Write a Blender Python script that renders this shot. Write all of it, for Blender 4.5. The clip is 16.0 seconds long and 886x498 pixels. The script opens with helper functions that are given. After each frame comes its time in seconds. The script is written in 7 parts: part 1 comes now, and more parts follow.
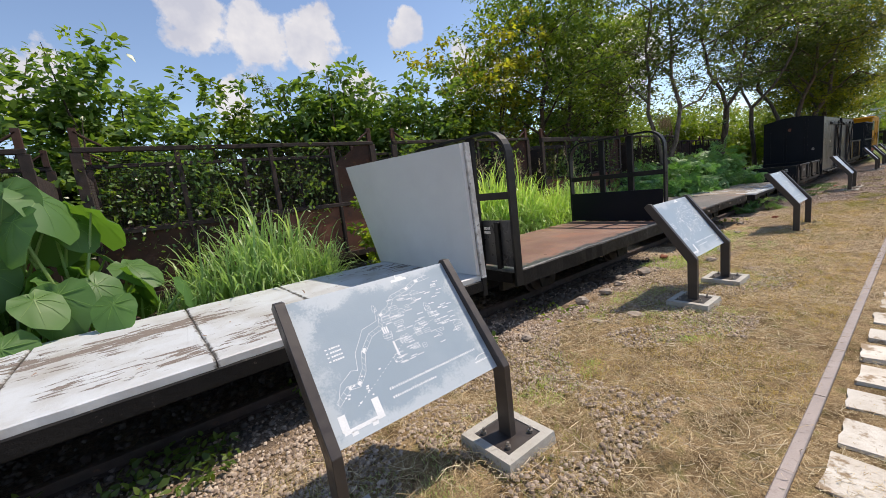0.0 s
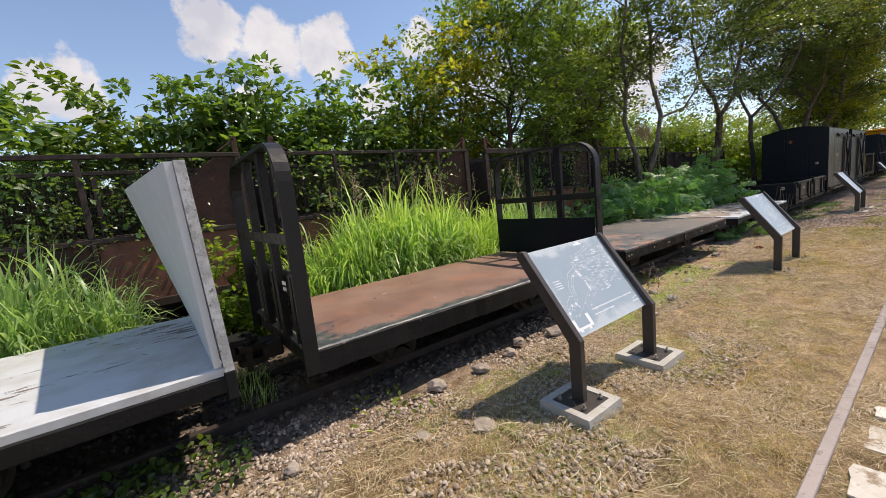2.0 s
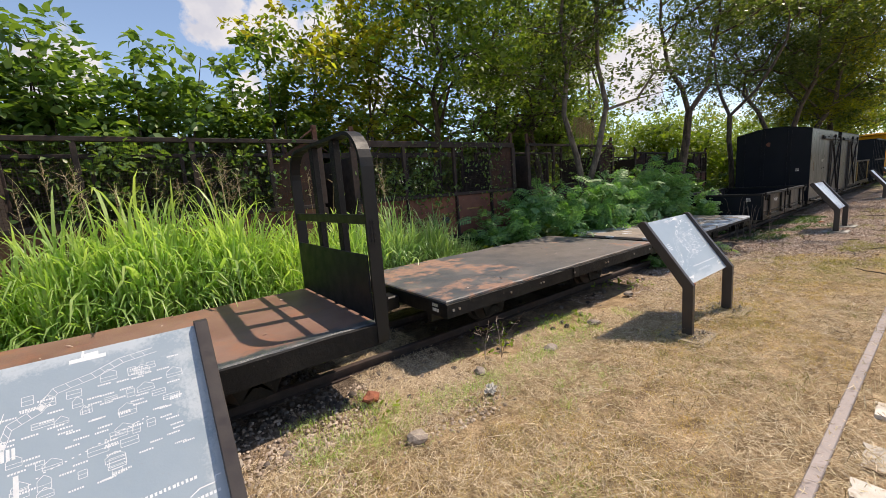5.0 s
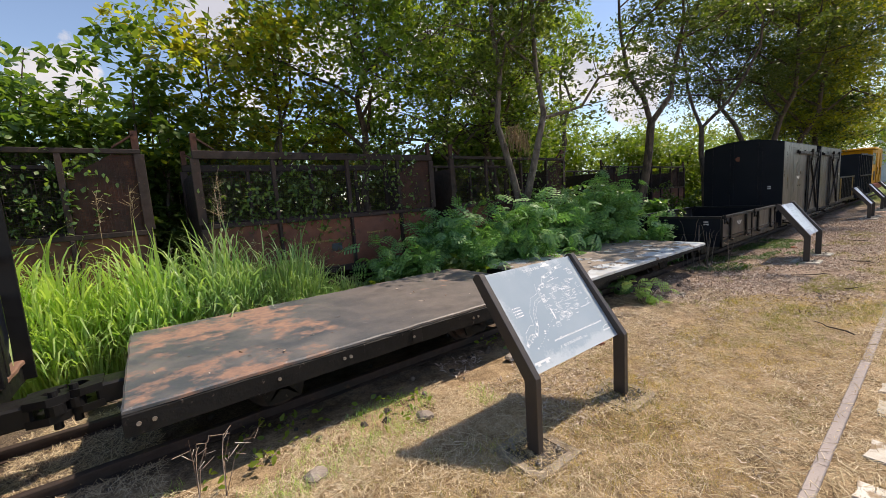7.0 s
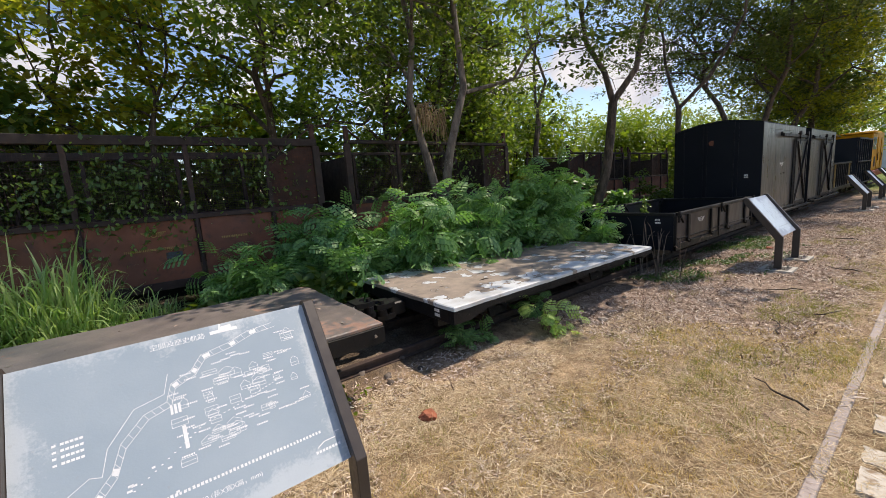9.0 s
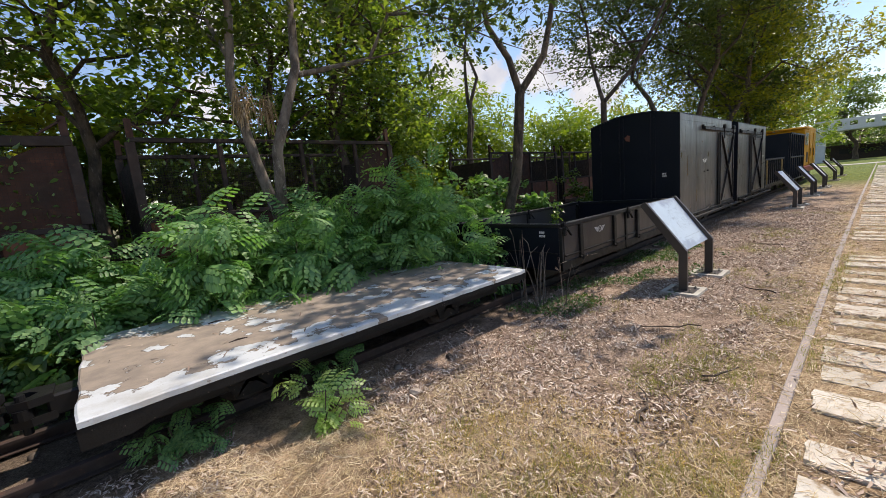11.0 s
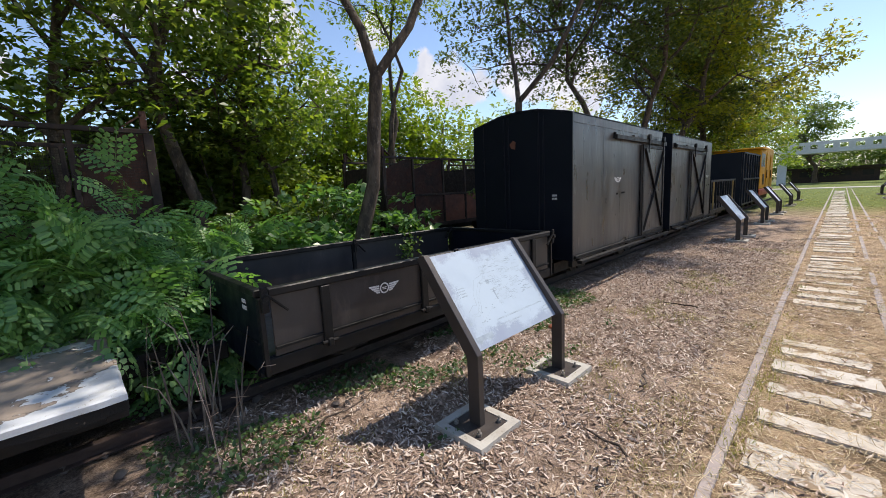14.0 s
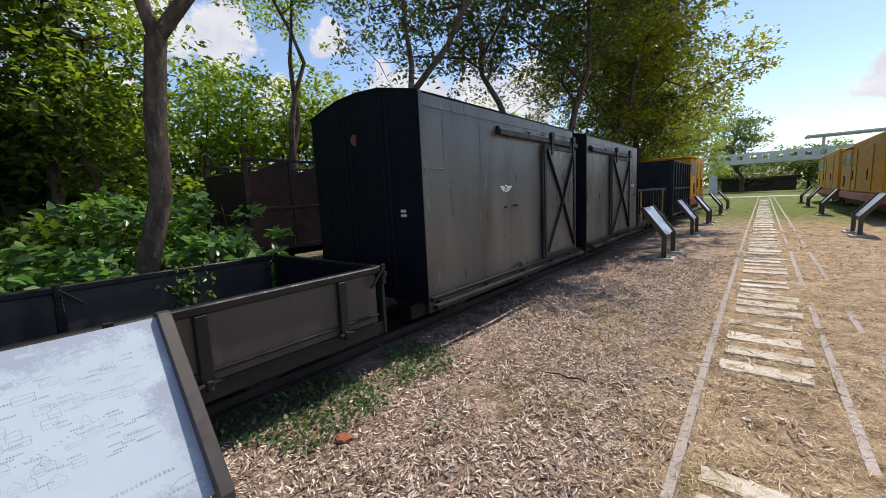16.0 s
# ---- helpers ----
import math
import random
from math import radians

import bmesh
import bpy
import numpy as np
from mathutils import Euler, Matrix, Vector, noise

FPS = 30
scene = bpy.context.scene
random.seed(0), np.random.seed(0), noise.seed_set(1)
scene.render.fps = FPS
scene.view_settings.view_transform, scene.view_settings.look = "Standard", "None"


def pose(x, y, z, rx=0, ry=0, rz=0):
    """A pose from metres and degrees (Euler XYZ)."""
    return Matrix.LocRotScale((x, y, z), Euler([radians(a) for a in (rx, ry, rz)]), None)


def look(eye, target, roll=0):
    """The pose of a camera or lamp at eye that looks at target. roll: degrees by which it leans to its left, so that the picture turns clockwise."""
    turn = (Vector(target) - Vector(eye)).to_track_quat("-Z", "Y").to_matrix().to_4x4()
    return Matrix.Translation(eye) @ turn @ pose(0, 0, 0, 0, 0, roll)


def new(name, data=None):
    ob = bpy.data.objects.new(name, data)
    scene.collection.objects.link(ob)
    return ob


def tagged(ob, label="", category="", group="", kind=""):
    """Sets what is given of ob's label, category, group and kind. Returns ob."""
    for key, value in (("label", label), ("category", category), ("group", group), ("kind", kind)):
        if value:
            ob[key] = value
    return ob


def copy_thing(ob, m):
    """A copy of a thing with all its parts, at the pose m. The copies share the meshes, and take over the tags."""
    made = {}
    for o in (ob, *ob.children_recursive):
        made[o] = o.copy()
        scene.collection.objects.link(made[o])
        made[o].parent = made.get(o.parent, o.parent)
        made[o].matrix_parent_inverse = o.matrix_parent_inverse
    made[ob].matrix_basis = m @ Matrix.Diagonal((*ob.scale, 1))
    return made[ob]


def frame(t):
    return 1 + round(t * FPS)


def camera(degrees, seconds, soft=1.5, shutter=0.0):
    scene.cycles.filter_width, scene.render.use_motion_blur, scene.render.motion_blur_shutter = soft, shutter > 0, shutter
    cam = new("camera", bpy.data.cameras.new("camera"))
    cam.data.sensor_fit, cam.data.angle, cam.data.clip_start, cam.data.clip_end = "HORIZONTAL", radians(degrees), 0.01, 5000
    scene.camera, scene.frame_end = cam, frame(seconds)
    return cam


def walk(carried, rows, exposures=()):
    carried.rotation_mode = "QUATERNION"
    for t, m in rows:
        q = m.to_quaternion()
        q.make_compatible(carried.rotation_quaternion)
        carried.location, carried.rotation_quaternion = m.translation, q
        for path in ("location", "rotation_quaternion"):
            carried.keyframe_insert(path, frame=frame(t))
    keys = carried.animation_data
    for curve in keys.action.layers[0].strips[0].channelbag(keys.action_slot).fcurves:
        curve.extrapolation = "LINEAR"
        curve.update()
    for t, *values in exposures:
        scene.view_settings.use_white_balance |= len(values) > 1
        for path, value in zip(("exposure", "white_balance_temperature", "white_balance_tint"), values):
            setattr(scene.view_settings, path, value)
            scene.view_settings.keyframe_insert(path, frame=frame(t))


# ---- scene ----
cam = camera(97.6, 16.0, 0.6)
METRES, EYE, TILT, LEAN, TURN = 17.442, 1.5, 0.0, 0.0, -37.8
ROWS = [
    (0.0, 0.0, 0.0, 0.0, -1.05, -9.16, 6.55),
    (0.5, 0.0266, 0.0195, -0.0001, -0.67, -8.54, 7.17),
    (1.0, 0.0518, 0.0391, -0.0003, -0.04, -8.23, 6.97),
    (1.5, 0.0772, 0.0601, 0.0004, 0.34, -7.94, 6.4),
    (2.0, 0.1018, 0.0797, 0.0011, 0.41, -7.85, 5.88),
    (2.5, 0.1233, 0.1012, 0.0008, -0.16, -8.01, 5.55),
    (3.0, 0.1489, 0.1205, -0.0002, -0.7, -8.57, 5.36),
    (5.5, 0.2626, 0.2067, 0.001, 0.63, -8.74, 4.14),
    (6.0, 0.2892, 0.2256, 0.0014, 0.29, -8.06, 4.09),
    (6.5, 0.3133, 0.2443, 0.0026, 0.19, -7.53, 3.92),
    (7.0, 0.3364, 0.2637, 0.003, 0.19, -7.22, 3.81),
    (7.5, 0.36, 0.2828, 0.0023, 0.57, -7.39, 3.8),
    (8.0, 0.3831, 0.3027, 0.0026, 0.63, -7.77, 3.84),
    (8.5, 0.4101, 0.3214, 0.0021, 0.74, -8.35, 3.93),
    (9.0, 0.4333, 0.3423, 0.0014, 0.27, -8.9, 4.11),
    (11.5, 0.5592, 0.4402, -0.0033, -4.83, -8.69, 5.17),
    (12.0, 0.5837, 0.4578, -0.0028, -5.13, -8.64, 4.64),
    (12.5, 0.6078, 0.4771, -0.0021, -5.46, -8.69, 4.02),
    (13.0, 0.6339, 0.4953, -0.0019, -5.59, -8.75, 3.53),
    (13.5, 0.6573, 0.516, -0.0022, -6.2, -8.63, 3.11),
    (14.0, 0.6838, 0.5359, -0.002, -6.89, -8.43, 2.77),
    (14.5, 0.7068, 0.5585, -0.0015, -8.78, -8.12, 2.61),
    (15.0, 0.7335, 0.5791, -0.0018, -10.88, -7.72, 2.61),
    (15.5, 0.7562, 0.6005, -0.0026, -12.59, -7.46, 2.63),
    (16.0, 0.7832, 0.6189, -0.0031, -12.95, -7.54, 2.75),
]
walk(cam, [(t, pose(0, 0, EYE, TILT, LEAN, TURN) @ pose(METRES * x, METRES * y, METRES * z, 90 + pitch, roll, yaw)) for t, x, y, z, yaw, pitch, roll in ROWS], [(0.0, 0.25, 6700, 15), (2.0, 0.31, 6900, 16), (5.5, 0.40, 7050, 16), (9.0, 0.37, 6900, 16), (12.5, 0.40, 6650, 15), (14.5, 0.42, 6500, 15), (16.0, 0.34, 6550, 14)])

# ---- world and sun ----
SUN_TO = Vector((0.60, -0.13, 1.0)).normalized()
sun = new("sun", bpy.data.lights.new("sun", "SUN"))
sun.data.energy, sun.data.angle, sun.data.color = 4.1, radians(0.6), (1.0, 0.92, 0.78)
sun.matrix_world = look((30, -8, 60), Vector((30, -8, 60)) - SUN_TO)


class Nodes:
    """Short hand for wiring a node tree."""

    def __init__(self, tree):
        self.t = tree
        tree.nodes.clear()

    def add(self, kind, **values):
        n = self.t.nodes.new(kind)
        for k, v in values.items():
            if k in ("data_type", "operation", "blend_type", "sky_type", "feature", "mode", "vector_type"):
                setattr(n, k, v)
        return n

    def put(self, socket, v):
        if isinstance(v, bpy.types.NodeSocket):
            self.t.links.new(v, socket)
        elif isinstance(v, (tuple, list)) and len(v) == 3 and socket.type == "RGBA":
            socket.default_value = (*v, 1)
        else:
            socket.default_value = v

    def math(self, op, a, b=0.5, clamp=False):
        n = self.add("ShaderNodeMath", operation=op)
        n.use_clamp = clamp
        self.put(n.inputs[0], a), self.put(n.inputs[1], b)
        return n.outputs[0]

    def mix(self, f, a, b, blend="MIX"):
        n = self.add("ShaderNodeMix", data_type="RGBA", blend_type=blend)
        self.put(n.inputs[0], f), self.put(n.inputs[6], a), self.put(n.inputs[7], b)
        return n.outputs[2]

    def noise(self, vec, scale, detail=4.0, rough=0.55, color=False):
        n = self.add("ShaderNodeTexNoise")
        self.put(n.inputs["Vector"], vec)
        n.inputs["Scale"].default_value, n.inputs["Detail"].default_value, n.inputs["Roughness"].default_value = scale, detail, rough
        return n.outputs[1 if color else 0]

    def step(self, v, lo, hi, a=0.0, b=1.0):
        n = self.add("ShaderNodeMapRange")
        for i, x in enumerate((v, lo, hi, a, b)):
            self.put(n.inputs[i], x)
        return n.outputs[0]

    def vmath(self, op, a, b=(0, 0, 0)):
        n = self.add("ShaderNodeVectorMath", operation=op)
        self.put(n.inputs[0], a), self.put(n.inputs[1], b)
        return n.outputs["Value" if op in ("DISTANCE", "LENGTH", "DOT_PRODUCT") else "Vector"]


def make_world():
    w = bpy.data.worlds.new("sky")
    scene.world = w
    w.use_nodes = True
    N = Nodes(w.node_tree)
    sky = N.add("ShaderNodeTexSky", sky_type="NISHITA")
    sky.sun_disc, sky.sun_elevation, sky.sun_rotation = False, math.asin(SUN_TO.z), math.atan2(SUN_TO.x, SUN_TO.y)
    sky.air_density, sky.dust_density, sky.ozone_density = 1.0, 0.2, 1.5
    d = N.add("ShaderNodeTexCoord").outputs["Generated"]
    wob = N.vmath("SCALE", N.vmath("SUBTRACT", N.noise(d, 9.0, 7, 0.6, True), (0.5, 0.5, 0.5)))
    wob.node.inputs["Scale"].default_value = 0.10
    dw = N.vmath("ADD", d, wob)
    cover = None
    # cumulus clouds low over the trees: yaw from +y towards +x, height and radius in degrees
    for yaw, up, r in ((10.5, 21.5, 6), (16.5, 20, 7.5), (23, 19.5, 6.5), (12.5, 12.5, 4.5), (44, 15, 5.5), (36, 21, 3.5), (-5, 15, 6), (48, 14, 7), (56, 15, 6), (64, 13, 8), (29, 14, 5), (24, 21, 5), (100, 9, 5), (109, 12, 6), (130, 25, 12), (-50, 22, 13), (160, 35, 14), (-120, 30, 15), (210, 25, 14)):
        c = (math.sin(radians(yaw)) * math.cos(radians(up)), math.cos(radians(yaw)) * math.cos(radians(up)), math.sin(radians(up)))
        v = N.step(N.vmath("DISTANCE", dw, c), 0.0, radians(r) * 0.84, 1.0, 0.0)
        cover = v if cover is None else N.math("MAXIMUM", cover, v)
    puff = N.math("MULTIPLY", N.math("SUBTRACT", N.noise(d, 17.0, 8, 0.58), 0.5), 1.1)
    mask = N.step(N.math("ADD", cover, puff), 0.26, 0.44)
    shade = N.step(N.noise(d, 11.0, 5), 0.35, 0.65)
    base = N.add("ShaderNodeBackground")
    N.put(base.inputs[0], N.mix(N.math("MULTIPLY", mask, 0.95), sky.outputs[0], N.mix(shade, (3.5, 3.7, 4.2), (5.0, 5.05, 5.1))))
    base.inputs[1].default_value = 0.14
    out = N.add("ShaderNodeOutputWorld")
    N.put(out.inputs[0], base.outputs[0])


make_world()

# ---- materials ----


def coat(name, c1, c2, s1=2.0, t1=(0.4, 0.6), c3=None, s3=30.0, t3=(0.55, 0.7), stretch=(1, 1, 1), rough=0.6, metal=0.0, bump=0.15, bscale=60.0, each=0.0, spec=0.5):
    """A surface of two colours in blotches, a third in fine marks, and grain."""
    m = bpy.data.materials.new(name)
    m.use_nodes = True
    N = Nodes(m.node_tree)
    p = N.vmath("MULTIPLY", N.add("ShaderNodeNewGeometry").outputs["Position"], stretch)
    col = N.mix(N.step(N.noise(p, s1, 6, 0.6), *t1), c1, c2)
    if c3:
        col = N.mix(N.step(N.noise(p, s3, 6, 0.65), *t3), col, c3)
    col = N.mix(N.step(N.noise(p, 150, 3), 0.2, 0.8, 0.0, 0.28), col, N.mix(1.0, col, (0.5, 0.5, 0.5), "MULTIPLY"))
    if each:
        r = N.add("ShaderNodeObjectInfo").outputs["Random"]
        col = N.mix(1.0, col, N.mix(r, (1 - each,) * 3, (1 + each,) * 3), "MULTIPLY")
    b = N.add("ShaderNodeBsdfPrincipled")
    N.put(b.inputs["Base Color"], col)
    N.put(b.inputs["Roughness"], N.step(N.noise(p, s1 * 4, 4), 0.3, 0.7, max(rough - 0.12, 0.05), min(rough + 0.12, 1.0)))
    b.inputs["Metallic"].default_value = metal
    b.inputs["Specular IOR Level"].default_value = spec
    if bump:
        bm = N.add("ShaderNodeBump")
        bm.inputs["Strength"].default_value, bm.inputs["Distance"].default_value = bump, 0.01
        N.put(bm.inputs["Height"], N.math("ADD", N.noise(p, bscale, 6, 0.7), N.noise(p, s1 * 3, 3)))
        N.put(b.inputs["Normal"], bm.outputs[0])
    N.put(N.add("ShaderNodeOutputMaterial").inputs[0], b.outputs[0])
    return m


def leafy(name, a, b, glow=0.5, rough=0.45, tint=(2.0, 1.95, 0.6)):
    """Thin leaves: each leaf its own green, part of the light passing through."""
    m = bpy.data.materials.new(name)
    m.use_nodes = True
    N = Nodes(m.node_tree)
    g = N.add("ShaderNodeNewGeometry")
    r = g.outputs["Random Per Island"]
    col = N.mix(r, a, b)
    col = N.mix(N.step(N.noise(g.outputs["Position"], 0.9, 3), 0.35, 0.65, 0.0, 0.6), col, N.mix(1.0, col, (1.25, 1.1, 0.7), "MULTIPLY"))
    p = N.add("ShaderNodeBsdfPrincipled")
    N.put(p.inputs["Base Color"], col)
    p.inputs["Roughness"].default_value, p.inputs["Specular IOR Level"].default_value = rough, 0.5
    tr = N.add("ShaderNodeBsdfTranslucent")
    N.put(tr.inputs[0], N.mix(1.0, col, tint, "MULTIPLY"))
    mx = N.add("ShaderNodeMixShader")
    mx.inputs[0].default_value = glow
    N.put(mx.inputs[1], p.outputs[0]), N.put(mx.inputs[2], tr.outputs[0])
    N.put(N.add("ShaderNodeOutputMaterial").inputs[0], mx.outputs[0])
    return m


def island(name, a, b, c, rough=0.85):
    """Loose bits, each with its own shade."""
    m = bpy.data.materials.new(name)
    m.use_nodes = True
    N = Nodes(m.node_tree)
    g = N.add("ShaderNodeNewGeometry")
    r = g.outputs["Random Per Island"]
    col = N.mix(N.step(r, 0.5, 1.0), N.mix(N.step(r, 0.0, 0.5), a, b), c)
    col = N.mix(N.step(N.noise(g.outputs["Position"], 60, 3), 0.3, 0.7, 0.0, 0.4), col, N.mix(1.0, col, (0.5, 0.5, 0.5), "MULTIPLY"))
    p = N.add("ShaderNodeBsdfPrincipled")
    N.put(p.inputs["Base Color"], col)
    p.inputs["Roughness"].default_value = rough
    N.put(N.add("ShaderNodeOutputMaterial").inputs[0], p.outputs[0])
    return m


def ground_material():
    m = bpy.data.materials.new("dry_ground")
    m.use_nodes = True
    N = Nodes(m.node_tree)
    pos = N.add("ShaderNodeNewGeometry").outputs["Position"]
    xyz = N.add("ShaderNodeSeparateXYZ")
    N.put(xyz.inputs[0], pos)
    X, Y = xyz.outputs[0], xyz.outputs[1]
    n1, n2, n3 = N.noise(pos, 1.3, 6), N.noise(pos, 9, 6, 0.65), N.noise(pos, 70, 5, 0.7)
    straw = N.mix(N.step(n3, 0.3, 0.7), (0.19, 0.12, 0.062), (0.53, 0.39, 0.215))
    straw = N.mix(N.step(n2, 0.50, 0.70, 0.0, 0.7), straw, (0.21, 0.21, 0.07))
    straw = N.mix(N.step(N.math("ADD", X, N.math("MULTIPLY", N.math("SUBTRACT", n1, 0.5), 4.0)), 4.5, 7.5, 0.0, 0.75), straw, N.mix(N.step(n3, 0.3, 0.7), (0.27, 0.175, 0.10), (0.68, 0.51, 0.32)))
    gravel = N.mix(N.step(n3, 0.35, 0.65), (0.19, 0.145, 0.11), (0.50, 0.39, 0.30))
    # the dark soil colour paints in part of the shade under the wagons
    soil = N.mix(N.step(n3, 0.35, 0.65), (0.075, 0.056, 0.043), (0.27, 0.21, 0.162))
    litter = N.mix(N.step(n3, 0.35, 0.65), (0.20, 0.145, 0.11), (0.56, 0.43, 0.335))
    lawn = N.mix(N.step(n3, 0.3, 0.7), (0.09, 0.13, 0.03), (0.22, 0.27, 0.07))
    wob = N.math("MULTIPLY", N.math("SUBTRACT", n1, 0.5), 5.0)
    f_litter = N.step(N.math("ADD", X, wob), 11.0, 14.5)
    # the grass strip along the rails stays straw-coloured, the rest of the far part is leaf litter
    f_strip = N.step(N.math("ADD", Y, N.math("MULTIPLY", wob, 0.25)), 0.95, 0.4)
    col = N.mix(N.math("MULTIPLY", f_litter, N.math("SUBTRACT", 1.0, N.math("MULTIPLY", f_strip, 0.75))), straw, litter)
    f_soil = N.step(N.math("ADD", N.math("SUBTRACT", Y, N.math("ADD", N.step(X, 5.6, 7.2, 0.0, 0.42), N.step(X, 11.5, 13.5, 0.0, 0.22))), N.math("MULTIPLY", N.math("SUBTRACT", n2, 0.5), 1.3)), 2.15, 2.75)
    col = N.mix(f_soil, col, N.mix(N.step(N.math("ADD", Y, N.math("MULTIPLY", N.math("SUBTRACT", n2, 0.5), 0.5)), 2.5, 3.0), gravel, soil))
    col = N.mix(N.step(N.math("ADD", X, wob), 33.0, 40.0), col, lawn)
    col = N.mix(N.step(Y, 9.0, 13.0), col, (0.20, 0.20, 0.12))
    b = N.add("ShaderNodeBsdfPrincipled")
    N.put(b.inputs["Base Color"], N.mix(1.0, col, N.mix(N.step(N.noise(pos, 4.0, 7, 0.7), 0.36, 0.64), (0.42, 0.39, 0.36), (1.2, 1.2, 1.2)), "MULTIPLY"))
    b.inputs["Roughness"].default_value, b.inputs["Specular IOR Level"].default_value = 0.95, 0.2
    bm = N.add("ShaderNodeBump")
    bm.inputs["Strength"].default_value, bm.inputs["Distance"].default_value = 0.8, 0.03
    N.put(bm.inputs["Height"], N.math("ADD", n3, n2))
    N.put(b.inputs["Normal"], bm.outputs[0])
    N.put(N.add("ShaderNodeOutputMaterial").inputs[0], b.outputs[0])
    return m


def peeling(name, paint, under, grime, amount, stretch, edge=0.03, rough=0.5):
    """Old paint flaking off in ragged patches from what lies below."""
    m = bpy.data.materials.new(name)
    m.use_nodes = True
    N = Nodes(m.node_tree)
    pos = N.add("ShaderNodeNewGeometry").outputs["Position"]
    p = N.vmath("MULTIPLY", pos, stretch)
    big, mid, fine = N.noise(p, 1.1, 3), N.noise(p, 5.5, 8, 0.66), N.noise(pos, 90, 5, 0.7)
    field = N.math("ADD", N.math("MULTIPLY", big, 0.75), N.math("MULTIPLY", mid, 0.55))
    bare = N.step(field, amount, amount + edge)
    top = N.mix(N.step(N.noise(p, 2.3, 5), 0.42, 0.7, 0.0, 0.65), paint, grime)
    low = N.mix(N.step(fine, 0.3, 0.7), under, N.mix(1.0, under, (0.5, 0.48, 0.45), "MULTIPLY"))
    specks = N.step(fine, 0.66, 0.7, 0.0, 0.5)
    b = N.add("ShaderNodeBsdfPrincipled")
    N.put(b.inputs["Base Color"], N.mix(specks, N.mix(bare, top, low), N.mix(1.0, under, (0.6, 0.6, 0.6), "MULTIPLY")))
    N.put(b.inputs["Roughness"], N.step(bare, 0, 1, rough, 0.9))
    bm = N.add("ShaderNodeBump")
    bm.inputs["Strength"].default_value, bm.inputs["Distance"].default_value = 0.5, 0.006
    N.put(bm.inputs["Height"], N.math("SUBTRACT", N.math("MULTIPLY", fine, 0.4), bare))
    N.put(b.inputs["Normal"], bm.outputs[0])
    N.put(N.add("ShaderNodeOutputMaterial").inputs[0], b.outputs[0])
    return m


def split_xyz(N, v):
    n = N.add("ShaderNodeSeparateXYZ")
    N.put(n.inputs[0], v)
    return n.outputs


def finish(N, col, rough, height, strength=0.5, depth=0.006, spec=0.5):
    b = N.add("ShaderNodeBsdfPrincipled")
    N.put(b.inputs["Base Color"], col), N.put(b.inputs["Roughness"], rough)
    b.inputs["Specular IOR Level"].default_value = spec
    bm = N.add("ShaderNodeBump")
    bm.inputs["Strength"].default_value, bm.inputs["Distance"].default_value = strength, depth
    N.put(bm.inputs["Height"], height)
    N.put(b.inputs["Normal"], bm.outputs[0])
    N.put(N.add("ShaderNodeOutputMaterial").inputs[0], b.outputs[0])


def flaked_deck():
    """Grey-white paint, whole along the edge of the plate, flaked off to brown mortar in broad sheets further in."""
    m = bpy.data.materials.new("flaking_grey_paint")
    m.use_nodes = True
    N = Nodes(m.node_tree)
    pos = N.add("ShaderNodeNewGeometry").outputs["Position"]
    X, Y, Z = split_xyz(N, pos)
    big, mid, fine = N.noise(pos, 1.0, 2), N.noise(pos, 4.5, 8, 0.6), N.noise(pos, 90, 5, 0.7)
    inner = N.step(N.math("ABSOLUTE", N.math("SUBTRACT", Y, 3.55)), 0.42, 0.92, 0.06, -0.09)
    field = N.math("ADD", N.math("ADD", N.math("MULTIPLY", big, 0.4), N.math("MULTIPLY", mid, 0.6)), inner)
    bare = N.step(field, 0.508, 0.516)
    rim = N.step(field, 0.500, 0.508)
    paint = N.mix(N.step(N.noise(pos, 3, 6, 0.65), 0.45, 0.65, 0.0, 0.75), (0.56, 0.59, 0.62), (0.38, 0.375, 0.36))
    paint = N.mix(N.step(N.noise(pos, 28, 5, 0.7), 0.62, 0.68, 0.0, 0.7), paint, (0.20, 0.155, 0.12))
    mortar = N.mix(N.step(N.noise(pos, 7, 6), 0.35, 0.65), (0.31, 0.255, 0.205), (0.215, 0.18, 0.15))
    mortar = N.mix(N.step(fine, 0.62, 0.7, 0.0, 0.6), mortar, (0.10, 0.075, 0.06))
    col = N.mix(bare, N.mix(rim, paint, (0.10, 0.075, 0.06)), mortar)
    finish(N, col, N.step(bare, 0, 1, 0.5, 0.9), N.math("SUBTRACT", N.math("MULTIPLY", fine, 0.4), bare), 0.8)
    return m


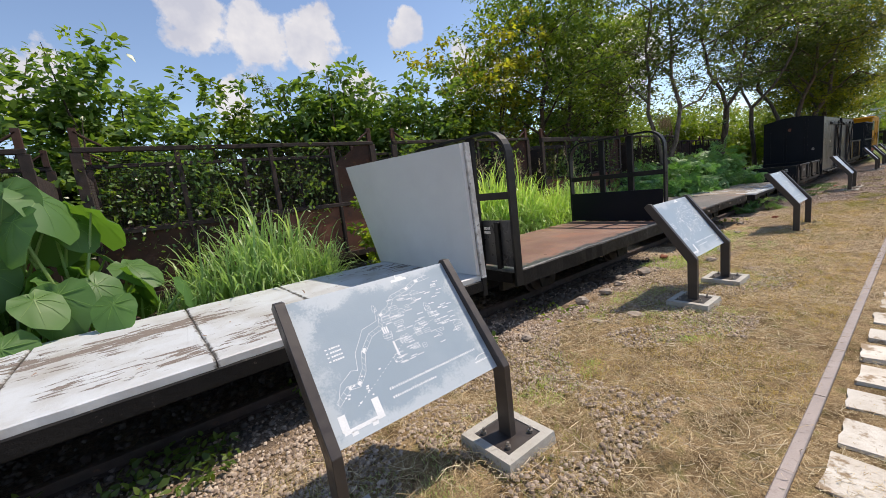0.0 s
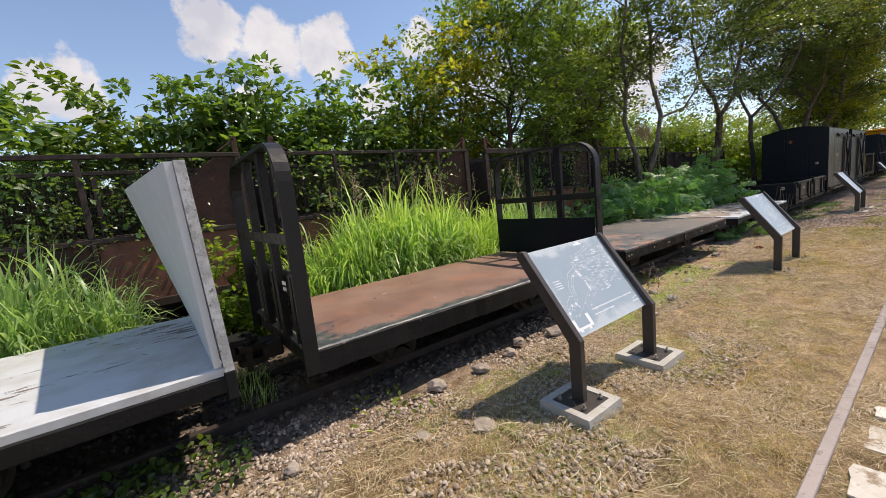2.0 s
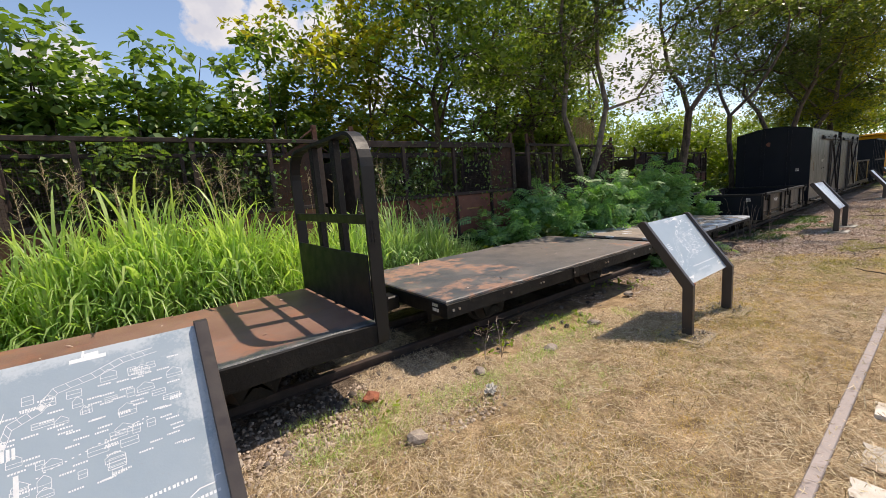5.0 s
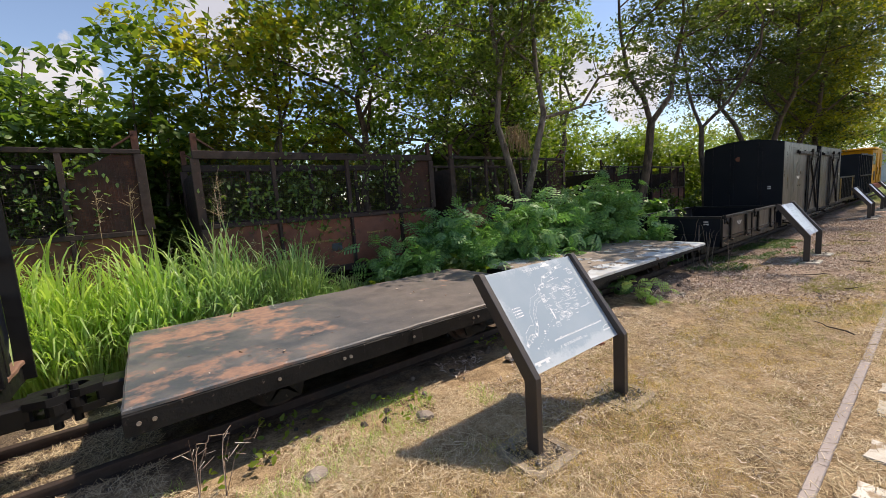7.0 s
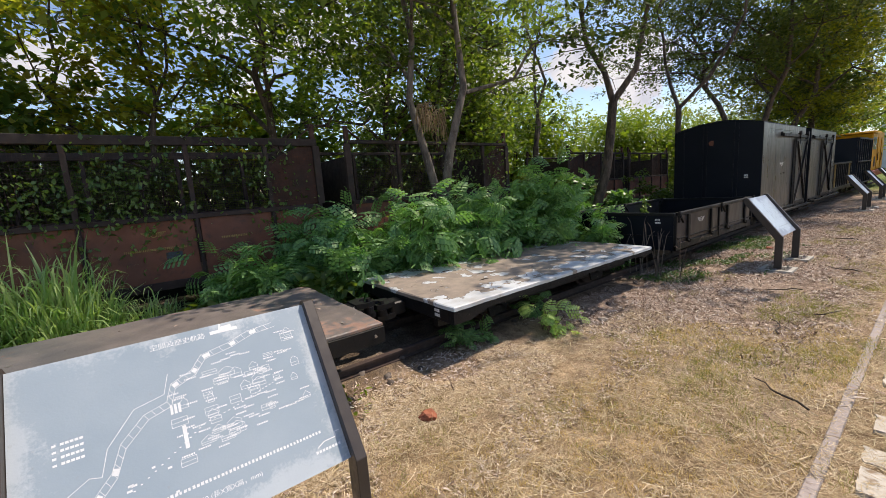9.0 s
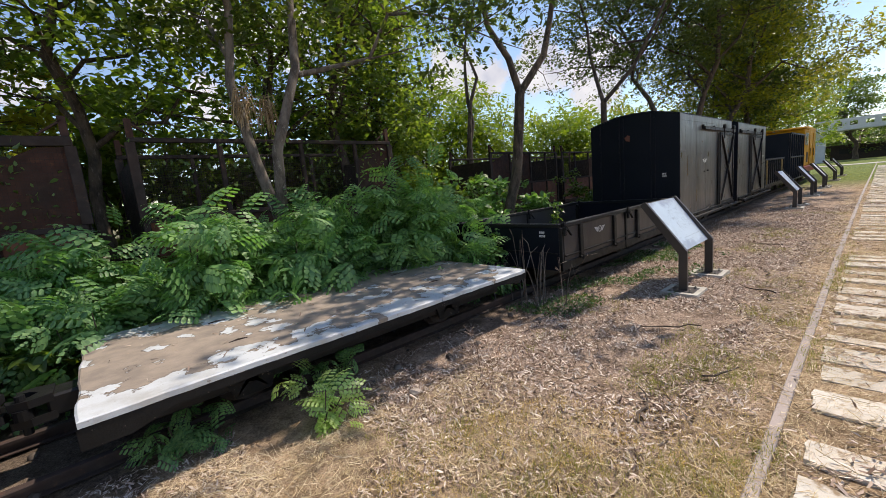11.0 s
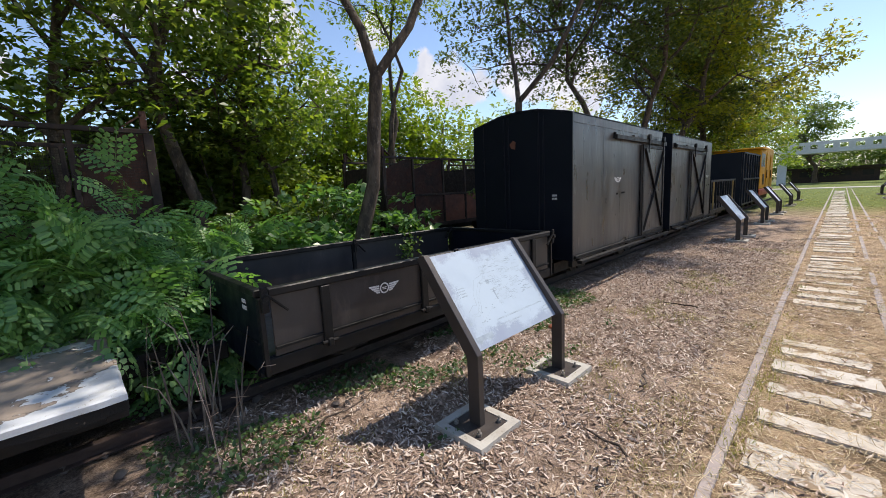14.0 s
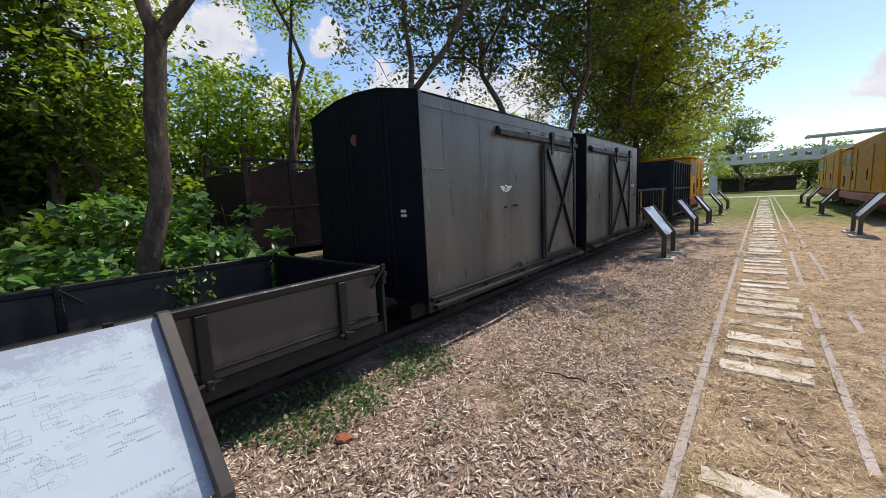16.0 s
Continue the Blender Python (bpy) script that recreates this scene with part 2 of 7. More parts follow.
def white_deck():
    """White paint flaked off in narrow ragged streaks, with dirt worked into the joints of the panels."""
    m = bpy.data.materials.new("peeling_white_paint")
    m.use_nodes = True
    N = Nodes(m.node_tree)
    pos = N.add("ShaderNodeNewGeometry").outputs["Position"]
    X, Y, Z = split_xyz(N, pos)
    big, mid = N.noise(N.vmath("MULTIPLY", pos, (0.7, 1.5, 1)), 1.1, 3), N.noise(N.vmath("MULTIPLY", pos, (0.9, 3.4, 1)), 5.0, 9, 0.68)
    fine = N.noise(pos, 90, 5, 0.7)
    field = N.math("ADD", N.math("MULTIPLY", big, 0.62), N.math("MULTIPLY", mid, 0.60))
    field = N.math("ADD", field, N.step(N.math("ABSOLUTE", N.math("SUBTRACT", Y, 3.5)), 0.2, 0.85, 0.03, -0.07))
    bare = N.step(field, 0.662, 0.678)
    near = None
    for j in (-1.828, -0.798, 0.232, 1.102):
        d = N.math("ABSOLUTE", N.math("SUBTRACT", X, j))
        near = d if near is None else N.math("MINIMUM", near, d)
    dirt = N.step(N.math("ADD", near, N.math("MULTIPLY", N.math("SUBTRACT", N.noise(pos, 14, 7, 0.7), 0.5), 0.10)), 0.006, 0.02, 1.0, 0.0)
    paint = N.mix(N.step(N.noise(pos, 2.3, 6, 0.62), 0.42, 0.68, 0.0, 0.75), (0.56, 0.585, 0.605), (0.36, 0.335, 0.30))
    wood = N.mix(N.step(fine, 0.3, 0.7), (0.25, 0.21, 0.18), (0.14, 0.11, 0.09))
    col = N.mix(bare, paint, wood)
    col = N.mix(N.math("MULTIPLY", dirt, 0.9), col, (0.085, 0.068, 0.055))
    col = N.mix(N.step(fine, 0.66, 0.72, 0.0, 0.45), col, (0.16, 0.13, 0.105))
    finish(N, col, N.step(bare, 0, 1, 0.48, 0.9), N.math("SUBTRACT", N.math("MULTIPLY", fine, 0.4), bare), 0.7)
    return m


def rusted_deck():
    """Brown rust with orange scabs, the old blue-black paint left along the near side and one end."""
    m = bpy.data.materials.new("rusted_red_deck")
    m.use_nodes = True
    N = Nodes(m.node_tree)
    pos = N.add("ShaderNodeNewGeometry").outputs["Position"]
    X, Y, Z = split_xyz(N, pos)
    mid, fine = N.noise(pos, 4.5, 8, 0.66), N.noise(pos, 100, 5, 0.7)
    edge = N.math("MINIMUM", N.math("MULTIPLY", N.math("SUBTRACT", X, 2.99), 0.45), N.math("MULTIPLY", N.math("SUBTRACT", Y, 2.65), 1.2))
    left = N.step(N.math("ADD", edge, N.math("MULTIPLY", N.math("SUBTRACT", mid, 0.5), 0.55)), 0.07, 0.16, 1.0, 0.0)
    rust = N.mix(N.step(N.noise(pos, 1.7, 5), 0.38, 0.64), (0.175, 0.092, 0.066), (0.245, 0.145, 0.108))
    scab = N.step(N.math("ADD", N.noise(pos, 2.2, 3), N.math("MULTIPLY", N.noise(pos, 19, 6, 0.7), 0.5)), 0.80, 0.94, 0.0, 0.6)
    rust = N.mix(scab, rust, (0.29, 0.125, 0.07))
    black = N.mix(N.step(N.noise(pos, 9, 6, 0.7), 0.4, 0.65), (0.038, 0.045, 0.052), (0.115, 0.12, 0.12))
    col = N.mix(left, rust, black)
    col = N.mix(N.step(fine, 0.62, 0.72, 0.0, 0.5), col, (0.06, 0.045, 0.04))
    finish(N, col, N.step(left, 0, 1, 0.62, 0.4), N.math("ADD", N.math("MULTIPLY", fine, 0.5), mid), 0.6)
    return m


def rust_bare_deck():
    """Black deck paint gone to orange rust over the first third, dusty brown-grey beyond."""
    m = bpy.data.materials.new("worn_black_deck")
    m.use_nodes = True
    N = Nodes(m.node_tree)
    pos = N.add("ShaderNodeNewGeometry").outputs["Position"]
    X, Y, Z = split_xyz(N, pos)
    big, mid, fine = N.noise(pos, 1.3, 3), N.noise(pos, 5.0, 8, 0.66), N.noise(pos, 110, 5, 0.7)
    field = N.math("ADD", N.math("MULTIPLY", big, 0.55), N.math("MULTIPLY", mid, 0.55))
    field = N.math("ADD", field, N.step(N.math("ABSOLUTE", N.math("SUBTRACT", X, 7.9)), 0.25, 1.0, 0.07, -0.07))
    rusty = N.step(field, 0.565, 0.64)
    paint = N.mix(N.step(N.noise(pos, 2.2, 6, 0.65), 0.40, 0.62), (0.070, 0.078, 0.088), (0.155, 0.145, 0.14))
    paint = N.mix(N.step(X, 8.4, 9.6, 0.0, 0.8), paint, N.mix(N.step(mid, 0.35, 0.65), (0.125, 0.105, 0.094), (0.21, 0.175, 0.155)))
    rust = N.mix(N.step(N.noise(pos, 11, 7, 0.7), 0.38, 0.62), (0.335, 0.195, 0.135), (0.215, 0.135, 0.105))
    col = N.mix(rusty, paint, rust)
    col = N.mix(N.step(fine, 0.6, 0.72, 0.0, 0.55), col, (0.055, 0.045, 0.042))
    col = N.mix(N.step(N.noise(pos, 16, 6, 0.7), 0.64, 0.70, 0.0, 0.6), col, (0.34, 0.31, 0.29))
    finish(N, col, N.step(rusty, 0, 1, 0.5, 0.85), N.math("ADD", N.math("MULTIPLY", fine, 0.5), mid), 0.5)
    return m


GROUND = ground_material()
WHITE_DECK = white_deck()
GREY_DECK = flaked_deck()
RUST_DECK = rusted_deck()
# grey holds the sun's glare on black steel
PLATE_SUNLIT = coat("sunlit_grey_plate", (0.075, 0.077, 0.08), (0.045, 0.046, 0.05), 3, (0.35, 0.65), (0.12, 0.11, 0.10), 14, (0.6, 0.75), rough=0.32, bump=0.08)
DARK_DECK = rust_bare_deck()
WHITE_BOARD = coat("white_painted_board", (0.66, 0.67, 0.68), (0.60, 0.61, 0.62), 1.5, (0.35, 0.7), (0.45, 0.43, 0.40), 25, (0.68, 0.8), rough=0.5, bump=0.06)
BLACK_PAINT = coat("black_painted_steel", (0.006, 0.006, 0.007), (0.012, 0.0115, 0.012), 3, (0.35, 0.65), (0.06, 0.048, 0.04), 18, (0.68, 0.82), rough=0.5, bump=0.12, spec=0.3)
BLACK_EDGE = coat("chipped_black_edge", (0.007, 0.007, 0.008), (0.016, 0.015, 0.0145), 4, (0.35, 0.65), (0.12, 0.10, 0.085), 24, (0.64, 0.72), rough=0.6, bump=0.5, bscale=34, spec=0.2)
# pale upright streaks paint in both dust and uneven sheen
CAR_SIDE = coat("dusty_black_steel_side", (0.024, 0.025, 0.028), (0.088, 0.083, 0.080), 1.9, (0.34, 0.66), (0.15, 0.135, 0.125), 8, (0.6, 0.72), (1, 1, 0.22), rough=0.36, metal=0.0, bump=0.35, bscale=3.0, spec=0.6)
DOOR_SIDE = coat("dull_black_steel_door", (0.030, 0.028, 0.030), (0.062, 0.053, 0.050), 1.8, (0.38, 0.68), (0.10, 0.085, 0.075), 9, (0.6, 0.8), (1, 1, 0.3), rough=0.4, bump=0.1, bscale=8, spec=0.5)
NAVY = coat("navy_blue_steel", (0.008, 0.012, 0.020), (0.013, 0.018, 0.027), 2, (0.35, 0.65), (0.03, 0.03, 0.032), 12, (0.66, 0.8), rough=0.5, bump=0.05, spec=0.2)
# far blacker than CAR_SIDE: the shade on the wagon ends is in the colour
CAR_END = coat("shade_toned_blue_black_steel", (0.004, 0.006, 0.012), (0.007, 0.009, 0.016), 2, (0.35, 0.65), (0.02, 0.02, 0.022), 12, (0.66, 0.8), rough=0.45, bump=0.05, bscale=14, spec=0.2)
RUST = coat("rusted_steel", (0.085, 0.030, 0.018), (0.045, 0.026, 0.020), 2.5, (0.35, 0.65), (0.17, 0.065, 0.028), 9, (0.58, 0.75), rough=0.85, bump=0.3)
RUST_BROWN = coat("brown_rusted_frame", (0.052, 0.030, 0.024), (0.030, 0.022, 0.019), 3, (0.35, 0.65), (0.115, 0.055, 0.034), 14, (0.6, 0.75), rough=0.85, bump=0.3)
RUST_DARK = coat("dark_rusted_steel", (0.040, 0.024, 0.019), (0.022, 0.017, 0.015), 3, (0.35, 0.65), (0.09, 0.04, 0.025), 14, (0.6, 0.75), rough=0.85, bump=0.3)
RUST_RED = coat("red_rust_plate", (0.24, 0.085, 0.048), (0.13, 0.058, 0.040), 1.6, (0.35, 0.65), (0.07, 0.045, 0.04), 6, (0.55, 0.75), rough=0.8, bump=0.25)
RAIL = coat("dusty_rail_steel", (0.25, 0.215, 0.205), (0.32, 0.275, 0.26), 3, (0.3, 0.7), (0.13, 0.095, 0.08), 30, (0.58, 0.72), rough=0.55, metal=0.3, bump=0.2)
SIGN_FRAME = coat("dark_brown_coated_steel", (0.040, 0.031, 0.028), (0.052, 0.042, 0.037), 5, (0.35, 0.65), (0.09, 0.075, 0.065), 40, (0.68, 0.8), rough=0.45, bump=0.04)
CONCRETE = coat("pale_concrete", (0.50, 0.48, 0.43), (0.40, 0.37, 0.32), 5, (0.35, 0.65), (0.2, 0.17, 0.14), 18, (0.6, 0.75), rough=0.9, bump=0.3)
SLEEPER = coat("whitewashed_sleeper", (0.66, 0.62, 0.55), (0.54, 0.48, 0.40), 5, (0.4, 0.65), (0.30, 0.22, 0.14), 6, (0.53, 0.60), rough=0.9, bump=0.35, each=0.10)
BOLT = coat("galvanised_bolt", (0.40, 0.38, 0.36), (0.28, 0.25, 0.22), 20, rough=0.45, metal=0.8, bump=0)
PRINT = coat("white_print", (0.80, 0.81, 0.82), (0.74, 0.75, 0.76), 8, rough=0.5, bump=0)
MARK = coat("white_stencil_paint", (0.80, 0.80, 0.78), (0.62, 0.62, 0.60), 20, rough=0.6, bump=0)
YELLOW_MARK = coat("faded_yellow_paint", (0.42, 0.30, 0.10), (0.26, 0.17, 0.06), 25, rough=0.8, bump=0)
BARK = coat("grey_brown_bark", (0.125, 0.092, 0.068), (0.048, 0.036, 0.028), 9, (0.4, 0.6), (0.25, 0.205, 0.165), 22, (0.58, 0.72), (1, 1, 0.35), rough=0.95, bump=0.9, bscale=30)
BARK_PALE = coat("pale_bark", (0.18, 0.15, 0.125), (0.075, 0.06, 0.05), 9, (0.4, 0.6), (0.36, 0.33, 0.29), 20, (0.58, 0.72), (1, 1, 0.35), rough=0.95, bump=0.6, bscale=30)
YELLOW = coat("yellow_locomotive_paint", (0.57, 0.275, 0.004), (0.53, 0.25, 0.004), 0.8, rough=0.5, bump=0, spec=0.2)
RED = coat("red_paint", (0.34, 0.02, 0.015), (0.28, 0.02, 0.015), 2, rough=0.45, bump=0)
GLASS = coat("pale_window", (0.42, 0.45, 0.47), (0.34, 0.37, 0.39), 2, rough=0.08, bump=0)
PALE_STEEL = coat("pale_grey_steelwork", (0.55, 0.58, 0.60), (0.48, 0.51, 0.53), 1, rough=0.5, bump=0)
STRAW = island("dry_straw", (0.30, 0.21, 0.10), (0.56, 0.43, 0.24), (0.76, 0.64, 0.42))
STRAW_PALE = island("bleached_straw", (0.42, 0.30, 0.17), (0.68, 0.53, 0.34), (0.85, 0.72, 0.52))
STRAW_BROWN = island("dry_brown_strands", (0.22, 0.14, 0.07), (0.36, 0.25, 0.13), (0.5, 0.37, 0.21))
# stones darkened in colour to deepen the shade beneath the wagons
SHADED_STONES = island("shade_darkened_stones", (0.05, 0.04, 0.033), (0.10, 0.08, 0.066), (0.19, 0.155, 0.13))
STONES = island("grey_brown_stones", (0.21, 0.155, 0.115), (0.38, 0.295, 0.225), (0.58, 0.48, 0.385))
LITTER = island("fallen_leaves", (0.16, 0.10, 0.07), (0.48, 0.35, 0.27), (0.84, 0.74, 0.64))
BLADE = leafy("tall_grass_blades", (0.22, 0.37, 0.10), (0.44, 0.58, 0.26), 0.45, 0.38, (1.75, 1.8, 0.8))
BLADE_DARK = leafy("deep_grass_blades", (0.17, 0.30, 0.12), (0.36, 0.48, 0.24), 0.4, 0.38, (1.6, 1.75, 0.9))
TUFT_GOLD = leafy("short_golden_grass", (0.38, 0.29, 0.115), (0.60, 0.48, 0.22), 0.35)
TUFT = leafy("short_green_grass", (0.13, 0.17, 0.035), (0.30, 0.29, 0.10), 0.35)
LEAF = leafy("broad_green_leaves", (0.045, 0.095, 0.022), (0.115, 0.175, 0.040), 0.45)
LEAF_YELLOW = leafy("yellow_green_leaves", (0.095, 0.13, 0.018), (0.24, 0.25, 0.035), 0.55)
LEAF_MANGO = leafy("bronze_green_leaves", (0.15, 0.135, 0.035), (0.27, 0.31, 0.06), 0.65)
LEAF_PALE = leafy("grey_green_leaves", (0.036, 0.068, 0.022), (0.105, 0.145, 0.046), 0.42)
LEAF_BROAD = leafy("broad_vine_leaves", (0.060, 0.13, 0.04), (0.155, 0.245, 0.085), 0.42, 0.36)
# brighter copy of LEAF_BROAD, with sunlight on the weeds put into the colour
LEAF_VINE = leafy("sunlit_vine_leaves", (0.068, 0.155, 0.06), (0.17, 0.29, 0.115), 0.42, 0.36, (1.6, 1.85, 0.75))
LEAF_DARK = leafy("dark_green_leaves", (0.054, 0.11, 0.030), (0.17, 0.24, 0.066), 0.52)
LEAF_LIGHT = leafy("sunny_green_leaves", (0.08, 0.15, 0.024), (0.20, 0.28, 0.05), 0.52)
FERN = leafy("feathery_blue_green_leaves", (0.08, 0.19, 0.08), (0.21, 0.37, 0.145), 0.36, 0.5, (1.45, 1.8, 0.7))
EAR = leafy("large_taro_leaves", (0.06, 0.15, 0.04), (0.12, 0.24, 0.075), 0.35, 0.52)
VEIN = leafy("pale_leaf_veins", (0.10, 0.21, 0.07), (0.15, 0.27, 0.09), 0.4)
IVY = leafy("low_ivy", (0.03, 0.075, 0.03), (0.08, 0.14, 0.05), 0.3)


def board_material(i):
    """Sun-bleached sign plate: the film has gone frosty, from the rim inwards or all but the rim. The pale tones also
    hold the sky's reflection.
    """
    rim_c, mid_c, worn = (((0.45, 0.50, 0.54), (0.285, 0.35, 0.405), 0.05), ((0.47, 0.50, 0.53), (0.38, 0.42, 0.46), 0.07), ((0.26, 0.305, 0.39), (0.43, 0.51, 0.58), 0.06))[i]
    m = bpy.data.materials.new("bleached_sky_toned_plate")
    m.use_nodes = True
    N = Nodes(m.node_tree)
    pos = N.add("ShaderNodeNewGeometry").outputs["Position"]
    X, Y, Z = split_xyz(N, N.add("ShaderNodeTexCoord").outputs["Object"])
    side = N.math("MINIMUM", N.math("SUBTRACT", X, 0.02), N.math("SUBTRACT", 0.985, X))
    up = N.math("MULTIPLY", N.math("MINIMUM", N.math("SUBTRACT", Y, 0.012), N.math("SUBTRACT", 0.422, Y)), 1.7)
    near = N.math("MINIMUM", side, up)
    wander = N.math("MULTIPLY", N.math("SUBTRACT", N.noise(pos, 4.5, 5, 0.6), 0.5), 0.42)
    grit = N.math("MULTIPLY", N.math("SUBTRACT", N.noise(pos, 90, 4, 0.7), 0.5), 0.16)
    f = N.step(N.math("ADD", near, N.math("ADD", wander, grit)), worn * 0.4, worn * 1.5)
    cloud = N.step(N.noise(pos, 3.0, 6, 0.6), 0.42, 0.66, 0.0, 0.45)
    col = N.mix(cloud, N.mix(f, rim_c, mid_c), N.mix(0.5, rim_c, mid_c))
    col = N.mix(N.step(N.noise(pos, 55, 4, 0.7), 0.64, 0.72, 0.0, 0.35), col, (0.30, 0.31, 0.32))
    finish(N, col, N.step(f, 0, 1, 0.5, 0.3), N.noise(pos, 120, 3), 0.06)
    return m


BOARDS = [board_material(i) for i in range(3)]

# ---- helpers for shapes ----


def thing(name, at, label, category, group="", kind="", turn=0.0):
    ob = new(name)
    ob.empty_display_size = 0.2
    ob.matrix_world = pose(*at, 0, 0, turn)
    return tagged(ob, label, category, group, kind)


def part(name, bm, material, parent=None, label="", smooth=False):
    me = bpy.data.meshes.new(name)
    bm.to_mesh(me)
    bm.free()
    if smooth:
        me.polygons.foreach_set("use_smooth", [True] * len(me.polygons))
    me.materials.append(material)
    ob = new(name, me)
    if parent:
        ob.parent = parent
    return tagged(ob, label)


def add_box(bm, x0, x1, y0, y1, z0, z1, bev=0.004, m=None):
    made = bmesh.ops.create_cube(bm, size=1.0)["verts"]
    mat = Matrix.Translation(((x0 + x1) / 2, (y0 + y1) / 2, (z0 + z1) / 2)) @ Matrix.Diagonal((abs(x1 - x0), abs(y1 - y0), abs(z1 - z0), 1))
    bmesh.ops.transform(bm, matrix=(m @ mat) if m else mat, verts=made)
    if bev:
        edges = list({e for v in made for e in v.link_edges})
        bmesh.ops.bevel(bm, geom=edges, offset=bev, segments=1, affect="EDGES")
    return bm


def box(x0, x1, y0, y1, z0, z1, bev=0.004, m=None):
    return add_box(bmesh.new(), x0, x1, y0, y1, z0, z1, bev, m)


def add_bar(bm, a, b, w, h, bev=0.003):
    """A rectangular bar from a to b."""
    a, b = Vector(a), Vector(b)
    m = look(a, b)
    return add_box(bm, -w / 2, w / 2, -h / 2, h / 2, -(b - a).length, 0, bev, m)


def bar(a, b, w, h, bev=0.003):
    return add_bar(bmesh.new(), a, b, w, h, bev)


def add_cyl(bm, a, b, r, n=16, r2=None):
    a, b = Vector(a), Vector(b)
    m = look(a, b) @ Matrix.Translation((0, 0, -(b - a).length / 2))
    bmesh.ops.create_cone(bm, cap_ends=True, segments=n, radius1=r if r2 is None else r2, radius2=r, depth=(b - a).length, matrix=m)
    return bm


def cyl(a, b, r, n=16, r2=None):
    return add_cyl(bmesh.new(), a, b, r, n, r2)


def prism(outline, depth, axis="x"):
    """A flat outline given in two axes, pushed along the third."""
    bm = bmesh.new()
    make = {"x": lambda u, v, d: (d, u, v), "y": lambda u, v, d: (u, d, v), "z": lambda u, v, d: (u, v, d)}[axis]
    lo = [bm.verts.new(make(u, v, depth[0])) for u, v in outline]
    hi = [bm.verts.new(make(u, v, depth[1])) for u, v in outline]
    bm.faces.new(lo[::-1]), bm.faces.new(hi)
    for i in range(len(lo)):
        j = (i + 1) % len(lo)
        bm.faces.new((lo[i], lo[j], hi[j], hi[i]))
    bmesh.ops.recalc_face_normals(bm, faces=bm.faces)
    return bm


def mesh_np(name, verts, faces, material, parent=None, smooth=False):
    """A mesh out of number arrays: verts n x 3, faces m x 3 or m x 4."""
    me = bpy.data.meshes.new(name)
    verts, faces = np.asarray(verts, np.float32), np.asarray(faces, np.int32)
    k = faces.shape[1]
    me.vertices.add(len(verts)), me.loops.add(faces.size), me.polygons.add(len(faces))
    me.vertices.foreach_set("co", verts.ravel())
    me.loops.foreach_set("vertex_index", faces.ravel())
    me.polygons.foreach_set("loop_start", np.arange(0, faces.size, k, dtype=np.int32))
    if smooth:
        me.polygons.foreach_set("use_smooth", np.ones(len(faces), bool))
    me.update(calc_edges=True)
    me.validate()
    me.materials.append(material)
    ob = new(name, me)
    if parent:
        ob.parent = parent
    return ob


def spread(template, places, turns, sizes):
    """Copies of a small template (verts, faces) at many places, as arrays."""
    tv, tf = np.asarray(template[0], np.float32), np.asarray(template[1], np.int32)
    sizes = np.asarray(sizes, np.float32)
    sizes = sizes[:, None, None] if sizes.ndim == 1 else sizes[:, None, :]
    v = np.einsum("nij,nkj->nki", turns, tv[None] * sizes) + np.asarray(places)[:, None, :]
    f = tf[None] + (np.arange(len(v)) * len(tv))[:, None, None]
    return v.reshape(-1, 3), f.reshape(-1, tf.shape[1])


def join(pieces):
    vs, fs, n = [], [], 0
    for v, f in pieces:
        vs.append(v), fs.append(f + n)
        n += len(v)
    return np.concatenate(vs), np.concatenate(fs)


def turns_np(rng, n, tilt=1.0, yaw=None):
    """Random turns: yaw about z, then a tilt up to that many radians about x and y."""
    a = rng.uniform(0, 2 * math.pi, n) if yaw is None else yaw
    b, c = rng.normal(0, tilt, n), rng.normal(0, tilt, n)
    z, o = np.zeros(n), np.ones(n)
    rz = np.array([[np.cos(a), -np.sin(a), z], [np.sin(a), np.cos(a), z], [z, z, o]]).transpose(2, 0, 1)
    rx = np.array([[o, z, z], [z, np.cos(b), -np.sin(b)], [z, np.sin(b), np.cos(b)]]).transpose(2, 0, 1)
    ry = np.array([[np.cos(c), z, np.sin(c)], [z, o, z], [-np.sin(c), z, np.cos(c)]]).transpose(2, 0, 1)
    return rz @ rx @ ry


# a leaf one unit long, folded along its rib
LEAF_T = (((0, 0, 0), (0.28, 0.32, 0.07), (0, 0.55, 0), (-0.28, 0.32, 0.07), (0.17, 0.75, 0.02), (0, 1.0, -0.10), (-0.17, 0.75, 0.02)), ((0, 1, 2, 3), (2, 1, 4, 5), (3, 2, 5, 6)))
OVAL_T = (((0, 0, 0), (0.26, 0.42, 0.06), (0, 1.0, -0.08), (0, 0.45, 0), (-0.26, 0.42, 0.06)), ((0, 1, 2, 3), (0, 3, 2, 4)))
NARROW_T = (((0, 0, 0), (0.14, 0.45, 0.03), (0, 1.0, -0.08), (-0.14, 0.45, 0.03)), ((0, 1, 2, 3),))


